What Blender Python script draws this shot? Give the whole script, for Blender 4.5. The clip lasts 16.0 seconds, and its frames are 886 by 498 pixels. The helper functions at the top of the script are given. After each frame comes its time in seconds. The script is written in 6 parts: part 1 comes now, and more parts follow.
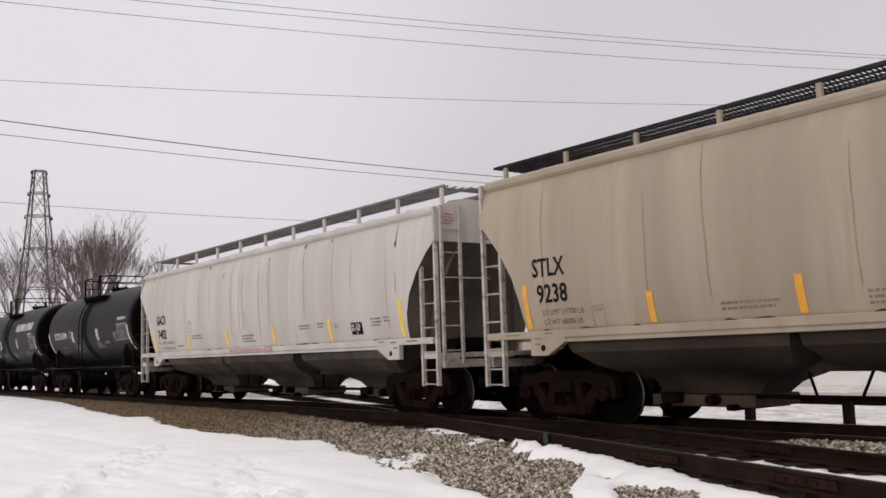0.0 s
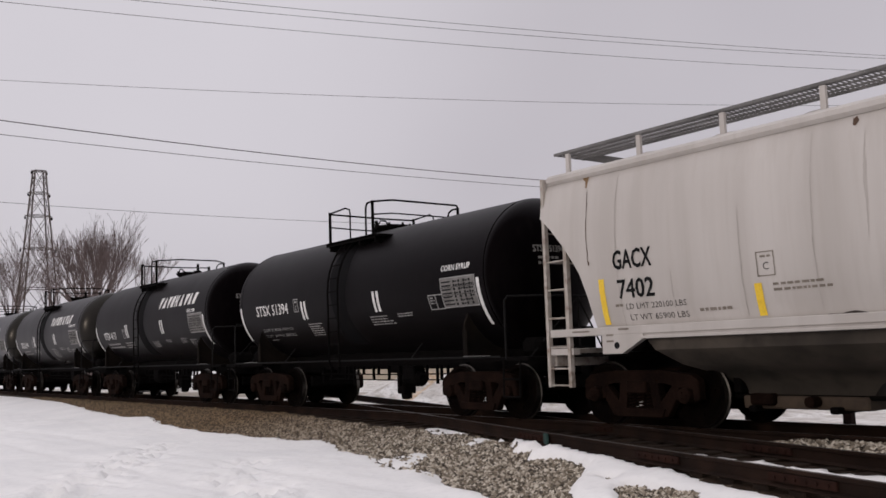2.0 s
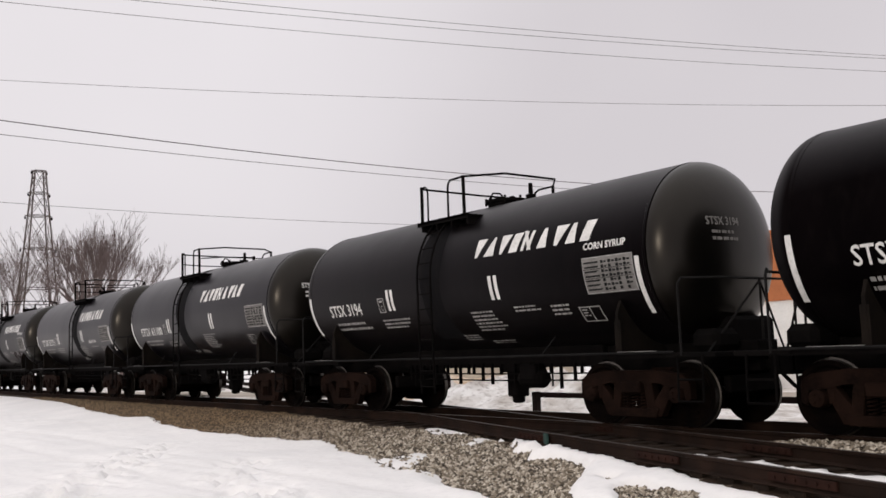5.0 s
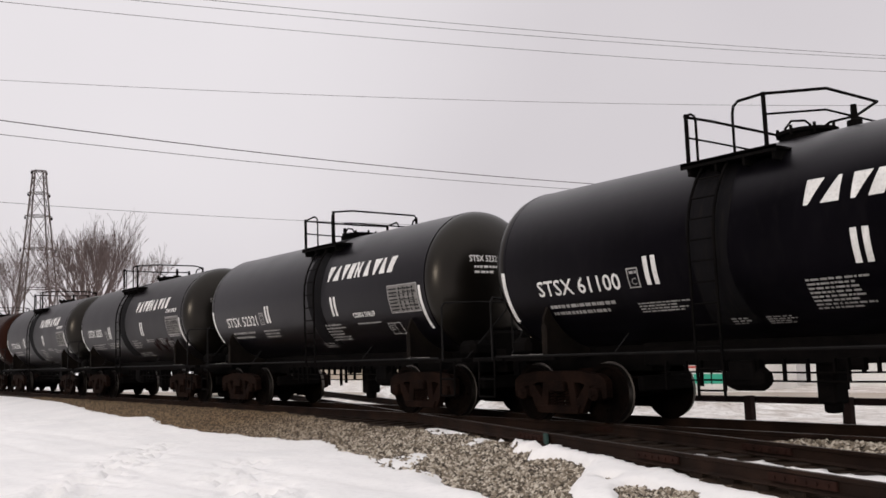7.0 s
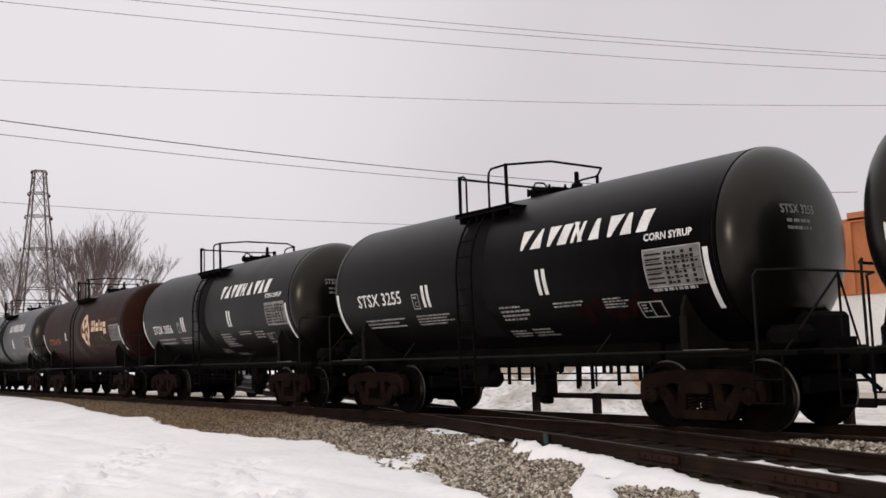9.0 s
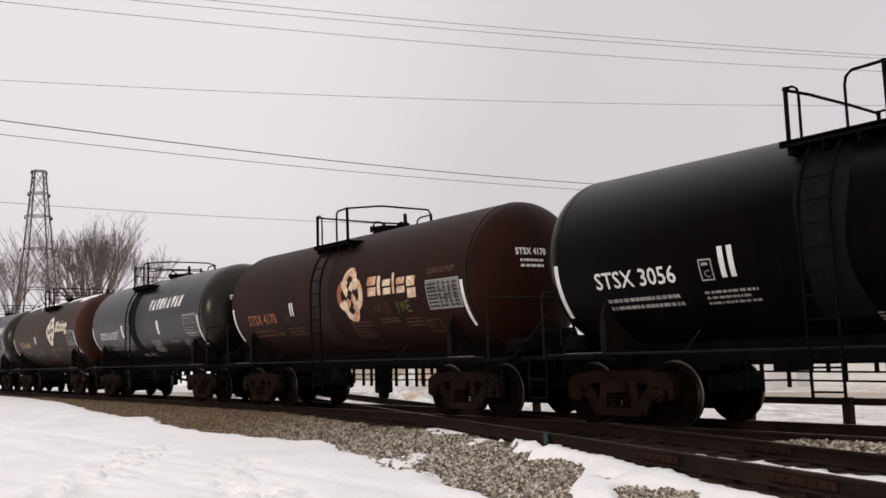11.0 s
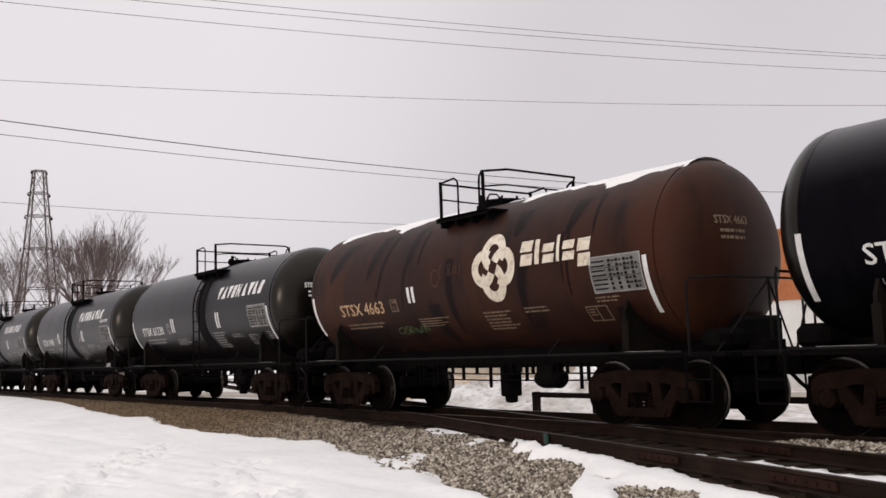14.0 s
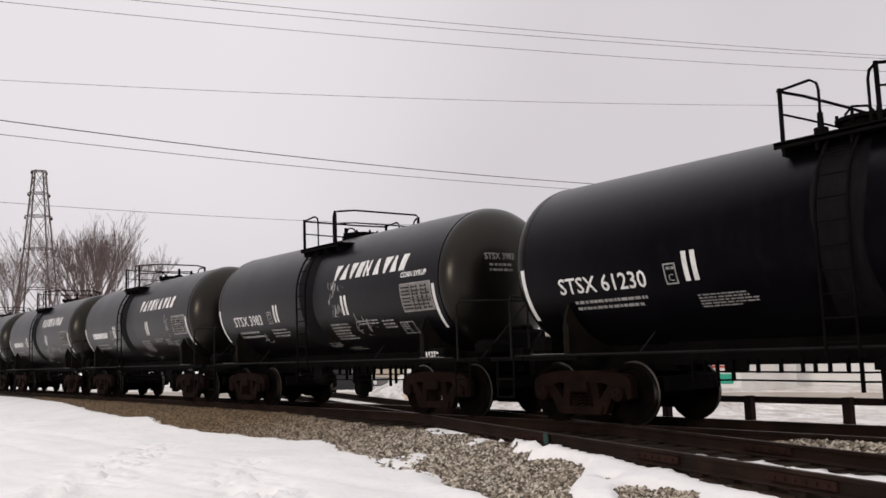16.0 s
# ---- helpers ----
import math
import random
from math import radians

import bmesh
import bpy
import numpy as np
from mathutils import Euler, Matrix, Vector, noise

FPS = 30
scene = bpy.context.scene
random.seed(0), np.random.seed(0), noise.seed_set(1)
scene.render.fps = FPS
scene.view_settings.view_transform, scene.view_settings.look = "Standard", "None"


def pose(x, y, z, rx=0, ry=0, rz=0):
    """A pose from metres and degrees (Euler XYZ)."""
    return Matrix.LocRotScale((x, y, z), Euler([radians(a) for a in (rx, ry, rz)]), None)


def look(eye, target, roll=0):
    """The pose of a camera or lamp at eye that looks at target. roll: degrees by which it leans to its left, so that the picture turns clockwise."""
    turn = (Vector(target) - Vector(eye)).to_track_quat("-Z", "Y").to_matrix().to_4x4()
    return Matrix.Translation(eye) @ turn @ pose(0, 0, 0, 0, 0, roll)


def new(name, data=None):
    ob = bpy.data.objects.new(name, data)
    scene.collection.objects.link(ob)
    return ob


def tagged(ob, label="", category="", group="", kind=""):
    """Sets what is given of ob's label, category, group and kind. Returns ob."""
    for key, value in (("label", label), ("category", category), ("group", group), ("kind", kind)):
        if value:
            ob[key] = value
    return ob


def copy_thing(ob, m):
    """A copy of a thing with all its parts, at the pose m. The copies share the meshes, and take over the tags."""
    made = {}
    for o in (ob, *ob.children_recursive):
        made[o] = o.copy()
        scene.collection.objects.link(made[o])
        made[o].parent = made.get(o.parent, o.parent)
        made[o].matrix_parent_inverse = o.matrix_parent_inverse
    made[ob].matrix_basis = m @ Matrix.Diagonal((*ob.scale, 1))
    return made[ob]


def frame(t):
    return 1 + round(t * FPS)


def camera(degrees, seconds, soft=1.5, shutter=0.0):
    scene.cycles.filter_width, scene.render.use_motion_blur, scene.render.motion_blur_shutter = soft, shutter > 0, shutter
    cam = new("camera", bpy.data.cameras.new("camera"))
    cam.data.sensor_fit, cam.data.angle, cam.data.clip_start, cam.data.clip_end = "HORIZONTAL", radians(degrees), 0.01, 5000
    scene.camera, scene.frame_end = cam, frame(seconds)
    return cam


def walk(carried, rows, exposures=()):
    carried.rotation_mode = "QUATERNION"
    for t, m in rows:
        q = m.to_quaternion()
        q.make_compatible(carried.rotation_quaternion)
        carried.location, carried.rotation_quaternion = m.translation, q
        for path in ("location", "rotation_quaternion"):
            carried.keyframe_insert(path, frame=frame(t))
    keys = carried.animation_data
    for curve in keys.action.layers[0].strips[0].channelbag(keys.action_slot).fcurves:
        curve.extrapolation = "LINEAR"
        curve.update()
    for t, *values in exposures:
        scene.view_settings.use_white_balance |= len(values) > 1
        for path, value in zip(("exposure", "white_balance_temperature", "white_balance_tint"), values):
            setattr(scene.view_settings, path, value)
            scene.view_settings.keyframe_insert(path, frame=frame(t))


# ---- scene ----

# ---------------------------------------------------------------- camera
cam = camera(50.83, 16.0, soft=1.6)
EYE = pose(0.0, 0.0, 1.181, 96.4185, 1.8782, 53.0004)
walk(cam, [(0.0, EYE), (16.0, EYE)],
     [(0.0, -0.06, 6400, 10), (0.5, -0.13, 6320, 11), (1.0, -0.25, 6250, 11.5), (1.5, -0.34, 6270, 12), (2.0, -0.32, 6320, 12.5), (2.5, -0.21, 6400, 11),
      (3.0, -0.10, 6440, 10), (3.5, -0.04, 6500, 10), (4.0, 0.0, 6500, 10), (16.0, 0.0, 6500, 10)])

# ---------------------------------------------------------------- world and sun
SUN_DIR = Vector((0.33, -0.92, 0.21)).normalized()
THIN_CLOUD = Vector((-0.88, 0.30, 0.42)).normalized()
world = bpy.data.worlds.new("overcast_sky")
scene.world = world
world.use_nodes = True
wn, wl = world.node_tree.nodes, world.node_tree.links
wn.clear()
w_out = wn.new("ShaderNodeOutputWorld")
w_bg = wn.new("ShaderNodeBackground")
w_sky = wn.new("ShaderNodeTexSky")
w_sky.sky_type, w_sky.sun_disc = "NISHITA", False
w_sky.sun_elevation = math.asin(SUN_DIR.z)
w_sky.sun_rotation = math.atan2(SUN_DIR.x, SUN_DIR.y)
w_sky.dust_density = 2.0
w_hsv = wn.new("ShaderNodeHueSaturation")
w_hsv.inputs["Saturation"].default_value = 0.12
w_dim = wn.new("ShaderNodeVectorMath")
w_dim.operation = "SCALE"
w_dim.inputs["Scale"].default_value = 0.003
w_co = wn.new("ShaderNodeTexCoord")
w_no = wn.new("ShaderNodeTexNoise")
w_no.inputs["Scale"].default_value = 2.2
w_no.inputs["Detail"].default_value = 3.0
w_ramp = wn.new("ShaderNodeValToRGB")
w_ramp.color_ramp.elements[0].position, w_ramp.color_ramp.elements[0].color = 0.3, (0.668, 0.630, 0.660, 1)
w_ramp.color_ramp.elements[1].position, w_ramp.color_ramp.elements[1].color = 0.7, (0.728, 0.688, 0.715, 1)
# the cloud deck is thinner, and brighter, to one side
w_dot = wn.new("ShaderNodeVectorMath")
w_dot.operation = "DOT_PRODUCT"
w_dot.inputs[1].default_value = THIN_CLOUD
w_glow = wn.new("ShaderNodeMapRange")
w_glow.inputs["From Min"].default_value, w_glow.inputs["From Max"].default_value = 0.90, 1.0
w_glow.inputs["To Min"].default_value, w_glow.inputs["To Max"].default_value = 0.0, 0.16
w_glow.interpolation_type = "SMOOTHSTEP"
w_add = wn.new("ShaderNodeVectorMath")
w_add.operation = "ADD"
w_add2 = wn.new("ShaderNodeVectorMath")
w_add2.operation = "ADD"
wl.new(w_sky.outputs[0], w_hsv.inputs["Color"])
wl.new(w_hsv.outputs[0], w_dim.inputs[0])
wl.new(w_co.outputs["Generated"], w_no.inputs["Vector"])
wl.new(w_no.outputs["Fac"], w_ramp.inputs[0])
wl.new(w_co.outputs["Generated"], w_dot.inputs[0])
wl.new(w_dot.outputs["Value"], w_glow.inputs["Value"])
wl.new(w_ramp.outputs[0], w_add.inputs[0])
wl.new(w_dim.outputs[0], w_add.inputs[1])
wl.new(w_add.outputs[0], w_add2.inputs[0])
wl.new(w_glow.outputs[0], w_add2.inputs[1])
# a cloud deck is brighter overhead than near the horizon
w_sep = wn.new("ShaderNodeSeparateXYZ")
w_zen = wn.new("ShaderNodeMapRange")
w_zen.inputs["From Min"].default_value, w_zen.inputs["From Max"].default_value = 0.38, 1.0
w_zen.inputs["To Min"].default_value, w_zen.inputs["To Max"].default_value = 0.0, 0.72
w_add3 = wn.new("ShaderNodeVectorMath")
w_add3.operation = "ADD"
wl.new(w_co.outputs["Generated"], w_sep.inputs[0])
wl.new(w_sep.outputs["Z"], w_zen.inputs["Value"])
wl.new(w_add2.outputs[0], w_add3.inputs[0])
wl.new(w_zen.outputs[0], w_add3.inputs[1])
wl.new(w_add3.outputs[0], w_bg.inputs["Color"])
w_bg.inputs["Strength"].default_value = 0.94
wl.new(w_bg.outputs[0], w_out.inputs["Surface"])

sun = new("sun", bpy.data.lights.new("sun", "SUN"))
sun.data.energy, sun.data.angle, sun.data.color = 0.8, radians(10), (1.0, 0.90, 0.78)
sun.matrix_world = look(SUN_DIR * 100, (0, 0, 0))

# ---------------------------------------------------------------- materials
def mat(name, c1, c2, rough=0.6, metal=0.0, scale=3.0, fine=40.0, stretch=(1, 1, 1), bump=0.15, c3=None, c3_amount=0.35, rough2=None, spec=0.5, spec_edge=None, tint=None):
    """Two tones mixed by a broad noise, a third by a fine one, with fine relief; object space, shifted per object."""
    m = bpy.data.materials.new(name)
    m.use_nodes = True
    n, l = m.node_tree.nodes, m.node_tree.links
    b = n["Principled BSDF"]
    b.inputs["Metallic"].default_value = metal
    b.inputs["Specular IOR Level"].default_value = spec
    if tint:
        b.inputs["Specular Tint"].default_value = (*tint, 1)
    if spec_edge is not None:
        # gloss that grows toward grazing view, as old enamel has it
        lw, lr = n.new("ShaderNodeLayerWeight"), n.new("ShaderNodeMapRange")
        lw.inputs["Blend"].default_value = 0.5
        lr.inputs["From Min"].default_value, lr.inputs["From Max"].default_value = 0.24, 0.95
        lr.inputs["To Min"].default_value, lr.inputs["To Max"].default_value = spec, spec_edge
        l.new(lw.outputs["Facing"], lr.inputs["Value"])
        l.new(lr.outputs[0], b.inputs["Specular IOR Level"])
    co, mp, info = n.new("ShaderNodeTexCoord"), n.new("ShaderNodeMapping"), n.new("ShaderNodeObjectInfo")
    sh = n.new("ShaderNodeMath")
    sh.operation = "MULTIPLY"
    sh.inputs[1].default_value = 37.0
    l.new(info.outputs["Random"], sh.inputs[0])
    cb = n.new("ShaderNodeCombineXYZ")
    l.new(sh.outputs[0], cb.inputs[0])
    l.new(sh.outputs[0], cb.inputs[1])
    l.new(co.outputs["Object"], mp.inputs["Vector"])
    l.new(cb.outputs[0], mp.inputs["Location"])
    mp.inputs["Scale"].default_value = stretch
    n1, n2 = n.new("ShaderNodeTexNoise"), n.new("ShaderNodeTexNoise")
    n1.inputs["Scale"].default_value, n1.inputs["Detail"].default_value = scale, 6.0
    n2.inputs["Scale"].default_value, n2.inputs["Detail"].default_value = fine, 4.0
    l.new(mp.outputs[0], n1.inputs["Vector"])
    l.new(mp.outputs[0], n2.inputs["Vector"])
    r1 = n.new("ShaderNodeValToRGB")
    r1.color_ramp.elements[0].position, r1.color_ramp.elements[1].position = 0.35, 0.65
    r1.color_ramp.elements[0].color, r1.color_ramp.elements[1].color = (*c1, 1), (*c2, 1)
    l.new(n1.outputs["Fac"], r1.inputs[0])
    mx = n.new("ShaderNodeMix")
    mx.data_type = "RGBA"
    r2 = n.new("ShaderNodeMapRange")
    r2.inputs["From Min"].default_value, r2.inputs["From Max"].default_value = 0.5, 0.75
    r2.inputs["To Max"].default_value = c3_amount
    l.new(n2.outputs["Fac"], r2.inputs["Value"])
    l.new(r2.outputs[0], mx.inputs["Factor"])
    l.new(r1.outputs[0], mx.inputs["A"])
    mx.inputs["B"].default_value = (*(c3 or tuple(0.6 * v for v in c1)), 1)
    l.new(mx.outputs["Result"], b.inputs["Base Color"])
    rr = n.new("ShaderNodeMapRange")
    rr.inputs["To Min"].default_value, rr.inputs["To Max"].default_value = rough, rough2 if rough2 is not None else min(1, rough + 0.2)
    l.new(n1.outputs["Fac"], rr.inputs["Value"])
    l.new(rr.outputs[0], b.inputs["Roughness"])
    if bump:
        bp = n.new("ShaderNodeBump")
        bp.inputs["Strength"].default_value, bp.inputs["Distance"].default_value = bump, 0.02
        l.new(n2.outputs["Fac"], bp.inputs["Height"])
        l.new(bp.outputs[0], b.inputs["Normal"])
    return m


M_SNOW = mat("snow", (0.80, 0.785, 0.775), (0.87, 0.85, 0.835), 0.75, scale=0.6, fine=9.0, bump=0.4, c3=(0.73, 0.715, 0.71), c3_amount=0.6)
M_DIRTY = mat("dirty_snow", (0.50, 0.455, 0.41), (0.82, 0.80, 0.77), 0.85, scale=0.9, fine=5.0, bump=0.5, c3=(0.22, 0.18, 0.15), c3_amount=0.7)
M_EARTH = mat("tan_earthy_snow", (0.44, 0.31, 0.19), (0.66, 0.52, 0.38), 0.9, scale=1.6, fine=7.0, bump=0.6, c3=(0.78, 0.74, 0.69), c3_amount=0.8)
M_GRAVEL = mat("gravel_bed", (0.066, 0.046, 0.030), (0.135, 0.10, 0.070), 0.9, scale=9.0, fine=45.0, bump=0.9, c3=(0.022, 0.019, 0.016), c3_amount=0.8)
M_DARKBED = mat("dark_track_ballast", (0.015, 0.0092, 0.006), (0.036, 0.0225, 0.0145), 0.9, scale=7.0, fine=45.0, bump=0.9, c3=(0.085, 0.065, 0.05), c3_amount=0.4, spec=0.12)
M_RAIL = mat("rusty_rail", (0.009, 0.0048, 0.0031), (0.022, 0.0115, 0.0076), 0.8, 0.0, scale=2.0, fine=30.0, bump=0.3, spec=0.12)
M_RAILTOP = mat("polished_rail_head", (0.055, 0.045, 0.040), (0.11, 0.095, 0.085), 0.45, 0.6, scale=2.0, fine=60.0, bump=0.03)
M_TIE = mat("creosote_tie", (0.013, 0.0088, 0.0065), (0.030, 0.020, 0.0145), 0.9, scale=2.0, fine=25.0, stretch=(1, 1, 1), bump=0.5, spec=0.12)
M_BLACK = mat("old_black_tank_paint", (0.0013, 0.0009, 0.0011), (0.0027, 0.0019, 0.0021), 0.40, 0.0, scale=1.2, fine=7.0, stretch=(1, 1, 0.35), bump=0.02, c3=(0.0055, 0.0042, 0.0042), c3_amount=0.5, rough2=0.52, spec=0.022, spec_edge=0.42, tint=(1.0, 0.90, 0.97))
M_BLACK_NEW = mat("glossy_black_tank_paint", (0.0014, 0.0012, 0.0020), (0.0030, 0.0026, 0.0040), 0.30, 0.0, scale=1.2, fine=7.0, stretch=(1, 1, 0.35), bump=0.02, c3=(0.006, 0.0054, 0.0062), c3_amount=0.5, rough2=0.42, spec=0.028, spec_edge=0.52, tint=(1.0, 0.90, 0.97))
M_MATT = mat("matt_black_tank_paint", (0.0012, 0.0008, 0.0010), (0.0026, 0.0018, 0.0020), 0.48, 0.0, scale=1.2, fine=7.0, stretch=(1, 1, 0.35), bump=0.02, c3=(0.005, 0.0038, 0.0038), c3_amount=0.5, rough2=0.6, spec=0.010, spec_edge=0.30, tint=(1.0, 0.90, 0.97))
# Tank heads: near-black, glossier than the shells, with a warm specular tint.
M_HEAD = mat("warm_gloss_head_paint", (0.0018, 0.0015, 0.0013), (0.0044, 0.0036, 0.0029), 0.25, 0.0, scale=0.9, fine=6.0, stretch=(1, 1, 0.4), bump=0.02, c3=(0.006, 0.005, 0.0045), c3_amount=0.5, rough2=0.33, spec=0.30, tint=(1.0, 0.92, 0.82))
M_SPILL = mat("matt_black_tread_coating", (0.0028, 0.0025, 0.0032), (0.0055, 0.005, 0.006), 0.72, 0.0, scale=1.5, fine=9.0, stretch=(2, 1, 0.2), bump=0.1, c3=(0.014, 0.011, 0.009), c3_amount=0.5, spec=0.10)
M_HANDRAIL = mat("worn_black_handrail", (0.0035, 0.0031, 0.0031), (0.009, 0.008, 0.0078), 0.7, 0.0, scale=5.0, fine=30.0, bump=0.05, spec=0.15)
M_BROWN = mat("rust_brown_tank_paint", (0.0108, 0.0036, 0.0025), (0.020, 0.0065, 0.0041), 0.55, 0.0, scale=1.0, fine=5.0, stretch=(1, 1, 0.3), bump=0.05, c3=(0.026, 0.0092, 0.005), c3_amount=0.6, spec=0.045, spec_edge=0.22)
M_RUST = mat("rust_streaked_tank_paint", (0.022, 0.0080, 0.0052), (0.044, 0.0145, 0.0072), 0.5, 0.0, scale=0.55, fine=1.7, stretch=(1.5, 1, 0.30), bump=0.03, c3=(0.0055, 0.0032, 0.0036), c3_amount=0.9, spec=0.10, spec_edge=0.30)
M_UNDER = mat("grimy_black_steel", (0.0018, 0.0016, 0.0016), (0.0048, 0.0041, 0.0039), 0.8, 0.0, scale=3.0, fine=30.0, bump=0.2, c3=(0.010, 0.007, 0.006), c3_amount=0.3, spec=0.05)
M_TRUCK = mat("rusty_truck_casting", (0.0052, 0.0027, 0.0020), (0.0145, 0.0074, 0.0052), 0.8, 0.0, scale=3.0, fine=25.0, bump=0.3, c3=(0.020, 0.011, 0.0076), c3_amount=0.5, spec=0.05)
M_WHEEL = mat("wheel_steel", (0.0014, 0.0009, 0.0008), (0.0048, 0.0027, 0.0019), 0.8, 0.0, scale=4.0, fine=30.0, bump=0.15, spec=0.04)
M_TREAD = mat("polished_wheel_tread", (0.045, 0.039, 0.035), (0.10, 0.09, 0.08), 0.30, 0.9, scale=3.0, fine=40.0, bump=0.02, c3=(0.03, 0.024, 0.02), c3_amount=0.7)
M_WHITE = mat("white_stencil_paint", (0.62, 0.61, 0.59), (0.76, 0.75, 0.73), 0.6, scale=4.0, fine=30.0, bump=0.0, c3=(0.30, 0.29, 0.28), c3_amount=0.5)
M_GREYPANEL = mat("worn_grey_panel", (0.12, 0.112, 0.105), (0.20, 0.19, 0.18), 0.6, scale=4.0, fine=30.0, bump=0.0)
M_FAINT = mat("faded_stencil_paint", (0.22, 0.21, 0.205), (0.36, 0.35, 0.34), 0.6, scale=6.0, fine=40.0, bump=0.0)
M_ORANGE = mat("faded_orange_stencil", (0.20, 0.056, 0.019), (0.30, 0.10, 0.035), 0.6, scale=4.0, fine=30.0, bump=0.0)
M_CREAM = mat("worn_cream_paint", (0.62, 0.54, 0.42), (0.74, 0.68, 0.58), 0.6, scale=3.0, fine=12.0, bump=0.0, c3=(0.2, 0.09, 0.05), c3_amount=0.7)
M_YELLOW = mat("yellow_reflective_strip", (0.80, 0.50, 0.02), (0.88, 0.60, 0.04), 0.45, scale=4.0, fine=30.0, bump=0.0)
M_AMBER = mat("amber_reflective_strip", (0.72, 0.32, 0.02), (0.80, 0.40, 0.04), 0.45, scale=4.0, fine=30.0, bump=0.0)
M_HOPW = mat("weathered_white_hopper_paint", (0.435, 0.40, 0.37), (0.525, 0.49, 0.46), 0.55, scale=1.0, fine=5.0, stretch=(1.6, 1, 0.12), bump=0.04, c3=(0.42, 0.38, 0.345), c3_amount=0.45)
M_HOPB = mat("dusty_beige_hopper_paint", (0.295, 0.243, 0.180), (0.375, 0.312, 0.238), 0.6, scale=0.8, fine=4.0, stretch=(1.4, 1, 0.12), bump=0.04, c3=(0.29, 0.23, 0.165), c3_amount=0.6)
# Bay grime, with the shade below the sills mixed into its dark colour.
M_HOPUNDER = mat("grimy_shaded_bay_paint", (0.019, 0.0122, 0.0074), (0.054, 0.037, 0.0235), 0.75, scale=0.9, fine=6.0, bump=0.08, c3=(0.02, 0.016, 0.012), c3_amount=0.6)
# Pale and dark patches stand in for sunlit and shaded bay panels.
M_BAYPALE = mat("lit_and_shaded_bay_paint", (0.030, 0.0235, 0.0175), (0.098, 0.080, 0.063), 0.75, scale=0.8, fine=3.0, bump=0.08, c3=(0.018, 0.013, 0.010), c3_amount=0.8)
# Brown outlet steel, made lighter than the bays for the light it catches.
M_OUTLET = mat("lit_brown_outlet_steel", (0.042, 0.028, 0.018), (0.082, 0.057, 0.038), 0.8, scale=2.0, fine=15.0, bump=0.1)
# Dusty slope sheets, painted darker for the shade at the car ends.
M_SLOPE = mat("dusty_shaded_slope_paint", (0.060, 0.046, 0.033), (0.13, 0.105, 0.080), 0.75, scale=1.2, fine=6.0, stretch=(1, 1, 0.5), bump=0.08, c3=(0.05, 0.04, 0.03), c3_amount=0.5)
M_HOPIRON = mat("rust_stained_white_ironwork", (0.34, 0.295, 0.25), (0.48, 0.44, 0.40), 0.65, scale=3.0, fine=9.0, bump=0.1, c3=(0.13, 0.075, 0.045), c3_amount=0.8)
M_GALV = mat("galvanised_grating", (0.105, 0.10, 0.095), (0.18, 0.172, 0.165), 0.6, 0.2, scale=3.0, fine=30.0, bump=0.05)
M_INK = mat("black_stencil_paint", (0.007, 0.007, 0.0075), (0.014, 0.014, 0.0145), 0.7, scale=4.0, fine=30.0, bump=0.0, spec=0.12)
M_REDINK = mat("faded_red_stencil", (0.42, 0.10, 0.09), (0.50, 0.17, 0.15), 0.6, scale=4.0, fine=30.0, bump=0.0)
M_BARK = mat("bare_grey_bark", (0.093, 0.070, 0.066), (0.178, 0.138, 0.132), 0.9, scale=2.0, fine=20.0, bump=0.3)
M_TOWER = mat("weathered_tower_steel", (0.05, 0.037, 0.032), (0.105, 0.078, 0.066), 0.7, 0.3, scale=2.0, fine=20.0, bump=0.1)
M_WIRE = mat("dark_cable", (0.16, 0.15, 0.155), (0.22, 0.21, 0.215), 0.6, 0.2, scale=1.0, fine=10.0, bump=0.0)
M_WOOD = mat("weathered_guard_timber", (0.0075, 0.0042, 0.0036), (0.0185, 0.0105, 0.009), 0.9, scale=2.0, fine=20.0, bump=0.4, spec=0.12)
M_BRICK = mat("orange_cladding", (0.36, 0.12, 0.045), (0.46, 0.16, 0.06), 0.75, scale=0.4, fine=6.0, bump=0.1)
M_WALLW = mat("white_painted_block", (0.68, 0.67, 0.65), (0.78, 0.77, 0.75), 0.7, scale=0.4, fine=8.0, bump=0.1)
M_TAN = mat("tan_block_wall", (0.40, 0.34, 0.27), (0.50, 0.43, 0.35), 0.8, scale=0.5, fine=8.0, bump=0.1)
M_GREEN = mat("green_sign_panel", (0.02, 0.30, 0.20), (0.03, 0.38, 0.26), 0.4, scale=0.6, fine=8.0, bump=0.0)
M_RED = mat("red_sign_panel", (0.42, 0.05, 0.04), (0.50, 0.08, 0.06), 0.4, scale=0.6, fine=8.0, bump=0.0)
M_GLASS = mat("dark_window_glass", (0.02, 0.022, 0.025), (0.035, 0.038, 0.042), 0.08, 0.0, scale=0.5, fine=4.0, bump=0.0, spec=0.8)

# ---------------------------------------------------------------- mesh helpers
def mesh_from(bm, name, material, smooth=False):
    me = bpy.data.meshes.new(name)
    bmesh.ops.recalc_face_normals(bm, faces=bm.faces[:])
    bm.to_mesh(me)
    bm.free()
    for m in material if isinstance(material, (list, tuple)) else [material]:
        me.materials.append(m)
    if smooth:
        me.shade_smooth()
        me.set_sharp_from_angle(angle=radians(35))
    return me


def part(name, bm, material, parent, label="", smooth=False):
    ob = new(name, mesh_from(bm, name, material, smooth))
    ob.parent = parent
    if label:
        ob["label"] = label
    return ob


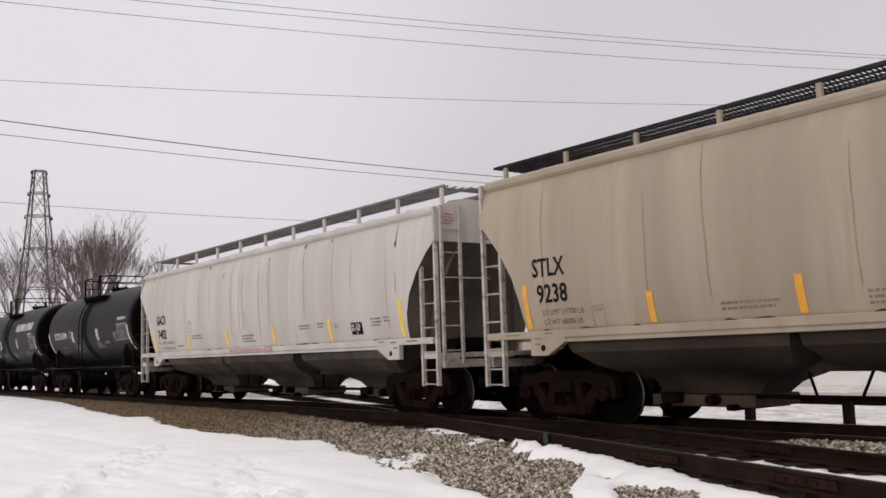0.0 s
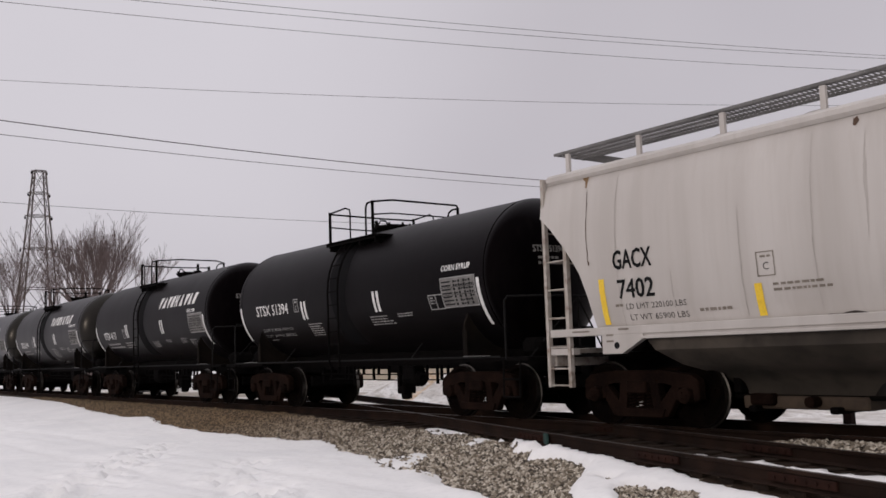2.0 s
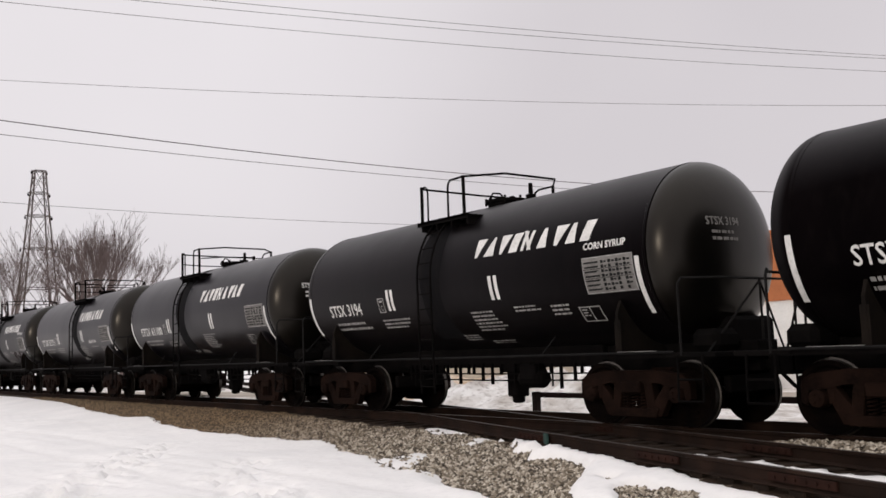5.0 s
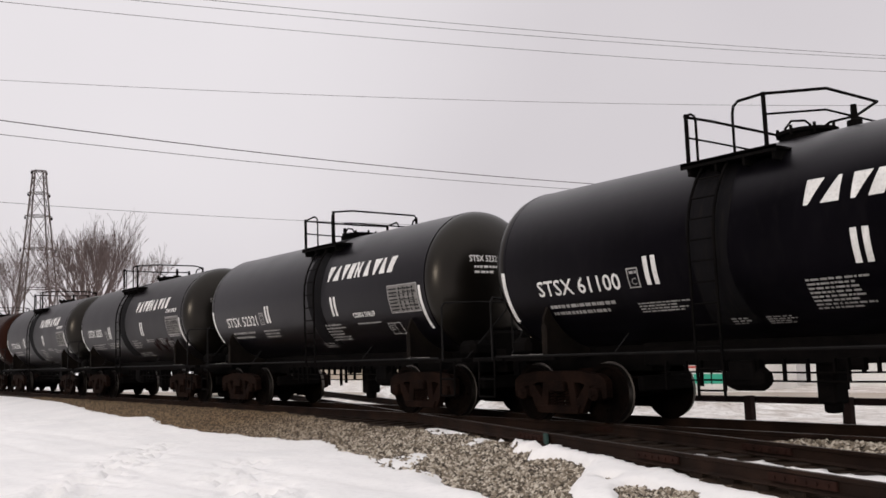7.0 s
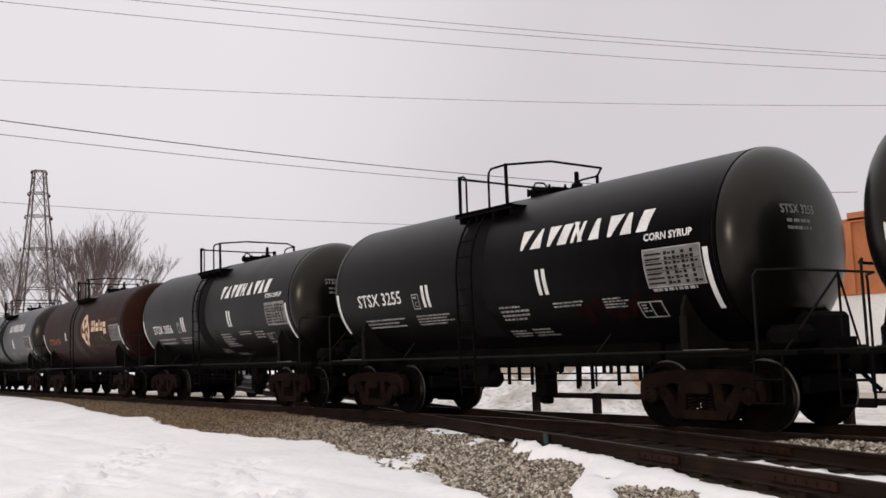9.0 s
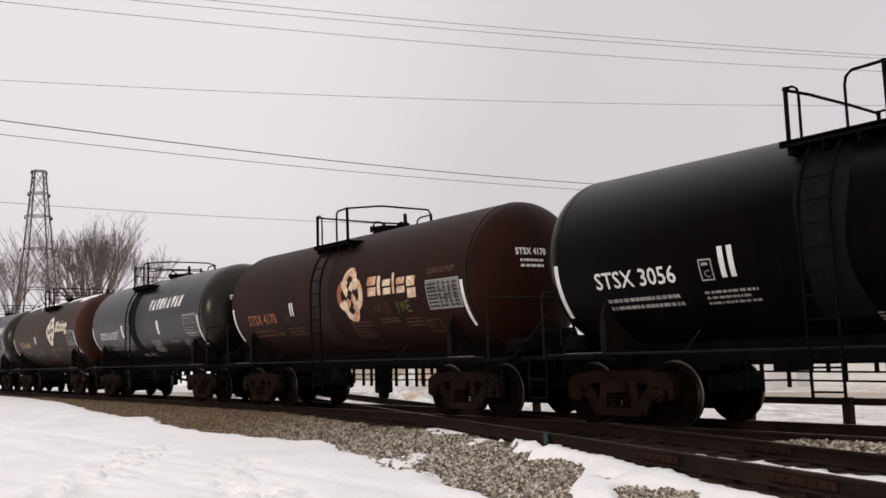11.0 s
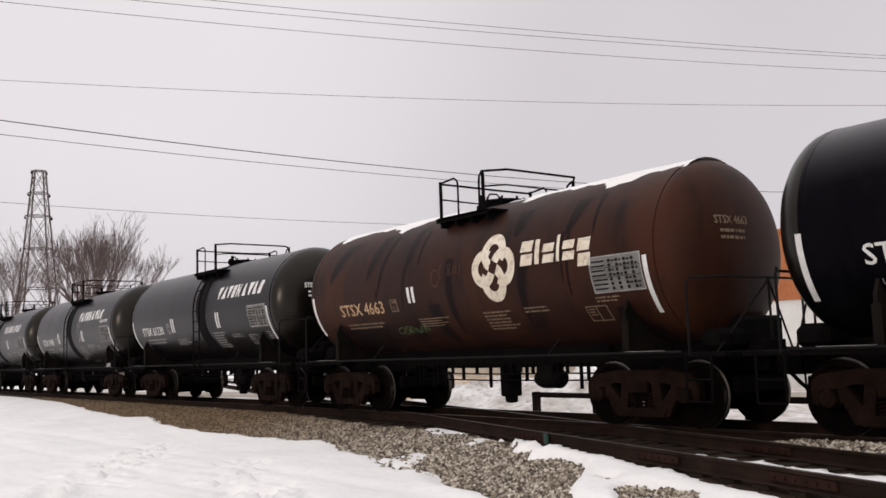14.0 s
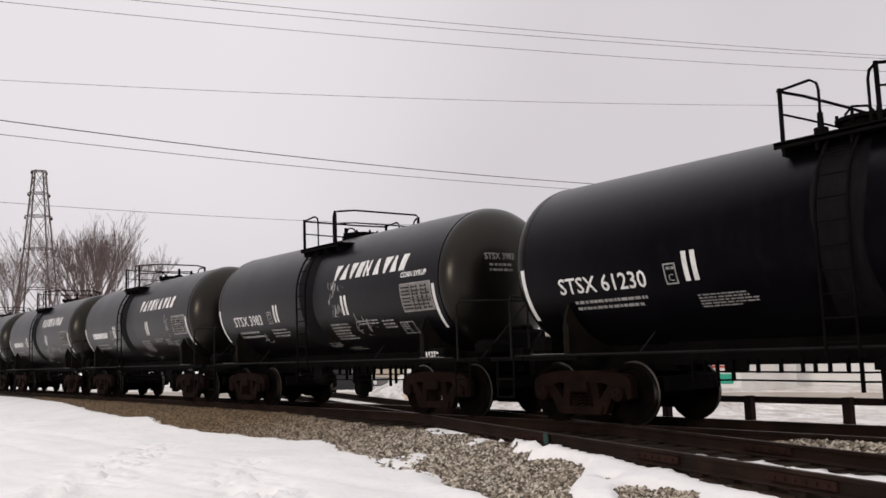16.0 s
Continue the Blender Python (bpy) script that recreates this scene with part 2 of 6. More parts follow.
def thing(name, label, category, group="", kind=""):
    return tagged(new(name), label, category, group, kind)


def box(bm, x0, x1, y0, y1, z0, z1, bevel=0.0):
    v = [bm.verts.new((x, y, z)) for x in (x0, x1) for y in (y0, y1) for z in (z0, z1)]
    f = [bm.faces.new([v[i] for i in q]) for q in ((0, 1, 3, 2), (4, 6, 7, 5), (0, 4, 5, 1), (2, 3, 7, 6), (0, 2, 6, 4), (1, 5, 7, 3))]
    if bevel:
        e = {e for q in f for e in q.edges}
        bmesh.ops.bevel(bm, geom=list(e), offset=bevel, segments=1, affect="EDGES")
    return bm


def prism(bm, outline, axis, a, b):
    """A closed outline of (u, v), run from a to b along axis 'x', 'y' or 'z'."""
    def at(u, v, w):
        return {"x": (w, u, v), "y": (u, w, v), "z": (u, v, w)}[axis]
    lo = [bm.verts.new(at(u, v, a)) for u, v in outline]
    hi = [bm.verts.new(at(u, v, b)) for u, v in outline]
    n = len(outline)
    for i in range(n):
        bm.faces.new((lo[i], lo[(i + 1) % n], hi[(i + 1) % n], hi[i]))
    bm.faces.new(lo)
    bm.faces.new(hi[::-1])
    return bm


def tube(bm, points, r, seg=6, close_ends=True):
    pts = [Vector(p) for p in points]
    rings = []
    up = None
    for i, p in enumerate(pts):
        d = (pts[min(i + 1, len(pts) - 1)] - pts[max(i - 1, 0)]).normalized()
        if up is None:
            up = Vector((0, 0, 1)) if abs(d.z) < 0.9 else Vector((0, 1, 0))
        s = d.cross(up).normalized()
        up = s.cross(d).normalized()
        rr = r[i] if isinstance(r, (list, tuple)) else r
        rings.append([bm.verts.new(p + rr * (math.cos(2 * math.pi * k / seg) * s + math.sin(2 * math.pi * k / seg) * up)) for k in range(seg)])
    for a, b in zip(rings, rings[1:]):
        for k in range(seg):
            bm.faces.new((a[k], a[(k + 1) % seg], b[(k + 1) % seg], b[k]))
    if close_ends:
        bm.faces.new(rings[0][::-1])
        bm.faces.new(rings[-1])
    return bm


def lathe(bm, profile, axis="y", seg=32, centre=(0, 0, 0), caps=True):
    """profile: (along the axis, radius)."""
    rings = []
    for a, r in profile:
        ring = []
        for k in range(seg):
            u, v = r * math.cos(2 * math.pi * k / seg), r * math.sin(2 * math.pi * k / seg)
            p = {"x": (a, u, v), "y": (u, a, v), "z": (u, v, a)}[axis]
            ring.append(bm.verts.new(Vector(p) + Vector(centre)))
        rings.append(ring)
    for a, b in zip(rings, rings[1:]):
        for k in range(seg):
            bm.faces.new((a[k], a[(k + 1) % seg], b[(k + 1) % seg], b[k]))
    if caps:
        bm.faces.new(rings[0][::-1])
        bm.faces.new(rings[-1])
    return bm


# ---------------------------------------------------------------- the plan of the place
YC = 11.89            # centre line of the main track; rail heads at z = 0
GAUGE = 0.7525        # half the distance between rail centres
X_SLOPE = -0.301      # the crossing track runs along (1, X_SLOPE)
X_NEAR = (-15.35, 11.04)  # a point of its rail nearer to the camera


def cross_y(x):
    """The crossing track's nearer rail."""
    return X_NEAR[1] + (x - X_NEAR[0]) * X_SLOPE


GRAVEL_EDGE = [(-300, 11.0), (-69.5, 10.6), (-45, 10.4), (-37, 10.05), (-30.7, 9.3), (-26.8, 9.0), (-25.7, 9.3), (-23.7, 8.8), (-20.5, 8.55), (-19.0, 8.68), (-16.8, 8.75), (-15.8, 8.98), (-14.9, 8.84), (-13.9, 8.42), (-13.0, 8.33), (-12.2, 7.95),
               (-11.7, 7.7), (-11.2, 7.65), (-10.9, 7.85), (-10.0, 7.3), (-9.0, 7.15), (-8.5, 6.9), (-8.2, 6.75), (-7.4, 6.9), (-7.6, 7.4), (-7.85, 7.7), (-8.0, 8.0), (-8.4, 8.72), (-9.2, 9.0), (-9.9, 9.02), (-9.78, 9.25), (-10.05, 9.38), (-10.4, 9.22),
               (-10.85, 9.56), (-11.4, 9.8), (-11.85, 9.7), (-11.65, 9.25), (-12.05, 9.40), (-12.5, 10.1), (-13.0, 10.05), (-13.4, 9.85), (-14.4, 10.2), (-13, 13.8), (30, 9.9), (30, 13.9), (-300, 13.9)]
SNOW_HOLE = [(-12.65, 8.15), (-12.5, 8.7), (-12.15, 8.85), (-11.6, 8.35), (-11.6, 7.95), (-11.85, 7.78), (-12.3, 7.9)]
PATCH = [(-7.04, 7.4), (-7.21, 7.74), (-7.3, 8.05), (-6.74, 8.1), (-6.29, 7.95), (-6.1, 7.7), (-6.0, 7.2), (-6.5, 7.0)]
ISLET = [(-7.9, 8.08), (-7.95, 8.34), (-7.58, 8.24), (-7.53, 8.0)]


def inside_by(px, py, poly):
    """How far each point lies inside a polygon (negative outside)."""
    best = np.full(px.shape, 1e9)
    odd = np.zeros(px.shape, bool)
    for (x0, y0), (x1, y1) in zip(poly, poly[1:] + poly[:1]):
        dx, dy = x1 - x0, y1 - y0
        k = np.clip(((px - x0) * dx + (py - y0) * dy) / (dx * dx + dy * dy), 0, 1)
        best = np.minimum(best, np.hypot(px - x0 - k * dx, py - y0 - k * dy))
        if dy:
            odd ^= ((y0 > py) != (y1 > py)) & (px < x0 + (py - y0) / dy * dx)
    return np.where(odd, best, -best)


def waves(x, y, size, seed):
    """A soft random surface, about -1 to 1."""
    rng = np.random.RandomState(seed)
    out = np.zeros_like(x)
    for _ in range(14):
        a, p = rng.uniform(0, 2 * np.pi), rng.uniform(0, 2 * np.pi)
        w = 2 * np.pi / (size * rng.uniform(0.6, 1.8))
        out += np.sin(w * (x * np.cos(a) + y * np.sin(a)) + p)
    return out / 5.0


def bed_z(x, y):
    """Top of the stone bed under both tracks."""
    d = np.abs(y - YC)
    main = -0.21 + 0.055 * np.clip((-x - 17) / 5, 0, 1) - np.clip(d - 1.65, 0, 6) * 0.13
    dc = np.abs((y - (cross_y(x) + 0.78)) / 1.044)
    cross = np.where(x > -30, -0.22 - np.clip(dc - 1.5, 0, 6) * 0.16, -9)
    near = np.clip(-(y - cross_y(x)) / 0.6, 0, 1)
    cross = cross - (np.clip((x + 14) / 4, 0, 1) * 0.15 + np.clip(x + 7.2, 0, 5) * 0.06) * near
    far = np.clip(y - YC - 1.65, 0, 100) * 0.3
    # stone heaped to the rail heads in the wedge between the tracks
    fill = np.clip((x + 8.0) / 1.2, 0, 1) * np.clip((y - cross_y(x) - 1.70) / 0.15, 0, 1) * np.clip((YC - GAUGE - 0.08 - y) / 0.1, 0, 1)
    return np.maximum(np.maximum(main, cross), -0.52) - far + fill * 0.14


def dark_reach(x):
    """Half the width of the darker strip; farther along, brown stone lies up to the rails."""
    return 1.68 - 0.72 * np.clip((-x - 16) / 5, 0, 1)


def ground_z(x, y):
    """Snow surface: flat field on the camera's side, a road some way below the tracks beyond."""
    z = np.full(np.shape(x), -0.46)
    z = z + 0.02 * waves(x, y, 6.0, 3) + 0.018 * waves(x, y, 1.3, 4) + 0.008 * waves(x, y, 0.45, 5)
    # old wheel ruts in the field, roughly along the track
    for r0 in (4.9, 6.4):
        z = z - 0.035 * np.exp(-((y - r0 - 0.06 * (x + 15) - 0.25 * np.sin(x / 5)) / 0.22) ** 2) * (y < 11)
    beyond = np.clip(y - 13.6, 0, 200)
    z = z - np.minimum(beyond, 11) * 0.06 - np.clip(beyond - 11, 0, 30) * 0.024
    return z


TRODDEN = ((-18.4, 6.8, -15.2, 4.9, 0.55), (-15.2, 4.9, -12.4, 3.3, 0.6), (-12.4, 3.3, -8.5, 1.6, 0.5), (-14.2, 6.7, -12.0, 5.4, 0.45), (-12.0, 5.4, -10.2, 5.0, 0.6), (-10.2, 5.0, -7.6, 3.4, 0.55))


def snow_z(x, y):
    base = np.maximum(ground_z(x, y), bed_z(x, y) - 0.02)
    rough = 0.35 * waves(x, y, 1.1, 7) + 0.22 * waves(x, y, 0.35, 8)
    gap = np.maximum(np.maximum(inside_by(x, y, GRAVEL_EDGE), inside_by(x, y, PATCH)), inside_by(x, y, ISLET)) + 0.15 * rough * np.clip((x + 60) / 30, 0.2, 1)
    gap = np.minimum(gap, 0.15 * rough - inside_by(x, y, SNOW_HOLE))
    inner = np.minimum((y - cross_y(x)) / 1.044 + 0.05, YC + 1.9 - y)
    gap = np.where(x > -17, np.maximum(gap, inner), gap)
    cover = np.clip(-gap * 0.35, -0.12, 0.05)
    near = np.clip((16 - y) / 2, 0, 1)
    z = base + cover * near
    # trodden places in the field: two ragged paths of overlapping footprints
    for x0, y0, x1, y1, w in TRODDEN:
        dx, dy = x1 - x0, y1 - y0
        k = np.clip(((x - x0) * dx + (y - y0) * dy) / (dx * dx + dy * dy), 0, 1)
        f = np.clip(1.15 - np.hypot(x - x0 - k * dx, y - y0 - k * dy) / w, 0, 1)
        dent = np.clip((waves(x, y, 0.46, 11) - 0.05) / 0.3, 0, 1)
        rim = np.clip(1 - np.abs(waves(x, y, 0.46, 11) + 0.12) / 0.2, 0, 1)
        z = z + np.sqrt(f) * (0.03 * rim - 0.085 * dent + 0.022 * waves(x, y, 0.26, 12))
    z = np.where(gap < -0.3, np.maximum(z, base - 0.03), z)
    # snow lying in the crossing track and heaped along its outer rail
    dc = (y - cross_y(x)) / 1.044
    z = np.where((x > -11.5) & (x < 30) & (dc < -0.09) & (dc > -1.2), np.maximum(z, -0.13 - np.clip(x + 10, 0, 3) * 0.02 - np.clip(x + 7, 0, 4) * 0.10 + 0.022 * waves(x, y, 0.9, 21) + np.clip(dc + 0.1, -1.1, 0) * 0.16 - np.clip(gap, 0, 1) * 1.5), z)
    z = np.where((x > -7.9) & (dc > 0.86) & (dc < 1.01 + 0.02 * np.clip(x + 7.9, 0, 4) + 0.05 * waves(x, y, 0.7, 23)), np.maximum(z, -0.165 + 0.04 * waves(x, y, 0.6, 22)), z)
    # pushed-up heaps beyond the guard rail
    for hx, hy, hr, hh in ((-33.2, 24, 2.6, 1.15), (-29.8, 24.5, 2.0, 1.0), (-26.3, 25.4, 2.0, 1.1), (-24.3, 25.6, 1.5, 0.95), (-22.9, 25.8, 0.9, 0.8), (-37.5, 26, 3.0, 0.6), (-22, 28, 2.5, 0.5)):
        z = z + hh * np.exp(-((x - hx) ** 2 + (y - hy) ** 2) / hr ** 2) * (1 + 0.35 * waves(x, y, 1.0, 31))
    return z


def steps(lo, hi, fine, reach_lo, reach_hi, grow=1.22):
    mid = list(np.arange(lo, hi + 1e-6, fine))
    out, s, v = [], fine, lo
    while v > reach_lo:
        s *= grow
        v -= s
        out.append(v)
    hi_out, s, v = [], fine, mid[-1]
    while v < reach_hi:
        s *= grow
        v += s
        hi_out.append(v)
    return np.array(out[::-1] + mid + hi_out)


def sheet(name, xs, ys, height, materials, pick=None):
    gx, gy = np.meshgrid(xs, ys, indexing="ij")
    gz = height(gx, gy)
    verts = np.stack([gx, gy, gz], -1).reshape(-1, 3)
    ny = len(ys)
    i, j = np.meshgrid(np.arange(len(xs) - 1), np.arange(ny - 1), indexing="ij")
    a = (i * ny + j).ravel()
    faces = np.stack([a, a + ny, a + ny + 1, a + 1], -1)
    me = bpy.data.meshes.new(name)
    me.from_pydata(verts.tolist(), [], faces.tolist())
    for m in materials:
        me.materials.append(m)
    if pick is not None:
        cx, cy = gx[:-1, :-1].ravel(), gy[:-1, :-1].ravel()
        me.polygons.foreach_set("material_index", pick(cx, cy).astype(np.int32))
    me.shade_smooth()
    return new(name, me)


ground = sheet("ground", steps(-34, -3, 0.075, -3000, 3000), steps(1.5, 14.5, 0.07, -3000, 3000), snow_z, [M_SNOW, M_DIRTY, M_EARTH],
               lambda x, y: np.where((np.minimum(np.hypot(x + 31.6, (y - 23.6) * 0.8), np.hypot(x + 23.2, (y - 25.2) * 0.7) * 1.6) < 1.75 + 0.8 * waves(x, y, 1.2, 33)), 2, (y > 14.4) & (y < 60) & (x > -120)))
tagged(ground, "snow-covered field with trodden footprints beside the tracks", "ground", kind="structure")
bed = sheet("ballast", steps(-42, 1, 0.16, -400, 60), np.arange(5.6, 15.2, 0.16), lambda x, y: bed_z(x, y) + 0.012 * waves(x, y, 0.3, 41), [M_GRAVEL, M_DARKBED],
            lambda x, y: (np.abs(y - YC) < dark_reach(x) + 0.16 * waves(x, y, 0.8, 43)) | ((x > -16) & (y > cross_y(x) - 0.25) & (y < np.where(x > -9.0, cross_y(x) + 1.75, YC))))
tagged(bed, "brown-grey crushed stone track bed with patches of snow", "ballast", kind="structure")


def scatter_stones():
    """Loose stones on the bed, too many to count."""
    rng = np.random.RandomState(5)
    n = 120000
    x = -6 - 38 * rng.rand(n) ** 1.35
    y = rng.uniform(5.8, 11.4, n)
    top = snow_z(x, y)
    bare = (bed_z(x, y) > top + 0.005) & (y < YC - dark_reach(x) + 0.16 * waves(x, y, 0.8, 43))
    edge = np.maximum(inside_by(x, y, GRAVEL_EDGE), inside_by(x, y, PATCH))
    spilt = (edge > -0.16) & ~bare & (y < YC - 1.7) & (rng.rand(n) < 0.10) & (x < -10.5)
    keep = (bare | spilt) & ~((x > -15.5) & (y > cross_y(x) - 0.2))
    x, y = x[keep][:52000], y[keep][:52000]
    # pale stones in the wedge between the two tracks
    wx, wy = rng.uniform(-7.6, -4.0, 4200), rng.uniform(8.0, 11.0, 4200)
    wedge = (wy > cross_y(wx) + 1.80) & (wy < YC - GAUGE - 0.12)
    x, y = np.concatenate([x, wx[wedge]]), np.concatenate([y, wy[wedge]])
    z = np.maximum(bed_z(x, y), np.where(bed_z(x, y) > -0.15, -9, snow_z(x, y) - 0.008))
    unit = np.array([(1, 0, 0), (-1, 0, 0), (0, 1, 0), (0, -1, 0), (0, 0, 1), (0, 0, -1)], float)
    tri = np.array([(0, 2, 4), (2, 1, 4), (1, 3, 4), (3, 0, 4), (2, 0, 5), (1, 2, 5), (3, 1, 5), (0, 3, 5)])
    m = len(x)
    size = rng.uniform(0.014, 0.042, (m, 1, 1)) * np.where(x > -14, 1.12, 0.95)[:, None, None] * rng.uniform(0.7, 1.3, (m, 6, 1))
    a = rng.uniform(0, 2 * np.pi, m)
    rot = np.zeros((m, 3, 3))
    rot[:, 0, 0], rot[:, 0, 1], rot[:, 1, 0], rot[:, 1, 1], rot[:, 2, 2] = np.cos(a), -np.sin(a), np.sin(a), np.cos(a), 0.75
    rot[:, 2, 0] = rng.uniform(-0.4, 0.4, m)
    v = np.einsum("mij,mkj->mki", rot, unit[None] * size) + np.stack([x, y, z + 0.012], -1)[:, None]
    f = (tri[None] + 6 * np.arange(m)[:, None, None]).reshape(-1, 3)
    me = bpy.data.meshes.new("gravel")
    me.from_pydata(v.reshape(-1, 3).tolist(), [], f.tolist())
    me.materials.append(M_STONE)
    tagged(new("gravel", me), "loose grey and brown crushed stones on the track bed", "gravel", kind="stuff")


def stone_material():
    m = bpy.data.materials.new("crushed_stone")
    m.use_nodes = True
    n, l = m.node_tree.nodes, m.node_tree.links
    g, r = n.new("ShaderNodeNewGeometry"), n.new("ShaderNodeValToRGB")
    e = r.color_ramp.elements
    e[0].color, e[1].color = (0.035, 0.027, 0.019, 1), (0.62, 0.56, 0.47, 1)
    k = e.new(0.5)
    k.color = (0.215, 0.175, 0.128, 1)
    # older, browner stone where the bed runs on along the main line
    r2, mx, sp, mr = n.new("ShaderNodeValToRGB"), n.new("ShaderNodeMix"), n.new("ShaderNodeSeparateXYZ"), n.new("ShaderNodeMapRange")
    r2.color_ramp.elements[0].color, r2.color_ramp.elements[1].color = (0.029, 0.0185, 0.0098, 1), (0.245, 0.166, 0.091, 1)
    mx.data_type = "RGBA"
    l.new(g.outputs["Position"], sp.inputs[0])
    l.new(sp.outputs["X"], mr.inputs["Value"])
    mr.inputs["From Min"].default_value, mr.inputs["From Max"].default_value = -13.0, -21.0
    l.new(g.outputs["Random Per Island"], r.inputs[0])
    l.new(g.outputs["Random Per Island"], r2.inputs[0])
    l.new(mr.outputs[0], mx.inputs["Factor"])
    l.new(r.outputs[0], mx.inputs["A"])
    l.new(r2.outputs[0], mx.inputs["B"])
    l.new(mx.outputs["Result"], n["Principled BSDF"].inputs["Base Color"])
    n["Principled BSDF"].inputs["Roughness"].default_value = 0.9
    return m


M_STONE = stone_material()
scatter_stones()

# ---------------------------------------------------------------- tracks
RAIL_OUTLINE = [(-0.066, -0.178), (0.066, -0.178), (0.066, -0.168), (0.012, -0.148), (0.009, -0.045), (0.034, -0.036), (0.035, -0.006), (0.028, 0.0), (-0.028, 0.0), (-0.035, -0.006), (-0.034, -0.036), (-0.009, -0.045), (-0.012, -0.148), (-0.066, -0.168)]


def rail(parent, length, m, drop=0.0):
    bm = prism(bmesh.new(), [(u, v - drop) for u, v in RAIL_OUTLINE], "x", -length / 2, length / 2)
    bm.faces.ensure_lookup_table()
    for f in bm.faces:
        c = f.calc_center_median()
        if c.z > -drop - 0.004 and abs(c.y) < 0.03:
            f.material_index = 1
    ob = part("rail", bm, [M_RAIL, M_RAILTOP], parent)
    ob.matrix_basis = m
    return ob


main_track = thing("main_track", "rusty steel rails with polished heads on dark wooden ties", "railway track", kind="structure")
for y in (YC - GAUGE, YC + GAUGE):
    rail(main_track, 700, pose(-150, y, 0))
cross_track = thing("crossing_track", "rusty rails of a track crossing the main line, snow between them", "railway track", kind="structure")
ANG = math.degrees(math.atan(X_SLOPE))
for off in (0.0, 1.505):
    yy = X_NEAR[1] + off / math.cos(math.atan(X_SLOPE))
    rail(cross_track, 120, pose(X_NEAR[0], yy, 0, 0, 0, ANG), 0.004)

tie_mesh = mesh_from(box(bmesh.new(), -0.115, 0.115, -1.3, 1.3, -0.36, -0.182, 0.012), "tie", M_TIE)
for i in range(190):
    t = new("tie", tie_mesh)
    t.parent = main_track
    t.matrix_basis = pose(-95 + 0.53 * i, YC + random.uniform(-0.04, 0.04), random.uniform(-0.006, 0.004), 0, 0, random.uniform(-1, 1))
short_tie = mesh_from(box(bmesh.new(), -0.115, 0.115, -0.80, 1.3, -0.36, -0.182, 0.012), "tie", M_TIE)
for i in range(30):
    d = 2.2 + 0.53 * i
    x = X_NEAR[0] + d * math.cos(radians(ANG)) + 0.23
    y = X_NEAR[1] + d * math.sin(radians(ANG)) + 0.72
    t = new("tie", short_tie)
    t.parent = cross_track
    t.matrix_basis = pose(x, y, -0.006 + random.uniform(-0.004, 0.004), 0, 0, ANG + random.uniform(-1, 1))


M_JOINT = mat("red_rusted_joint", (0.014, 0.0060, 0.0042), (0.026, 0.0108, 0.0074), 0.85, scale=4.0, fine=30.0, bump=0.3, spec=0.1)


def joint_bar(x, y, ang, parent, length=0.9):
    bm = box(bmesh.new(), -length / 2, length / 2, -0.045, -0.012, -0.135, -0.05, 0.006)
    for k in range(6):
        lathe(bm, [(-0.062, 0.018), (-0.04, 0.018)], "y", 6, ((k - 2.5) * length / 6.4, 0, -0.093))
    ob = part("joint_bar", bm, M_JOINT, parent, "rusty bolted joint bar")
    ob.matrix_basis = pose(x, y, -0.002, 0, 0, ang)


for x in (-7.35, -5.05):
    joint_bar(x, cross_y(x), ANG, cross_track)
    joint_bar(x + 0.5, cross_y(x + 0.5) + 1.572, ANG, cross_track)
joint_bar(-10.3, YC - GAUGE, 0, main_track)
joint_bar(-10.55, cross_y(-10.55), ANG, cross_track)
M_TEAL = mat("faded_green_insulator", (0.012, 0.030, 0.027), (0.028, 0.06, 0.052), 0.6, scale=6.0, fine=30.0, bump=0.1, spec=0.2)
ob = part("insulator", box(bmesh.new(), -0.055, 0.055, -0.085, -0.046, -0.16, 0.0, 0.01), M_TEAL, cross_track, "faded green joint insulator")
ob.matrix_basis = pose(-10.02, cross_y(-10.02), -0.004, 0, 0, ANG)

# ---------------------------------------------------------------- freight car parts (car space: x forward, rail heads at z = 0)
WHEEL_R = 0.475


def wheelset_mesh():
    bm = bmesh.new()
    for s in (-1, 1):
        prof = [(s * 0.685, 0.42), (s * 0.685, 0.502), (s * 0.715, 0.502), (s * 0.725, 0.476), (s * 0.815, 0.472), (s * 0.815, 0.41),
                (s * 0.77, 0.37), (s * 0.755, 0.20), (s * 0.82, 0.12), (s * 0.82, 0.0001)]
        lathe(bm, prof, "y", 40)
    tube(bm, [(0, -1.02, 0), (0, 1.02, 0)], 0.085, 12)
    bm.faces.ensure_lookup_table()
    for f in bm.faces:
        c = f.calc_center_median()
        r = math.hypot(c.x, c.z)
        if r > 0.44 and 0.716 < abs(c.y) < 0.814:
            f.material_index = 1
    # casting holes and marks on the plate, so that the turning shows
    for s in (-1, 1):
        for k in range(4):
            a = math.pi / 2 * k + 0.4
            lathe(bm, [(s * 0.772, 0.028), (s * 0.790, 0.022)], "y", 8, (0.28 * math.cos(a), 0, 0.28 * math.sin(a)))
    return mesh_from(bm, "wheelset", [M_WHEEL, M_TREAD], True)


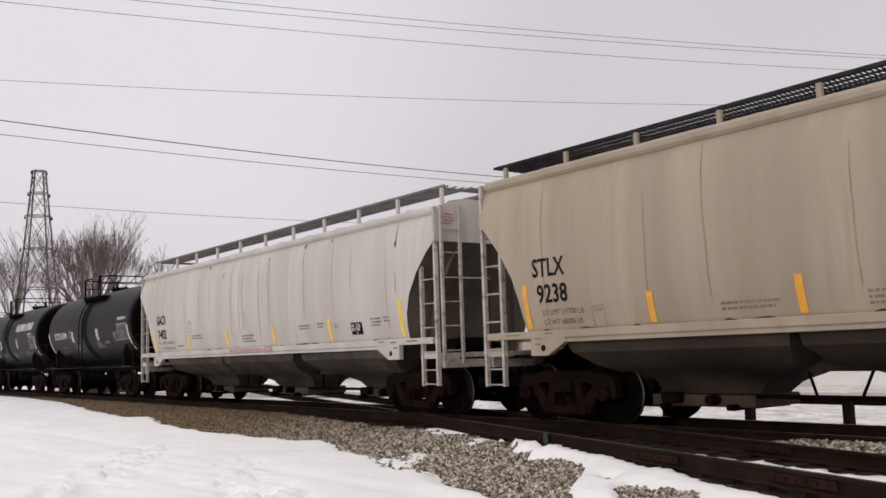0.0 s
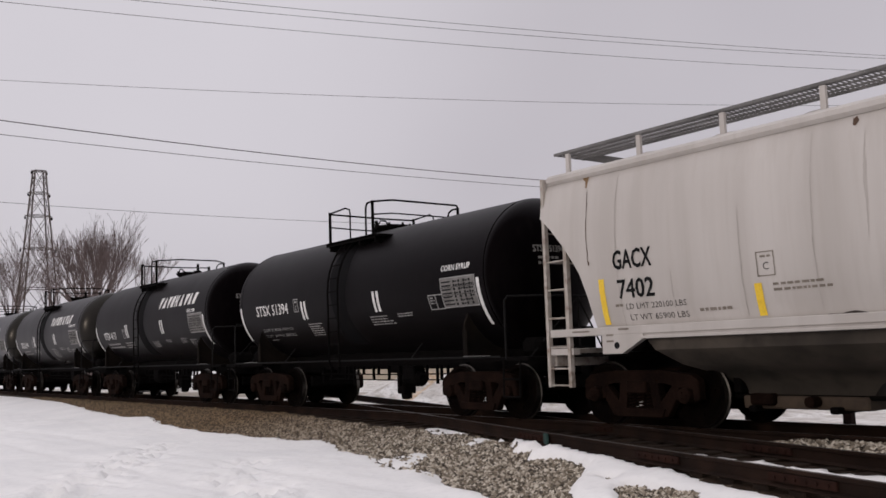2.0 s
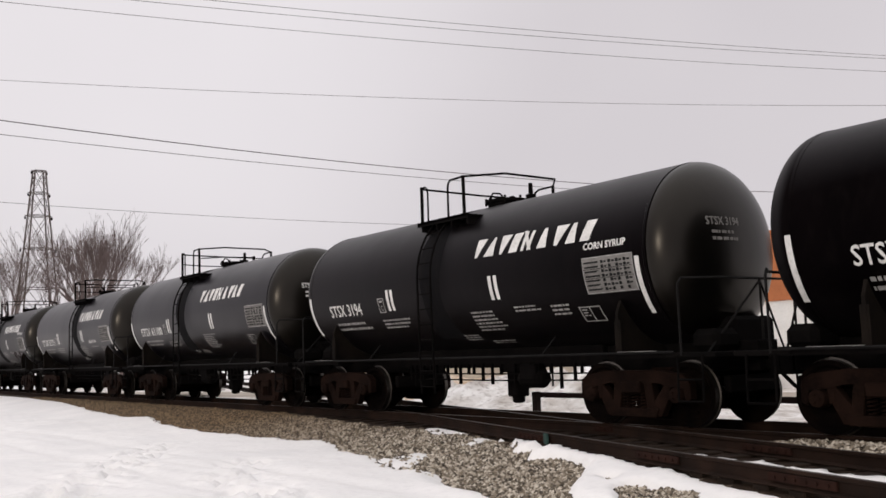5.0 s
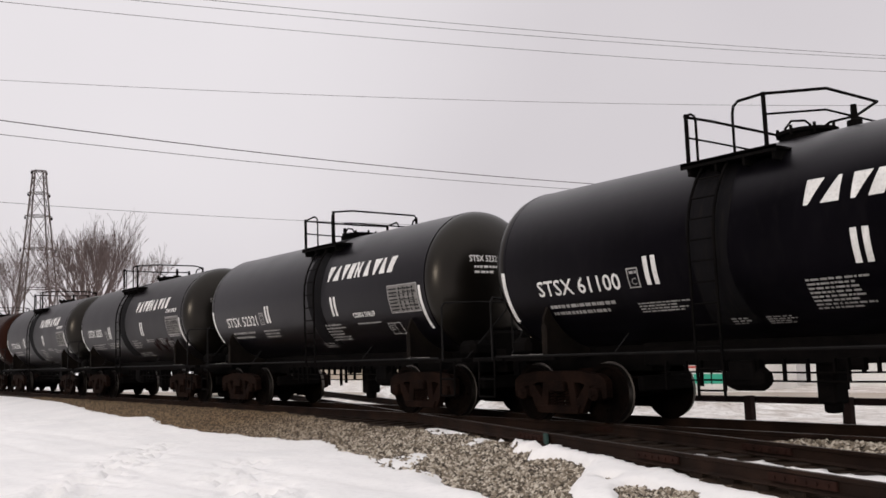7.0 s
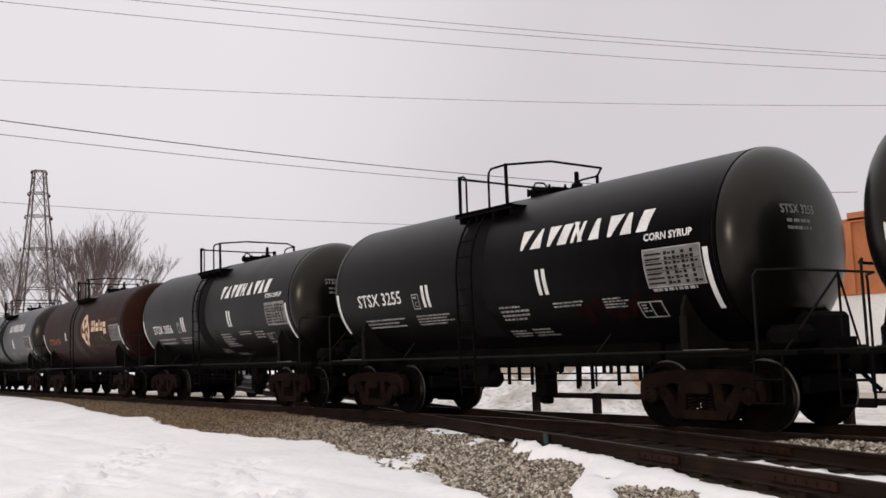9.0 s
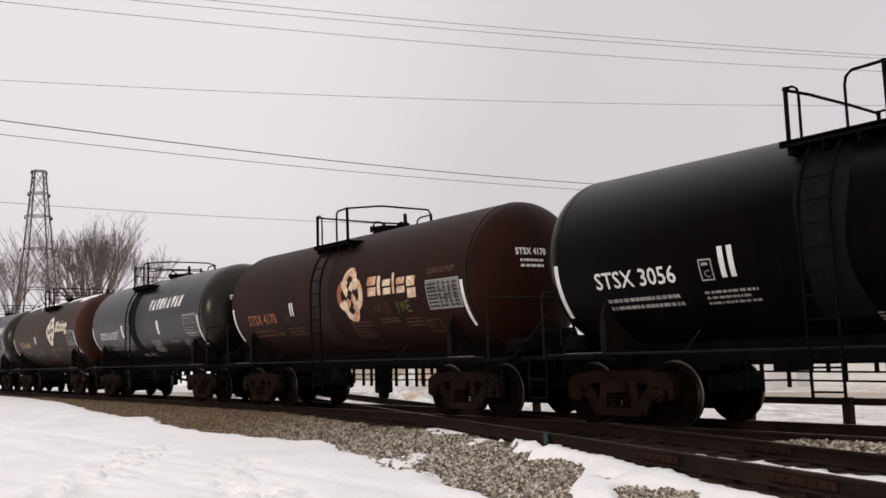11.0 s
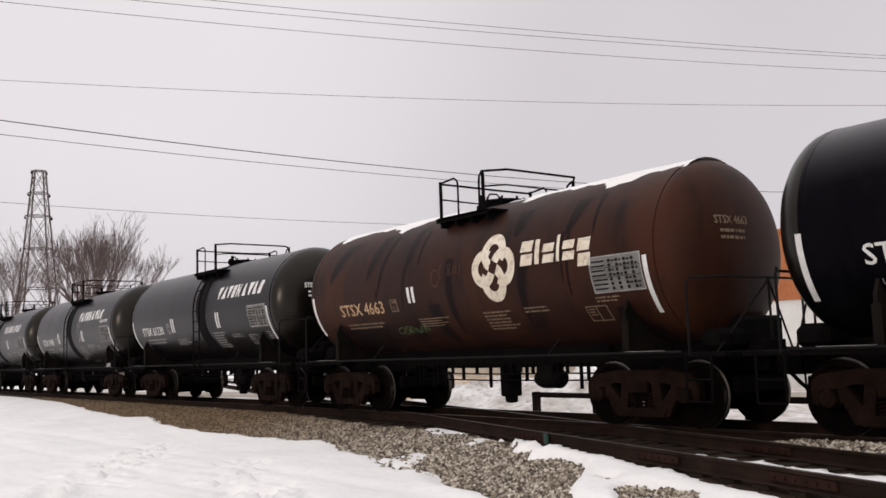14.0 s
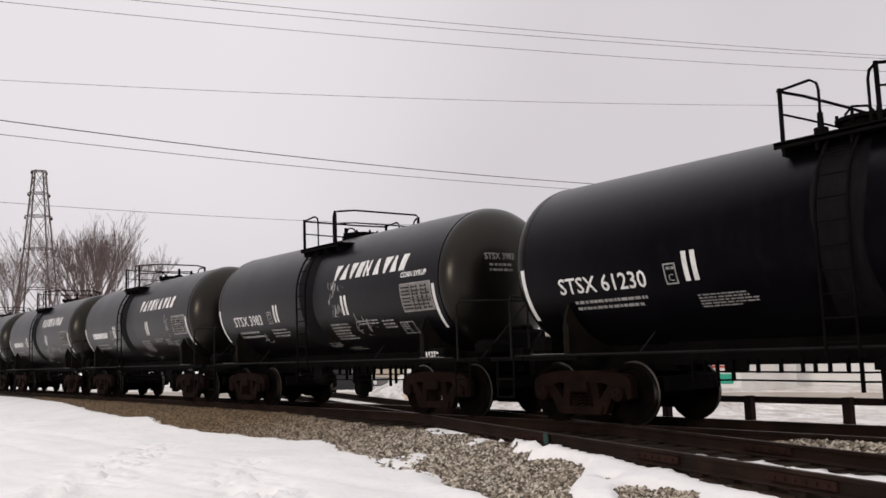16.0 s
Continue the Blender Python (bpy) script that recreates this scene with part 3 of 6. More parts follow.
def side_frame_mesh(base):
    """Cast three-piece truck side frame with window openings, built as an outline of limbs."""
    h = base / 2
    bm = bmesh.new()
    y0, y1 = -0.08, 0.08
    prism(bm, [(-h - 0.24, 0.55), (-h - 0.22, 0.70), (-h - 0.10, 0.78), (-0.45, 0.84), (0.45, 0.84), (h + 0.10, 0.78), (h + 0.22, 0.70), (h + 0.24, 0.55), (h + 0.14, 0.58), (h - 0.20, 0.60), (0.50, 0.66), (-0.50, 0.66), (-h + 0.20, 0.60), (-h - 0.14, 0.58)], "y", y0, y1)
    for s in (-1, 1):
        prism(bm, [(s * (h - 0.20), 0.66), (s * (h - 0.12), 0.50), (s * 0.52, 0.16), (s * 0.30, 0.17), (s * 0.34, 0.31)], "y", y0 + 0.01, y1 - 0.01)
        prism(bm, [(s * 0.20, 0.70), (s * 0.36, 0.70), (s * 0.43, 0.24), (s * 0.27, 0.24)], "y", y0 + 0.006, y1 - 0.006)
        prism(bm, [(s * (h + 0.24), 0.66), (s * (h + 0.24), 0.42), (s * (h + 0.15), 0.38), (s * (h + 0.11), 0.62)], "y", y0 + 0.004, y1 - 0.004)
        prism(bm, [(s * (h - 0.22), 0.66), (s * (h - 0.22), 0.44), (s * (h - 0.14), 0.40), (s * (h - 0.11), 0.62)], "y", y0 + 0.004, y1 - 0.004)
    prism(bm, [(-0.50, 0.28), (0.50, 0.28), (0.44, 0.15), (-0.44, 0.15)], "y", y0 - 0.02, y1 + 0.02)
    bmesh.ops.bevel(bm, geom=bm.edges[:], offset=0.009, segments=1, affect="EDGES")
    return mesh_from(bm, "side_frame", M_TRUCK)


def spring_mesh():
    bm = bmesh.new()
    for x in (0.0,):
        pts = [(x + 0.062 * math.cos(a), 0.062 * math.sin(a), 0.265 + 0.24 * a / (2 * math.pi * 5)) for a in np.linspace(0, 2 * math.pi * 5, 50)]
        tube(bm, pts, 0.014, 4)
    return mesh_from(bm, "spring", M_TRUCK)


def bearing_mesh():
    bm = lathe(bmesh.new(), [(-0.14, 0.0001), (-0.14, 0.08), (-0.125, 0.11), (-0.02, 0.125), (0.06, 0.125)], "y", 16)
    for k in range(3):
        a = 2.1 * k
        lathe(bm, [(-0.155, 0.016), (-0.13, 0.016)], "y", 6, (0.05 * math.cos(a), 0, 0.05 * math.sin(a)))
    return mesh_from(bm, "axle_bearing", M_TRUCK, True)


def make_truck(car, x, base, meshes):
    tr = new("truck")
    tr.parent = car
    tr.matrix_basis = pose(x, 0, 0)
    tr["label"] = "two-axle truck with rusty cast side frames"
    for y in (-1.0, 1.0):
        f = new("side_frame", meshes["side_frame"])
        f.parent, f.matrix_basis = tr, pose(0, y, 0)
        for x in (-0.17, 0.0, 0.17):
            g = new("spring", meshes["spring"])
            g.parent, g.matrix_basis = tr, pose(x, y, 0)
        for s in (-1, 1):
            b = new("axle_bearing", meshes["bearing"])
            b.parent, b.matrix_basis = tr, pose(s * base / 2, y, WHEEL_R, 0, 0, 0 if y < 0 else 180)
    bm = box(bmesh.new(), -0.19, 0.19, -1.14, 1.14, 0.50, 0.68, 0.02)
    box(bm, -0.3, 0.3, -0.3, 0.3, 0.66, 0.86, 0.02)
    part("bolster", bm, M_TRUCK, tr)
    bm = bmesh.new()
    for s in (-1, 1):
        box(bm, s * 0.40 - 0.03, s * 0.40 + 0.03, -0.78, 0.78, 0.34, 0.42)
        for y in (-0.75, 0.75):
            box(bm, s * (base / 2 - WHEEL_R - 0.05) - 0.025, s * (base / 2 - WHEEL_R - 0.05) + 0.025, y - 0.05, y + 0.05, 0.28, 0.50)
    part("brake_beam", bm, M_UNDER, tr)
    part("brake_rigging", box(bmesh.new(), -0.34, 0.34, -0.62, 0.62, 0.22, 0.56, 0.02), M_UNDER, tr)
    for s in (-1, 1):
        part("brake_hanger", box(bmesh.new(), s * (base / 2 + 0.52) - 0.06, s * (base / 2 + 0.52) + 0.06, -0.6, 0.6, 0.5, 0.74, 0.02), M_UNDER, tr)
    for s in (-1, 1):
        w = new("wheelset", meshes["wheelset"])
        w.parent, w.matrix_basis = tr, pose(s * base / 2, 0, WHEEL_R)
    return tr


TRUCK_100 = {"wheelset": wheelset_mesh(), "side_frame": side_frame_mesh(1.74), "spring": spring_mesh(), "bearing": bearing_mesh()}
TRUCK_70 = dict(TRUCK_100, side_frame=side_frame_mesh(1.66))


def coupler(car, x, s):
    """Knuckle coupler and draft-gear casting at one end."""
    bm = box(bmesh.new(), min(x, x - s * 0.75), max(x, x - s * 0.75), -0.075, 0.075, 0.80, 0.95, 0.015)
    prism(bm, [(x - s * 0.12, -0.15), (x + s * 0.06, -0.17), (x + s * 0.11, -0.05), (x + s * 0.02, 0.02), (x + s * 0.10, 0.10), (x + s * 0.02, 0.17), (x - s * 0.14, 0.12)], "z", 0.74, 1.0)
    part("coupler", bm, M_UNDER, car)
    bm = tube(bmesh.new(), [(x - s * 0.35, 0.35, 0.85), (x - s * 0.1, 0.36, 0.6), (x + s * 0.02, 0.33, 0.52)], 0.03, 6)
    part("brake_hose", bm, M_UNDER, car)


# ---- lettering and stencils
def text_mesh(txt, size, shear=0.0, spread=1.0, font_wide=1.0):
    cu = bpy.data.curves.new("txt", "FONT")
    cu.body, cu.size, cu.shear, cu.space_character, cu.resolution_u = txt, size, shear, spread, 2
    ob = bpy.data.objects.new("txt", cu)
    scene.collection.objects.link(ob)
    me = bpy.data.meshes.new_from_object(ob.evaluated_get(bpy.context.evaluated_depsgraph_get()))
    bpy.data.objects.remove(ob)
    bpy.data.curves.remove(cu)
    bm = bmesh.new()
    bm.from_mesh(me)
    bpy.data.meshes.remove(me)
    for v in bm.verts:
        v.co.x *= font_wide
    return bm


def embolden(bm, d):
    """Thickens letters outward in their plane."""
    for e in bm.edges:
        e.tag = len(e.link_faces) == 1
    move = {}
    for v in bm.verts:
        n = Vector((0, 0, 0))
        for e in v.link_edges:
            if e.tag:
                f = e.link_faces[0]
                mid = (e.verts[0].co + e.verts[1].co) / 2
                t = (e.verts[1].co - e.verts[0].co).normalized()
                out = Vector((t.y, -t.x, 0))
                if out.dot(f.calc_center_median() - mid) > 0:
                    out = -out
                n += out
        if n.length > 1e-6:
            move[v] = n.normalized() * d
    for v, m in move.items():
        v.co += m
    return bm


def letters(name, bm, place, material, parent, label=""):
    """Flat lettering as one part a letter: the first carries the name, the others hang on it. place lays a flat letter on its surface."""
    groups = []
    for f in sorted(bm.faces, key=lambda f: min(v.co.x for v in f.verts)):
        lo, hi = min(v.co.x for v in f.verts), max(v.co.x for v in f.verts)
        if groups and lo < groups[-1][0] - 1e-4:
            groups[-1] = (max(hi, groups[-1][0]), groups[-1][1] + [f])
        else:
            groups.append((hi, [f]))
    first = None
    for _, faces in groups:
        one, at = bmesh.new(), {}
        for f in faces:
            for v in f.verts:
                if v not in at:
                    at[v] = one.verts.new(v.co)
            one.faces.new([at[v] for v in f.verts]).material_index = f.material_index
        ob = part("letter" if first else name, place(one), material, first or parent, "" if first else label)
        first = first or ob
    bm.free()
    return first


def quad(bm, pts):
    return bm.faces.new([bm.verts.new((u, v, 0)) for u, v in pts])


def bars(bm, u, v, w, h, n, ragged=0.25, seed=0):
    """Unreadable lines of print as words of plain bars."""
    rng = random.Random(seed)
    pitch = h / n
    for i in range(n):
        top = v - i * pitch
        x, end = u, u + w * (1 - ragged * rng.random())
        while x < end - 0.02:
            k = min(end, x + rng.uniform(0.03, 0.12))
            quad(bm, [(x, top - pitch * 0.46), (k, top - pitch * 0.46), (k, top), (x, top)])
            x = k + rng.uniform(0.012, 0.03)
    return bm


TANK_R, TANK_Z = 1.405, 2.61


def on_tank(bm, u0, z0, lift=0.006):
    """Lays a flat stencil (u right, v up) on the near side of the tank; z0: height of v = 0."""
    long_edges = [e for e in bm.edges if abs(e.verts[0].co.y - e.verts[1].co.y) > 0.12]
    for _ in range(3):
        if not long_edges:
            break
        bmesh.ops.subdivide_edges(bm, edges=long_edges, cuts=1)
        long_edges = [e for e in bm.edges if abs(e.verts[0].co.y - e.verts[1].co.y) > 0.12]
    bmesh.ops.triangulate(bm, faces=bm.faces[:])
    a0 = math.asin((z0 - TANK_Z) / TANK_R)
    for v in bm.verts:
        a = a0 + v.co.y / TANK_R
        r = TANK_R + lift
        v.co = Vector((u0 - 0.2 + v.co.x, -r * math.cos(a), TANK_Z + r * math.sin(a)))
    return bm


def script_mark(h, seed=1):
    """The maker's slanted nameplate as plain slanted wedges and blocks, four either side of a knot. Returns a mesh for each figure, and the width."""
    figures = []
    u, sl = 0.0, 0.30
    # foot and head of each wedge, as shares of its width
    wedges = ((0.34, 0.56, 0.06, 0.92), (0.06, 0.88, 0.46, 0.62), (0.34, 0.56, 0.06, 0.92), (0.06, 0.74, 0.08, 0.78), None, (0.04, 0.80, 0.12, 0.40), (0.32, 0.56, 0.06, 0.92), (0.04, 0.80, 0.12, 0.40), (0.06, 0.74, 0.08, 0.78))
    for wedge, wd in zip(wedges, (0.80, 0.86, 0.80, 0.80, 0.98, 0.78, 0.88, 0.78, 0.80)):
        bm, w = bmesh.new(), wd * h

        def p(a, b):
            return (u + a * w + b * h * sl, b * h)
        if wedge is None:
            for k in (0.0, 0.42):
                quad(bm, [(u + k * w, 0), (u + (k + 0.2) * w, 0), (u + (k + 0.45) * w, h), (u + (k + 0.25) * w, h)])
            quad(bm, [(u + 0.1 * w, h * 1.05), (u + 0.3 * w, h * 1.05), (u + 0.72 * w, 0), (u + 0.52 * w, 0)])
        else:
            f0, f1, h0, h1 = wedge
            quad(bm, [p(f0, 0.0), p(f1, 0.0), p(h1, 1.0), p(h0, 1.0)])
        figures.append(bm)
        u += w + 0.02
    return figures, u


def ring_mark(r):
    """The round plaited emblem as four plain open rings; a flat mesh for each ring."""
    rings = []
    for q in range(4):
        bm = bmesh.new()
        c = Vector((0.42 * r * math.cos(math.pi / 2 * q), 0.44 * r * math.sin(math.pi / 2 * q), 0))
        start = math.pi / 2 * q - 2.15
        pair = [[bm.verts.new(c + k * r * Vector((0.94 * math.cos(start + a), math.sin(start + a), 0))) for k in (0.56, 0.25)] for a in np.linspace(0, 4.9, 34)]
        for a, b in zip(pair, pair[1:]):
            bm.faces.new((a[0], b[0], b[1], a[1]))
        rings.append(bm)
    return rings


def word_mark(h):
    """The name beside the emblem as plain slit blocks of its letters' sizes."""
    bm = bmesh.new()
    u = 0.0
    for w, up, down in ((0.80, 1.0, 0), (0.34, 1.0, 0), (0.72, 0.76, 0), (0.22, 1.05, 0), (0.72, 0.76, 0), (0.74, 0.76, -0.3)):
        ww = w * h
        lo, hi = down * h, up * h
        mid = (lo + hi) / 2
        if w < 0.4:
            quad(bm, [(u, lo), (u + ww * 0.8, lo), (u + ww * 0.8, hi), (u, hi)])
        else:
            sl = 0.05 * h
            quad(bm, [(u, lo), (u + ww * 0.92, lo), (u + ww, mid - sl), (u + 0.1 * ww, mid - sl)])
            quad(bm, [(u, mid + sl), (u + ww * 0.9, mid + sl), (u + ww, hi), (u + 0.08 * ww, hi)])
        u += ww + 0.12 * h
    return bm, u


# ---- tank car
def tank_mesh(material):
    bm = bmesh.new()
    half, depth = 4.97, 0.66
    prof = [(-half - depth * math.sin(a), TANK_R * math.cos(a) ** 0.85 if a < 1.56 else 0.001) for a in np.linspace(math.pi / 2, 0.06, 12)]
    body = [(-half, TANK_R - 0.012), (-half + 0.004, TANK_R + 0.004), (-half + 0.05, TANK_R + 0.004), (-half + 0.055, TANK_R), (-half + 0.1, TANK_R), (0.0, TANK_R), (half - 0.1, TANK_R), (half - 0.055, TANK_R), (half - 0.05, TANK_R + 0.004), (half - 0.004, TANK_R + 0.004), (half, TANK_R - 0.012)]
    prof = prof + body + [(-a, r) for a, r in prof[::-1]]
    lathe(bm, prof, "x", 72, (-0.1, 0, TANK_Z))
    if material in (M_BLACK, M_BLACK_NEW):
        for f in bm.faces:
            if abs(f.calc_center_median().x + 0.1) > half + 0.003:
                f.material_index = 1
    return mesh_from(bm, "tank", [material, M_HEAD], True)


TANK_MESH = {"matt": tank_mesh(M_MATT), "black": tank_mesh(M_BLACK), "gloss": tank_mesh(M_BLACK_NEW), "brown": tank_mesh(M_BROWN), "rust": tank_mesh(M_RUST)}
HALF_PITCH = 6.125


CARS_RUST = [None]


def top_gear(car, coat, at, lad, leg, thick, arch):
    """Ladders, platform, railing and manway. at: the first railing post; lad: the ladder; leg, thick: the hoop's leg and its stout post;
    arch: where the first post's grab iron comes down (a short one belongs to the six-sided railing)."""
    six = arch - at < 0.3
    lad -= 0.2
    for y in (-1, 1):
        if car is CARS_RUST[0] and y < 0:
            continue
        pieces = []
        for x in (lad - 0.21, lad + 0.21):
            pts = [(x, y * 1.50, 0.45 if six else 1.0), (x, y * 1.52, 1.1), (x, y * 1.54, 2.6)] + [(x, y * (1.54 * math.cos(a)), TANK_Z + 1.54 * math.sin(a)) for a in np.linspace(0.15, 0.82, 6)]
            pieces.append(("ladder_stile", tube(bmesh.new(), pts, 0.022, 5)))
        for k in range(11):
            z = 0.58 + 0.29 * k
            if z < 1.0 and not six:
                continue
            yy = 1.52 if z < TANK_Z else 1.54 * math.cos(math.asin(min(0.8, (z - TANK_Z) / 1.54)))
            pieces.append(("rung", tube(bmesh.new(), [(lad - 0.21, y * yy, z), (lad + 0.21, y * yy, z)], 0.014, 5)))
        whole = None
        for kind, bm in pieces:
            ob = part(kind if whole else "ladder", bm, M_UNDER, whole or car)
            whole = whole or ob
    # matt spill band down both sides under the manway
    bm = bmesh.new()
    reach = 0.95 if car is not CARS_RUST[0] else -0.75
    rows = []
    for a in np.linspace(-reach, math.pi + reach, 41):
        w = 0.33 + 0.04 * math.sin(5 * a)
        rows.append([bm.verts.new((lad + u * w, (TANK_R + 0.004) * math.cos(a), TANK_Z + (TANK_R + 0.004) * math.sin(a))) for u in (-1, 1)])
    for p, q in zip(rows, rows[1:]):
        bm.faces.new((p[0], p[1], q[1], q[0]))
    part("spill_band", bm, coat, car, "matt dark band down the shell", True)
    top, deck = 4.47, 3.745
    for y in (-1, 1):
        bm = box(bmesh.new(), at - 0.12, thick + (0.16 if six else 0.3), min(y * 1.21, y * 0.82), max(y * 1.21, y * 0.82), deck - 0.03, deck)
        box(bm, at - 0.12, thick + 0.16, min(y * 1.21, y * 1.18), max(y * 1.21, y * 1.18), deck - 0.07, deck + 0.02)
        for x in np.linspace(at, thick + 0.1, 4):
            box(bm, x - 0.02, x + 0.02, min(y * 1.18, y * 0.86), max(y * 1.18, y * 0.86), 3.57, deck - 0.02)
        part("platform", bm, M_UNDER, car)
        part("railing_post", tube(bmesh.new(), [(at, y * 1.17, deck - 0.1), (at, y * 1.17, top)], 0.033, 6), M_UNDER, car)
        part("railing_post", tube(bmesh.new(), [(thick, y * 1.15, deck - 0.05), (thick, y * 1.16, top + 0.02)], 0.033, 6), M_UNDER, car)
        bm = tube(bmesh.new(), [(at - 0.04, y * 1.17, top - 0.03), (at + (arch - at) * (0.55 if six else 0.8), y * 1.16, top + (-0.01 if six else 0.01)), (arch - 0.02, y * 1.15, top - 0.05), (arch, y * 1.15, top - 0.14), (arch, y * 1.15, deck - 0.03)], 0.019, 6)
        part("grab_iron", bm, M_UNDER, car)

    def hoop_rail(z, corner, with_legs):
        near = [(leg, -1.12, deck - 0.03), (leg, -1.12, z - 0.16), (leg + 0.03, -1.13, z - 0.06), (leg + 0.12, -1.15, z - 0.005)] if with_legs else []
        pts = near + [(thick, -1.16, z), (corner, -0.64 if six else -0.86, z), (corner, 0.64 if six else 0.86, z), (thick, 1.16, z)]
        return pts + [(x, -y, w) for x, y, w in near[::-1]]
    corner = thick + (0.60 if six else 0.34)
    part("railing_hoop", tube(bmesh.new(), hoop_rail(top, corner, True), 0.021, 6), M_UNDER, car)
    if not six or at < -1.1:
        part("mid_rail", tube(bmesh.new(), hoop_rail(4.19, corner - 0.03, False), 0.016, 5), M_UNDER, car)
    bm = tube(bmesh.new(), [(at, -1.17, top - 0.04), (at + 0.09, -0.75, top - 0.06), (at + 0.10, 0.2, top - 0.07), (at, 1.17, top - 0.04)], 0.021, 6)
    part("cross_rail", bm, M_UNDER, car)
    if not six or at < -1.1:
        part("cross_rail", tube(bmesh.new(), [(at, -1.17, 4.13), (at + 0.08, -0.6, 4.10), (at, 1.17, 4.11)], 0.016, 5), M_UNDER, car)
    mx = leg + 0.42 if six else leg - 0.62
    bm = lathe(bmesh.new(), [(3.92, 0.36), (4.05, 0.36), (4.06, 0.42), (4.11, 0.42), (4.13, 0.30), (4.16, 0.0001)], "z", 20, (mx, 0, 0))
    for k in range(8):
        a = math.pi / 4 * k
        lathe(bm, [(4.02, 0.025), (4.16, 0.025)], "z", 6, (mx + 0.40 * math.cos(a), 0.40 * math.sin(a), 0))
    part("manway", bm, M_UNDER, car)
    part("manway_handle", tube(bmesh.new(), [(mx - 0.16, -0.3, 4.14), (mx - 0.05, -0.3, 4.24), (mx + 0.16, -0.3, 4.20), (mx + 0.24, -0.3, 4.12)], 0.018, 5), M_UNDER, car)
    vx = leg + 1.12 if six else leg - 1.30
    bm = lathe(bmesh.new(), [(3.95, 0.10), (4.12, 0.10), (4.14, 0.045), (4.34, 0.04), (4.35, 0.0001)], "z", 10, (vx, 0.0, 0))
    part("relief_valve", bm, M_UNDER, car)


M_WEB = mat("dusty_bolster_plate", (0.005, 0.0038, 0.003), (0.011, 0.008, 0.006), 0.8, 0.0, scale=2.0, fine=20.0, bump=0.2, spec=0.1)


def belly(car, leg, blob, seed):
    """Outlet leg, brake valve, steam pipes and hangers under the centre sill."""
    rng = random.Random(seed)
    if leg is not None:
        bm = box(bmesh.new(), leg - 0.14, leg + 0.14, -0.22, 0.12, 0.34, 0.95, 0.03)
        lathe(bm, [(0.36, 0.13), (0.24, 0.12), (0.22, 0.08), (0.21, 0.0001)], "z", 10, (leg, -0.05, 0))
        part("bottom_outlet", bm, M_UNDER, car)
    bm = lathe(bmesh.new(), [(-0.34, 0.0001), (-0.32, 0.12), (-0.2, 0.17), (0.24, 0.17), (0.33, 0.11), (0.34, 0.0001)], "x", 12, (blob, -0.42, 0.69))
    box(bm, blob - 0.2, blob + 0.22, -0.6, -0.3, 0.66, 0.95, 0.02)
    part("brake_valve", bm, M_UNDER, car)
    for z, y, x0, x1 in ((0.785, -0.5, -2.5, 3.0), (0.665, -0.47, -2.2, 2.9)):
        part("steam_pipe", tube(bmesh.new(), [(x0, y, z), (x0 + 0.5, y, z + 0.01), (0.2, y, z - 0.012), (x1, y, z)], 0.014, 5), M_UNDER, car)
    x = -2.4
    while x < 2.9:
        low = rng.choice((0.77, 0.77, 0.66, 0.58, 0.52))
        part("pipe_hanger", box(bmesh.new(), x - 0.016, x + 0.016, -0.52, -0.46, low, 0.96), M_UNDER, car)
        x += rng.uniform(0.14, 0.42)
    for x0 in (-1.9, 0.35):
        part("rigging_plate", box(bmesh.new(), x0, x0 + rng.uniform(0.35, 0.7), -0.42, -0.36, 0.80, 0.96, 0.01), M_UNDER, car)
    bm = lathe(bmesh.new(), [(-0.5, 0.0001), (-0.48, 0.16), (0.48, 0.16), (0.5, 0.0001)], "x", 14, (2.5, 0.45, 0.86))
    part("air_reservoir", bm, M_UNDER, car)


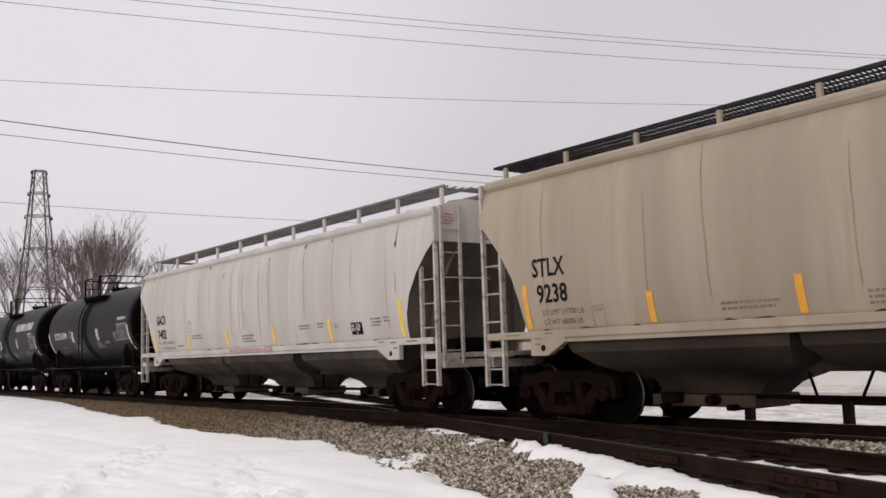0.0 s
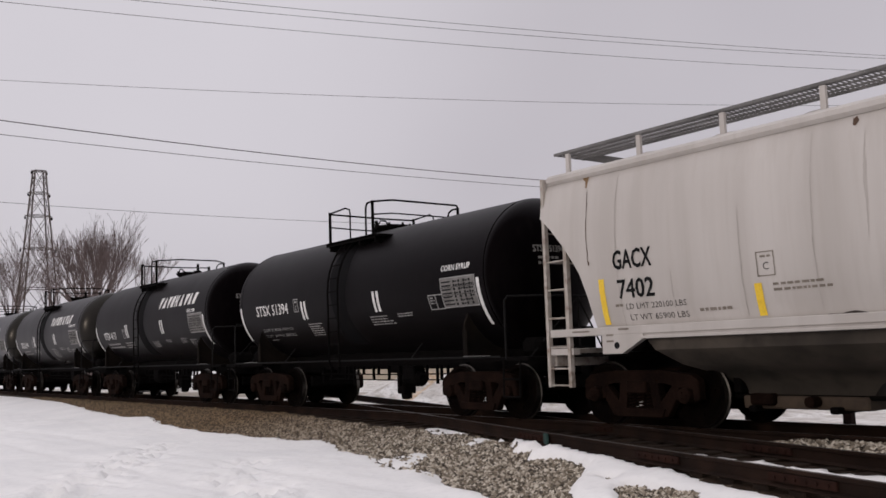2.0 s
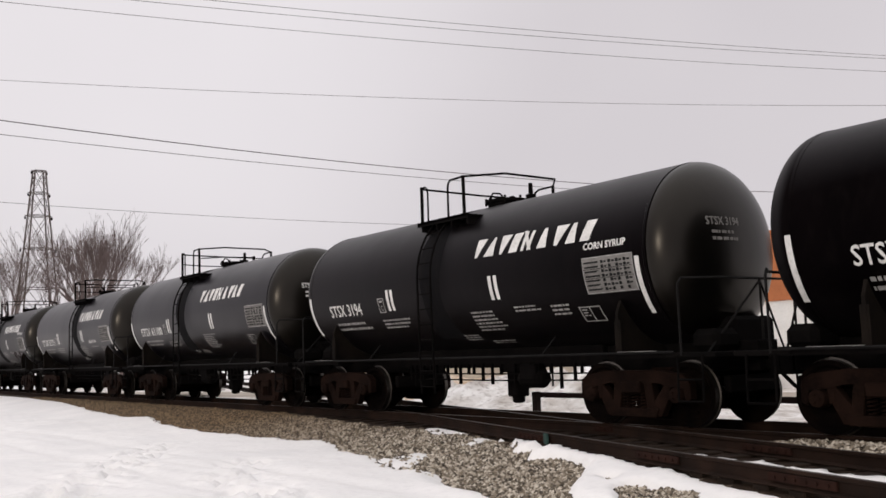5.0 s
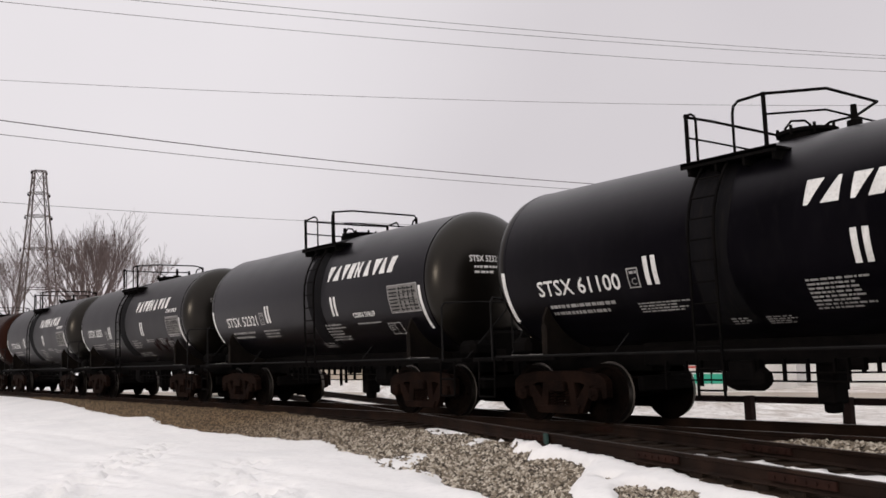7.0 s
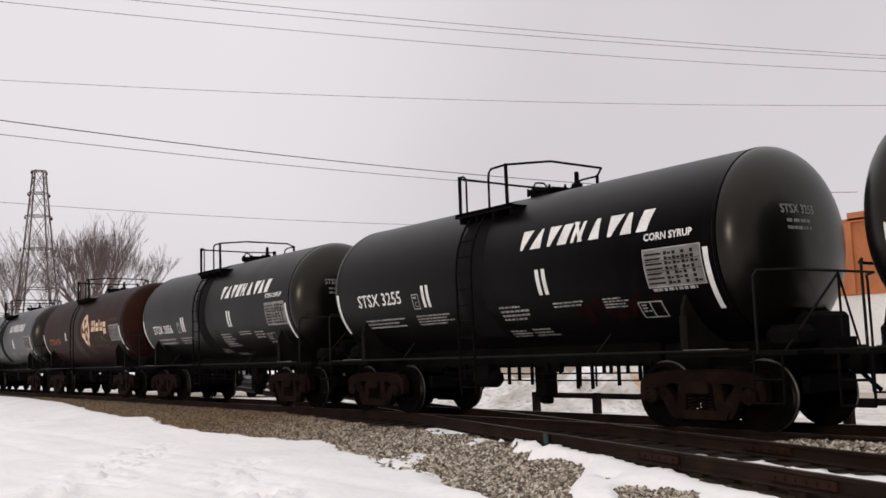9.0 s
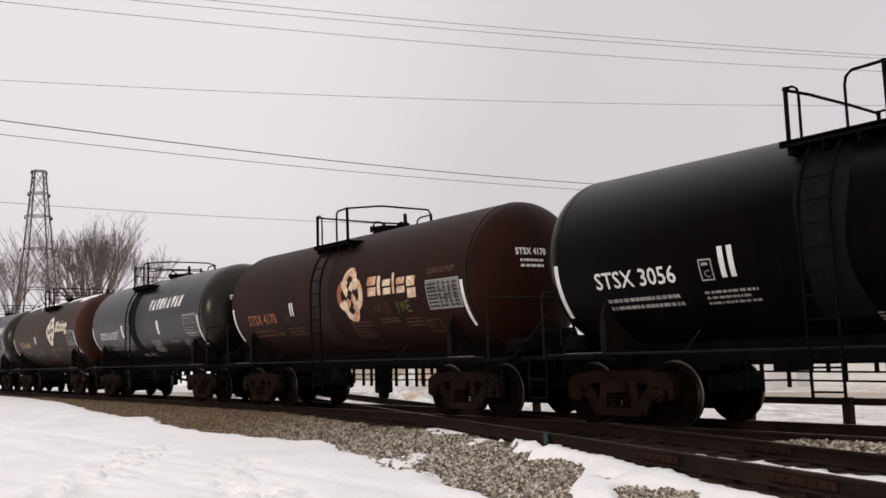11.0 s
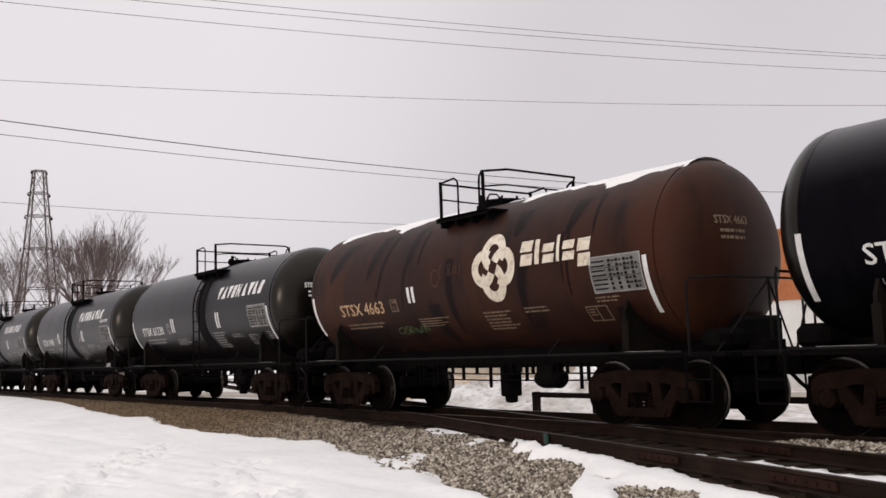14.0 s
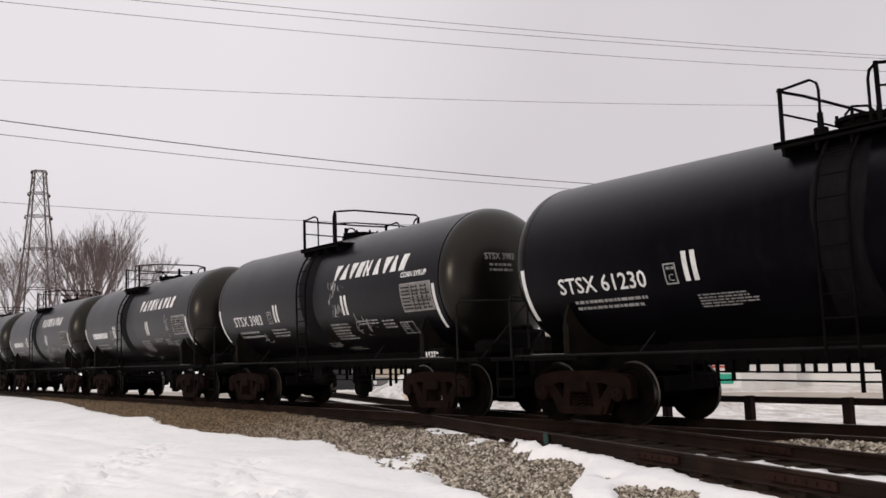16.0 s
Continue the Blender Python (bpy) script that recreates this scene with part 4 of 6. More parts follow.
def build_tank_car():
    car = thing("tank_car", "black tank car with white stencils, rolling on the main track", "tank car", "tank cars of the train")
    t = new("tank", TANK_MESH["black"])
    t.parent = car
    bm = box(bmesh.new(), -2.95, 2.95, -0.36, 0.36, 0.885, 1.28, 0.02)
    part("centre_sill", bm, M_UNDER, car)
    # under frame: stub sills, body bolsters, side running pipes
    for s in (-1, 1):
        bm = box(bmesh.new(), min(s * 2.9, s * 5.85), max(s * 2.9, s * 5.85), -0.24, 0.24, 0.80, 1.24, 0.015)
        part("stub_sill", bm, M_UNDER, car)
        for y in (-1, 1):
            arc = [(y * 1.44 * math.cos(t), TANK_Z - 1.44 * math.sin(t)) for t in np.linspace(0.52, 1.35, 9)]
            bm = prism(bmesh.new(), [(y * 1.34, 1.06), (y * 1.34, 1.70)] + arc + [(y * 0.25, 1.06)], "x", s * 4.165, s * 4.215)
            box(bm, min(s * 4.13, s * 4.25), max(s * 4.13, s * 4.25), min(y * 1.30, y * 1.335), max(y * 1.30, y * 1.335), 1.06, 1.60)
            part("bolster_web", bm, M_WEB, car, "dusty brown bolster plate")
        bm = box(bmesh.new(), min(s * 5.15, s * 5.98), max(s * 5.15, s * 5.98), -1.42, 1.42, 1.02, 1.09, 0.01)
        box(bm, min(s * 3.9, s * 5.2), max(s * 3.9, s * 5.2), -1.40, -1.28, 1.02, 1.09)
        box(bm, min(s * 3.9, s * 5.2), max(s * 3.9, s * 5.2), 1.28, 1.40, 1.02, 1.09)
        part("end_platform", bm, M_UNDER, car)
        bm = tube(bmesh.new(), [(s * 5.42, -1.42, 1.05), (s * 5.42, -1.42, 2.05), (s * 5.44, -1.36, 2.13), (s * 5.72, -0.9, 2.13), (s * 5.8, 0.9, 2.13), (s * 5.44, 1.36, 2.13), (s * 5.42, 1.42, 2.05), (s * 5.42, 1.42, 1.05)], 0.02, 6)
        tube(bm, [(s * 5.78, 0, 1.05), (s * 5.78, 0, 2.13)], 0.02, 6)
        tube(bm, [(s * 5.78, 0, 2.1), (s * 5.5, -0.95, 1.06)], 0.017, 6)
        tube(bm, [(s * 5.78, 0, 2.1), (s * 5.5, 0.95, 1.06)], 0.017, 6)
        part("end_railing", bm, M_HANDRAIL, car)
        for y in (-1, 1):
            bm = bmesh.new()
            for x in (5.36, 5.78):
                tube(bm, [(s * x, y * 1.43, 1.05), (s * x, y * 1.45, 0.42)], 0.018, 5)
            for z in (0.42, 0.72):
                tube(bm, [(s * 5.36, y * 1.45, z), (s * 5.78, y * 1.45, z)], 0.018, 5)
            part("step_ladder", bm, M_UNDER, car)
        bm = box(bmesh.new(), min(s * 4.2, s * 4.95), max(s * 4.2, s * 4.95), -1.39, -1.375, 1.095, 1.125)
        part("warning_strip", bm, M_FAINT, car, "pale stencilled strip on the sill")
        coupler(car, s * (HALF_PITCH - 0.07), s)
        bm = box(bmesh.new(), min(s * 5.12, s * 5.6), max(s * 5.12, s * 5.6), -0.85, -0.25, 1.09, 1.42, 0.09)
        box(bm, min(s * 5.05, s * 5.5), max(s * 5.05, s * 5.5), -0.28, 0.75, 1.09, 1.60, 0.06)
        part("valve_box", bm, M_UNDER, car)
    for y in (-1.43, 1.43):
        bm = tube(bmesh.new(), [(-5.3, y, 1.10), (5.3, y, 1.10)], 0.022, 6)
        for x in (-2.6, 2.6):
            tube(bm, [(x, y, 1.10), (x + 0.17, y * 0.88, 1.40)], 0.013, 5)
        part("side_rail", bm, M_HANDRAIL, car)
    # conspicuity strips at both ends of the shell
    for u in (-4.92, 4.85):
        bm = bmesh.new()
        quad(bm, [(0, -0.92), (0.085, -0.92), (0.085, 0), (0, 0)])
        part("reflective_strip", on_tank(bm, u, 2.52), M_WHITE, car, "white reflective strip")
    for s in (-1, 1):
        make_truck(car, s * 4.19, 1.66, TRUCK_70)
    return car


def fit_width(bm, w, h):
    """Scales flat lettering to a width and a capital height."""
    xs, ys = [v.co.x for v in bm.verts], [v.co.y for v in bm.verts]
    x0, y0 = min(xs), min(ys)
    kx, ky = w / (max(xs) - x0), h / (max(ys) - y0)
    for v in bm.verts:
        v.co.x, v.co.y = (v.co.x - x0) * kx, (v.co.y - y0) * ky
    return bm


def ribbon(bm, pts, w):
    """Flat stroke of one width along a line of points."""
    p = [Vector((x, y, 0)) for x, y in pts]
    rows = []
    for i, c in enumerate(p):
        d = (p[min(i + 1, len(p) - 1)] - p[max(i - 1, 0)]).normalized() * w / 2
        rows.append((bm.verts.new(c + Vector((-d.y, d.x, 0))), bm.verts.new(c - Vector((-d.y, d.x, 0)))))
    for a, b in zip(rows, rows[1:]):
        bm.faces.new((a[0], a[1], b[1], b[0]))


def rust_car_marks(car):
    """Meltwater stains running down from the snow, dark patches low on the shell, chalk loops and a green scrawl on the
    rusty car.
    """
    def arc(z):
        return TANK_R * math.asin((z - TANK_Z) / TANK_R)
    rg = random.Random(12)
    # entries that start below z = 1.8 darken the bottom of the shell
    for ua, ub, za, uc, ud, zb in ((-3.95, -3.40, 3.62, -4.22, -4.0, 2.86), (-2.50, -2.05, 3.62, -2.70, -2.54, 2.78), (-2.00, -1.84, 3.56, -2.26, -2.20, 2.45), (-1.22, -0.96, 3.64, -1.28, -1.10, 3.0), (-0.84, -0.72, 3.56, -0.84, -0.80, 2.96),
                                   (3.78, 3.88, 3.6, 3.84, 3.87, 3.03), (3.26, 3.65, 3.56, 3.21, 3.32, 3.05), (1.86, 2.27, 3.56, 1.9, 2.12, 3.18), (2.13, 2.39, 2.62, 1.98, 2.12, 1.7), (-2.32, -2.27, 2.5, -2.35, -2.33, 2.12), (-1.24, -1.16, 3.0, -1.48, -1.45, 1.9), (3.17, 3.23, 3.05, 3.16, 3.19, 2.3), (3.30, 3.36, 3.05, 3.26, 3.30, 2.05), (4.1, 4.3, 1.78, 3.75, 4.9, 1.34), (-4.1, -1.9, 1.80, -4.15, -2.2, 1.32), (-0.6, -0.2, 2.1, -0.5, -0.2, 1.4), (0.1, 0.35, 2.9, 0.05, 0.2, 1.6)):
        stain = None
        for layer, (grow, paint) in enumerate(((1.3, M_MELTRIM), (1.05, M_MELTMID), (0.75, M_MELT))):
            bm = bmesh.new()
            lo, hi = zb - 0.05 * grow, min(3.66, za + 0.03 * grow)
            n = max(4, int((hi - lo) / 0.06))
            rows = []
            for i in range(n + 1):
                k = i / n
                m, h = (ua + ub + (uc + ud - ua - ub) * k) / 2, (ub - ua + (ud - uc - ub + ua) * k) / 2 * grow
                e = 0.12 * h + 0.008
                h *= min(1.0, 0.35 + 2.6 * (1 - k))
                rows.append([bm.verts.new((v, arc(hi + (lo - hi) * k), 0)) for v in (m - h + rg.uniform(-e, e), m + h + rg.uniform(-e, e))])
            for p, q in zip(rows, rows[1:]):
                bm.faces.new((p[0], p[1], q[1], q[0]))
            ob = part("stain_core" if stain else "meltwater_stain", on_tank(bm, 0.0, TANK_Z, 0.0025 + 0.0012 * layer), paint, stain or car)
            stain = stain or ob
    bm = bmesh.new()
    ribbon(bm, [(-0.22 + 0.11 * math.cos(a), 0.16 * math.sin(a)) for a in np.linspace(0.9, 5.9, 15)], 0.022)
    ribbon(bm, [(-0.02 + 0.07 * math.cos(a), 0.10 + 0.13 * math.sin(a)) for a in np.linspace(1.3, 4.4, 9)], 0.018)
    ribbon(bm, [(0.22 + 0.05 * math.sin(2 * a), 0.13 + 0.10 * math.cos(a)) for a in np.linspace(0.0, 6.2, 17)], 0.014)
    for u, lean in ((0.36, 0.03), (0.44, 0.01), (0.53, 0.04)):
        ribbon(bm, [(u, 0.03), (u + lean * 0.4, 0.12), (u + lean, 0.22)], 0.014)
    tagged(part("chalk_scrawl", on_tank(bm, 0.0, 2.60, 0.008), M_DULL, car, "faint chalk loops"), kind="stuff")
    bm = bmesh.new()
    for u, w, h in ((-1.70, 0.26, 0.08), (-1.52, 0.22, 0.10), (-1.40, 0.16, 0.09), (-1.08, 0.14, 0.08), (-0.98, 0.10, 0.10)):
        ribbon(bm, [(u + w * math.cos(a), h * math.sin(1.7 * a + u)) for a in np.linspace(0.2, 4.6, 13)], 0.016)
    tagged(part("green_scrawl", on_tank(bm, 0.0, 1.68, 0.008), M_PALEGREEN, car, "pale green spray-painted scrawl"), kind="stuff")


def stencil_tank(car, number, mark, ink, double, syrup, logo, seed):
    ink = ink or M_WHITE
    faint = M_FAINT if ink is M_WHITE else M_DULL if ink is M_ORANGE else M_DULLCREAM
    if number:
        wide, low = {"STSX 51394": (1.76, 2.26), "STSX 4117": (1.32, 2.06), "STSX 3194": (1.34, 2.06), "STSX 3255": (1.66, 2.20), "STSX 3056": (1.60, 2.08), "STSX 4170": (1.58, 2.06), "STSX 4663": (1.76, 2.05)}.get(number, (0.19 * len(number) - 0.02, 2.06))
        bm = embolden(fit_width(text_mesh(number, 0.4), wide * 0.955, 0.255), 0.005)
        letters("reporting_mark", bm, lambda b: on_tank(b, {9: -3.78, 0: -4.0}.get(seed, -4.08), low), ink, car, "stencilled reporting mark")
        bm = embolden(fit_width(text_mesh(number, 0.3), 0.66, 0.12), 0.005)
        bars(bm, 0.08, -0.08, 0.55, 0.2, 2, 0.2, seed)
        for v in bm.verts:
            v.co = Vector((0, -0.72 + v.co.x, 2.93 + v.co.y))
            d = min(1.0, math.hypot(v.co.y, v.co.z - TANK_Z) / TANK_R)
            v.co.x = 4.87 + 0.66 * math.sin(math.acos(min(1.0, d ** (1 / 0.85)))) + 0.014
        tagged(part("end_mark", bm, M_WHITE if number in ("STSX 61100", "STSX 52321", "STSX 61357", "STSX 61230", "STSX 4170") else M_GREYPANEL if ink is M_WHITE else faint, car), kind="stuff")
    else:
        part("reporting_mark", on_tank(bars(bmesh.new(), 0, 0.27, 1.7, 0.42, 1, 0.1, seed), -4.08, 2.06), ink, car)
    bm = bmesh.new()
    for a, b, c_, d in ((0, 0, 0.22, 0.022), (0, 0.288, 0.22, 0.31), (0, 0, 0.022, 0.31), (0.198, 0, 0.22, 0.31)):
        quad(bm, [(a, b), (c_, b), (c_, d), (a, d)])
    bars(bm, 0.05, 0.26, 0.14, 0.09, 1, 0, seed)
    t = text_mesh("C", 0.15)
    off = [bm.verts.new((v.co.x + 0.06, v.co.y + 0.05, 0)) for v in t.verts]
    t.verts.index_update()
    for f in t.faces:
        bm.faces.new([off[v.index] for v in f.verts])
    t.free()
    box_u, box_z = {0: (-2.02, 2.27), 8: (-2.25, 2.06), 10: (-1.93, 2.06), 9: (-1.83, 2.06)}.get(seed, (-2.12, 2.06))
    if seed in (7, 9):
        bmesh.ops.scale(bm, vec=(1.1, 0.82, 1.0) if seed == 9 else (0.8, 0.5, 1.0), verts=bm.verts)
    part("class_box", on_tank(bm, box_u, box_z), faint, car)
    for u, z in (({9: -1.18, 0: -1.68, 10: -1.58}.get(seed, -1.78), 2.50), ({10: 1.74, 8: 1.58, 3: 1.42, 0: 1.41}.get(seed, 1.47), 2.51)):
        if u > 0 and mark in ("orange", "cream"):
            continue
        for k in range(2 if double else 1):
            bm = bmesh.new()
            w = (0.06 if seed == 7 else 0.085) if double else 0.17
            tall = 0.31 if seed in (7, 9) else 0.43
            quad(bm, [(0, -tall), (w, -tall), (w, 0), (0, 0)])
            part("placard_bar", on_tank(bm, u + (0.11 if seed == 7 else 0.15) * k, z), M_WHITE, car)
    loads = {"STSX 51394": ("LD LMT 221800 LB 100650 KG", "LT WT   64100 LB  29050 KG"), "STSX 61357": ("LD LMT 223100 LB  101150 KG", "LT WT    62900 LB  28550 KG")}.get(number)
    if loads:
        for line, z in zip(loads, (1.88, 1.74) if seed == 0 else (1.83, 1.69)):
            tagged(part("load_mark", on_tank(fit_width(text_mesh(line, 0.1), 1.55, 0.075), -3.95, z), faint, car), kind="stuff")
    rows = {0: ((-3.9, 1.95, 1.55, 0.26, 2), (-1.55, 1.98, 0.66, 0.36, 6), (1.14, 2.01, 0.9, 0.24, 4), (2.16, 2.02, 0.58, 0.10, 2), (-3.8, 1.68, 0.4, 0.06, 1)),
            1: ((-3.95, 1.92, 1.5, 0.26, 2), (-2.15, 1.92, 1.0, 0.26, 3), (0.41, 1.88, 0.62, 0.24, 4), (1.56, 1.90, 0.5, 0.12, 2), (2.78, 1.91, 0.48, 0.18, 4)),
            3: ((-3.93, 1.91, 1.7, 0.26, 2), (-2.09, 1.84, 0.98, 0.20, 4), (0.70, 1.96, 0.85, 0.50, 8), (-0.67, 1.54, 0.32, 0.16, 3), (-0.12, 1.54, 0.46, 0.18, 4)),
            4: ((-3.95, 1.92, 1.5, 0.26, 2), (-2.15, 1.92, 1.0, 0.26, 3), (0.95, 1.92, 0.85, 0.5, 6), (2.35, 1.90, 0.9, 0.07, 1), (0.3, 1.52, 0.55, 0.2, 3)),
            5: ((-4.0, 1.93, 1.65, 0.25, 3), (-2.16, 1.94, 1.15, 0.25, 4), (0.35, 1.96, 0.75, 0.33, 4), (0.26, 1.55, 0.5, 0.22, 3), (0.85, 1.56, 0.6, 0.24, 3), (1.70, 1.95, 0.7, 0.12, 2), (2.80, 1.95, 0.52, 0.2, 4), (3.85, 2.02, 0.8, 0.1, 1)),
            8: ((-3.95, 1.92, 1.5, 0.26, 2), (-2.10, 1.84, 0.9, 0.22, 4), (0.75, 1.92, 0.85, 0.50, 8), (2.34, 1.86, 0.8, 0.08, 2), (-0.93, 1.52, 0.5, 0.16, 3), (-0.28, 1.52, 0.55, 0.18, 4), (3.9, 2.02, 0.85, 0.10, 2)),
            9: ((-3.70, 1.88, 1.5, 0.17, 2), (-1.05, 1.88, 1.0, 0.22, 4), (0.95, 1.90, 0.85, 0.44, 6), (2.05, 1.92, 0.75, 0.14, 2), (3.75, 1.98, 0.6, 0.12, 2)),
            10: ((-3.84, 1.94, 1.55, 0.22, 2), (-1.48, 1.89, 0.95, 0.24, 5), (1.28, 1.98, 0.85, 0.56, 7), (2.46, 1.89, 0.75, 0.12, 2), (4.50, 1.90, 0.36, 0.26, 4), (3.9, 2.06, 0.6, 0.07, 1))}.get(
        seed, ((-3.95, 1.92, 1.5, 0.26, 2), (-2.15, 1.92, 1.0, 0.26, 3), (0.75, 1.92, 0.85, 0.48, 6), (1.95, 1.95, 0.75, 0.14, 2), (0.1, 1.52, 0.55, 0.2, 3), (0.75, 1.40, 0.7, 0.14, 2), (2.85, 1.92, 0.55, 0.24, 3)))
    for j, (u, z, w, h, n) in enumerate(rows):
        if j == 0 and loads:
            continue
        tagged(part("stencil_print", on_tank(bars(bmesh.new(), 0, 0, w, h, n, 0.3, seed * 10 + j), u, z), faint, car, "faint rows of unreadable stencilled print"), kind="stuff")
    bm = bmesh.new()
    for a, b, c_, d in ((-0.018, -0.558, 1.018, -0.54), (-0.018, 0, 1.018, 0.018), (-0.018, -0.54, 0, 0), (1.0, -0.54, 1.018, 0)):
        quad(bm, [(a, b), (c_, b), (c_, d), (a, d)])
    part("panel_frame", on_tank(bm, 3.80, 2.57, 0.006), M_FAINT, car)
    bm = bmesh.new()
    quad(bm, [(0, -0.54), (1.0, -0.54), (1.0, 0), (0, 0)])
    pn = part("data_panel", on_tank(bm, 3.80, 2.57, 0.005), M_GREYPANEL, car, "grey printed data panel")
    bm = bmesh.new()
    rng = random.Random(seed + 77)
    for r in range(7):
        v0 = -0.035 - 0.0705 * r
        quad(bm, [(0.025, v0 - 0.045), (0.34 - 0.08 * rng.random(), v0 - 0.045), (0.33, v0 - 0.018), (0.025, v0 - 0.018)])
        for c_ in range(4):
            x0 = 0.375 + 0.152 * c_
            quad(bm, [(x0, v0 - 0.056), (x0 + 0.055, v0 - 0.056), (x0 + 0.055, v0 - 0.008), (x0, v0 - 0.008)])
            if rng.random() < 0.55:
                quad(bm, [(x0 + 0.07, v0 - 0.05), (x0 + 0.07 + rng.uniform(0.03, 0.07), v0 - 0.05), (x0 + 0.13, v0 - 0.022), (x0 + 0.07, v0 - 0.022)])
    for v0 in (-0.166, -0.31):
        quad(bm, [(0.0, v0 - 0.008), (1.0, v0 - 0.008), (1.0, v0), (0.0, v0)])
    tagged(part("panel_print", on_tank(bm, 3.80, 2.57, 0.010), M_INK, pn), kind="stuff")
    if syrup:
        bm = embolden(fit_width(text_mesh("CORN SYRUP", 0.2), 0.58 if seed == 1 else 0.86, 0.09 if seed == 1 else 0.105), 0.005)
        u, z = {4: (2.30, 2.02), 1: (3.74, 2.63)}.get(seed, (3.83, 2.71))
        letters("contents_mark", bm, lambda b: on_tank(b, u, z), M_WHITE if ink is M_WHITE else faint, car)
    bm = bmesh.new()
    for a, b, c_, d in ((0, 0, 0.46, 0.02), (0, 0.28, 0.46, 0.30), (0, 0, 0.02, 0.30), (0.44, 0, 0.46, 0.30), (0.22, 0, 0.24, 0.30)):
        quad(bm, [(a, b), (c_, b), (c_, d), (a, d)])
    bars(bm, 0.05, 0.25, 0.15, 0.16, 3, 0.2, seed)
    part("test_box", on_tank(bm, 3.34 if mark is None else 3.45, 2.02 if mark is None else 1.62), faint, car)
    for u0, v0, w0, h0, n in {11: ((0.95, 2.75, 0.50, 0.75, 26), (1.75, 1.9, 0.8, 0.35, 14), (-2.9, 1.75, 0.5, 0.25, 8)), 12: ((-2.6, 1.9, 1.2, 0.3, 14), (2.9, 2.5, 0.5, 0.8, 18)), 13: ((-3.0, 2.1, 0.9, 0.4, 16), (0.8, 2.3, 1.6, 0.6, 26)), }.get(seed, ()):
        bm, rg = bmesh.new(), random.Random(seed * 31 + n)
        for _ in range(n):
            u, v = u0 + rg.random() * w0, v0 - rg.random() * h0
            a, l = rg.uniform(-1.3, 1.9), rg.uniform(0.08, 0.26)
            du, dv, th = l * math.cos(a), l * math.sin(a), rg.uniform(0.012, 0.035)
            quad(bm, [(u, v), (u + th, v - th * 0.4), (u + th + du, v + dv), (u + du, v + dv + th * 0.4)])
        for v in bm.verts:
            v.co.y -= 2.4
        tagged(part("graffiti", on_tank(bm, 0.0, 2.4, 0.008), M_FAINT, car, "pale spray-painted scrawl"), kind="stuff")
    if number == "STSX 4170":
        bm = bmesh.new()
        for u, k in ((2.68, 0), (2.86, 1), (3.04, 2)):
            ribbon(bm, [(u, 0.10), (u + 0.05, -0.02), (u + 0.11, 0.12)] if k == 0 else [(u, -0.09), (u + 0.02, 0.10), (u + 0.06, 0.0), (u + 0.10, 0.11), (u + 0.11, -0.07)] if k == 1 else [(u + 0.12, 0.12), (u, 0.11), (u + 0.02, 0.0), (u + 0.10, 0.01), (u + 0.01, -0.01), (u + 0.02, -0.10), (u + 0.13, -0.09)], 0.024)
        ribbon(bm, [(2.74, -0.02), (2.73, -0.12)], 0.024)
        ribbon(bm, [(-2.78, -0.40), (-2.66, -0.33), (-2.60, -0.42), (-2.48, -0.34)], 0.024)
        tagged(part("green_scrawl", on_tank(bm, 0.0, 2.14, 0.008), M_OLIVE, car, "olive green spray-painted scrawl"), kind="stuff")
        bm = bmesh.new()
        ribbon(bm, [(2.36 + 0.10 * math.cos(a), 0.12 * math.sin(a)) for a in np.linspace(0.3, 6.2, 15)], 0.014)
        ribbon(bm, [(2.36, 0.08), (2.36, -0.09)], 0.012)
        ribbon(bm, [(1.84, -0.10), (1.90, 0.02), (1.86, 0.08), (1.97, 0.05), (1.94, -0.06), (2.05, -0.02), (2.10, 0.10), (2.04, 0.12), (2.14, -0.08), (2.20, 0.03)], 0.014)
        tagged(part("chalk_scrawl", on_tank(bm, 0.0, 2.14, 0.008), M_DULL, car, "faint chalk loops"), kind="stuff")
    if number == "STSX 4663":
        rust_car_marks(car)
    if number == "STSX 3983":
        air = part("air_tank", lathe(bmesh.new(), [(4.26, 0.0001), (4.27, 0.10), (4.31, 0.13), (4.82, 0.13), (4.86, 0.10), (4.87, 0.0001)], "x", 14, (0, -1.22, 1.17)), M_UNDER, car, "small air tank with white scrawl", True)
        bm, rg = bmesh.new(), random.Random(3)
        for k in range(5):
            x0 = 4.32 + 0.085 * k
            for a, b, c_, d in ((x0, 1.10, x0 + 0.02, 1.23), (x0 + 0.015, rg.uniform(1.12, 1.2), x0 + 0.06, rg.uniform(1.21, 1.235)), (x0 + 0.05, 1.10, x0 + 0.068, rg.uniform(1.18, 1.23))):
                bm.faces.new([bm.verts.new((x, -1.22 - math.sqrt(max(0.0, 0.137 ** 2 - (z - 1.17) ** 2)), z)) for x, z in ((a, b), (c_, b), (c_, d), (a, d))])
        tagged(part("scrawl", bm, M_WHITE, air), kind="stuff")
    if number == "STSX 3255":
        bm, rg = bmesh.new(), random.Random(5)
        for _ in range(26):
            u, v, w0 = rg.uniform(2.2, 3.9), rg.uniform(-0.25, 0.12), rg.uniform(0.04, 0.16)
            quad(bm, [(u, v), (u + w0, v + rg.uniform(-0.03, 0.03)), (u + w0 * 0.7, v - rg.uniform(0.1, 0.32)), (u + w0 * 0.3, v - rg.uniform(0.1, 0.3))])
        tagged(part("paint_stain", on_tank(bm, 0.0, 1.86, 0.004), M_STAIN, car, "dull red spilt paint"), kind="stuff")
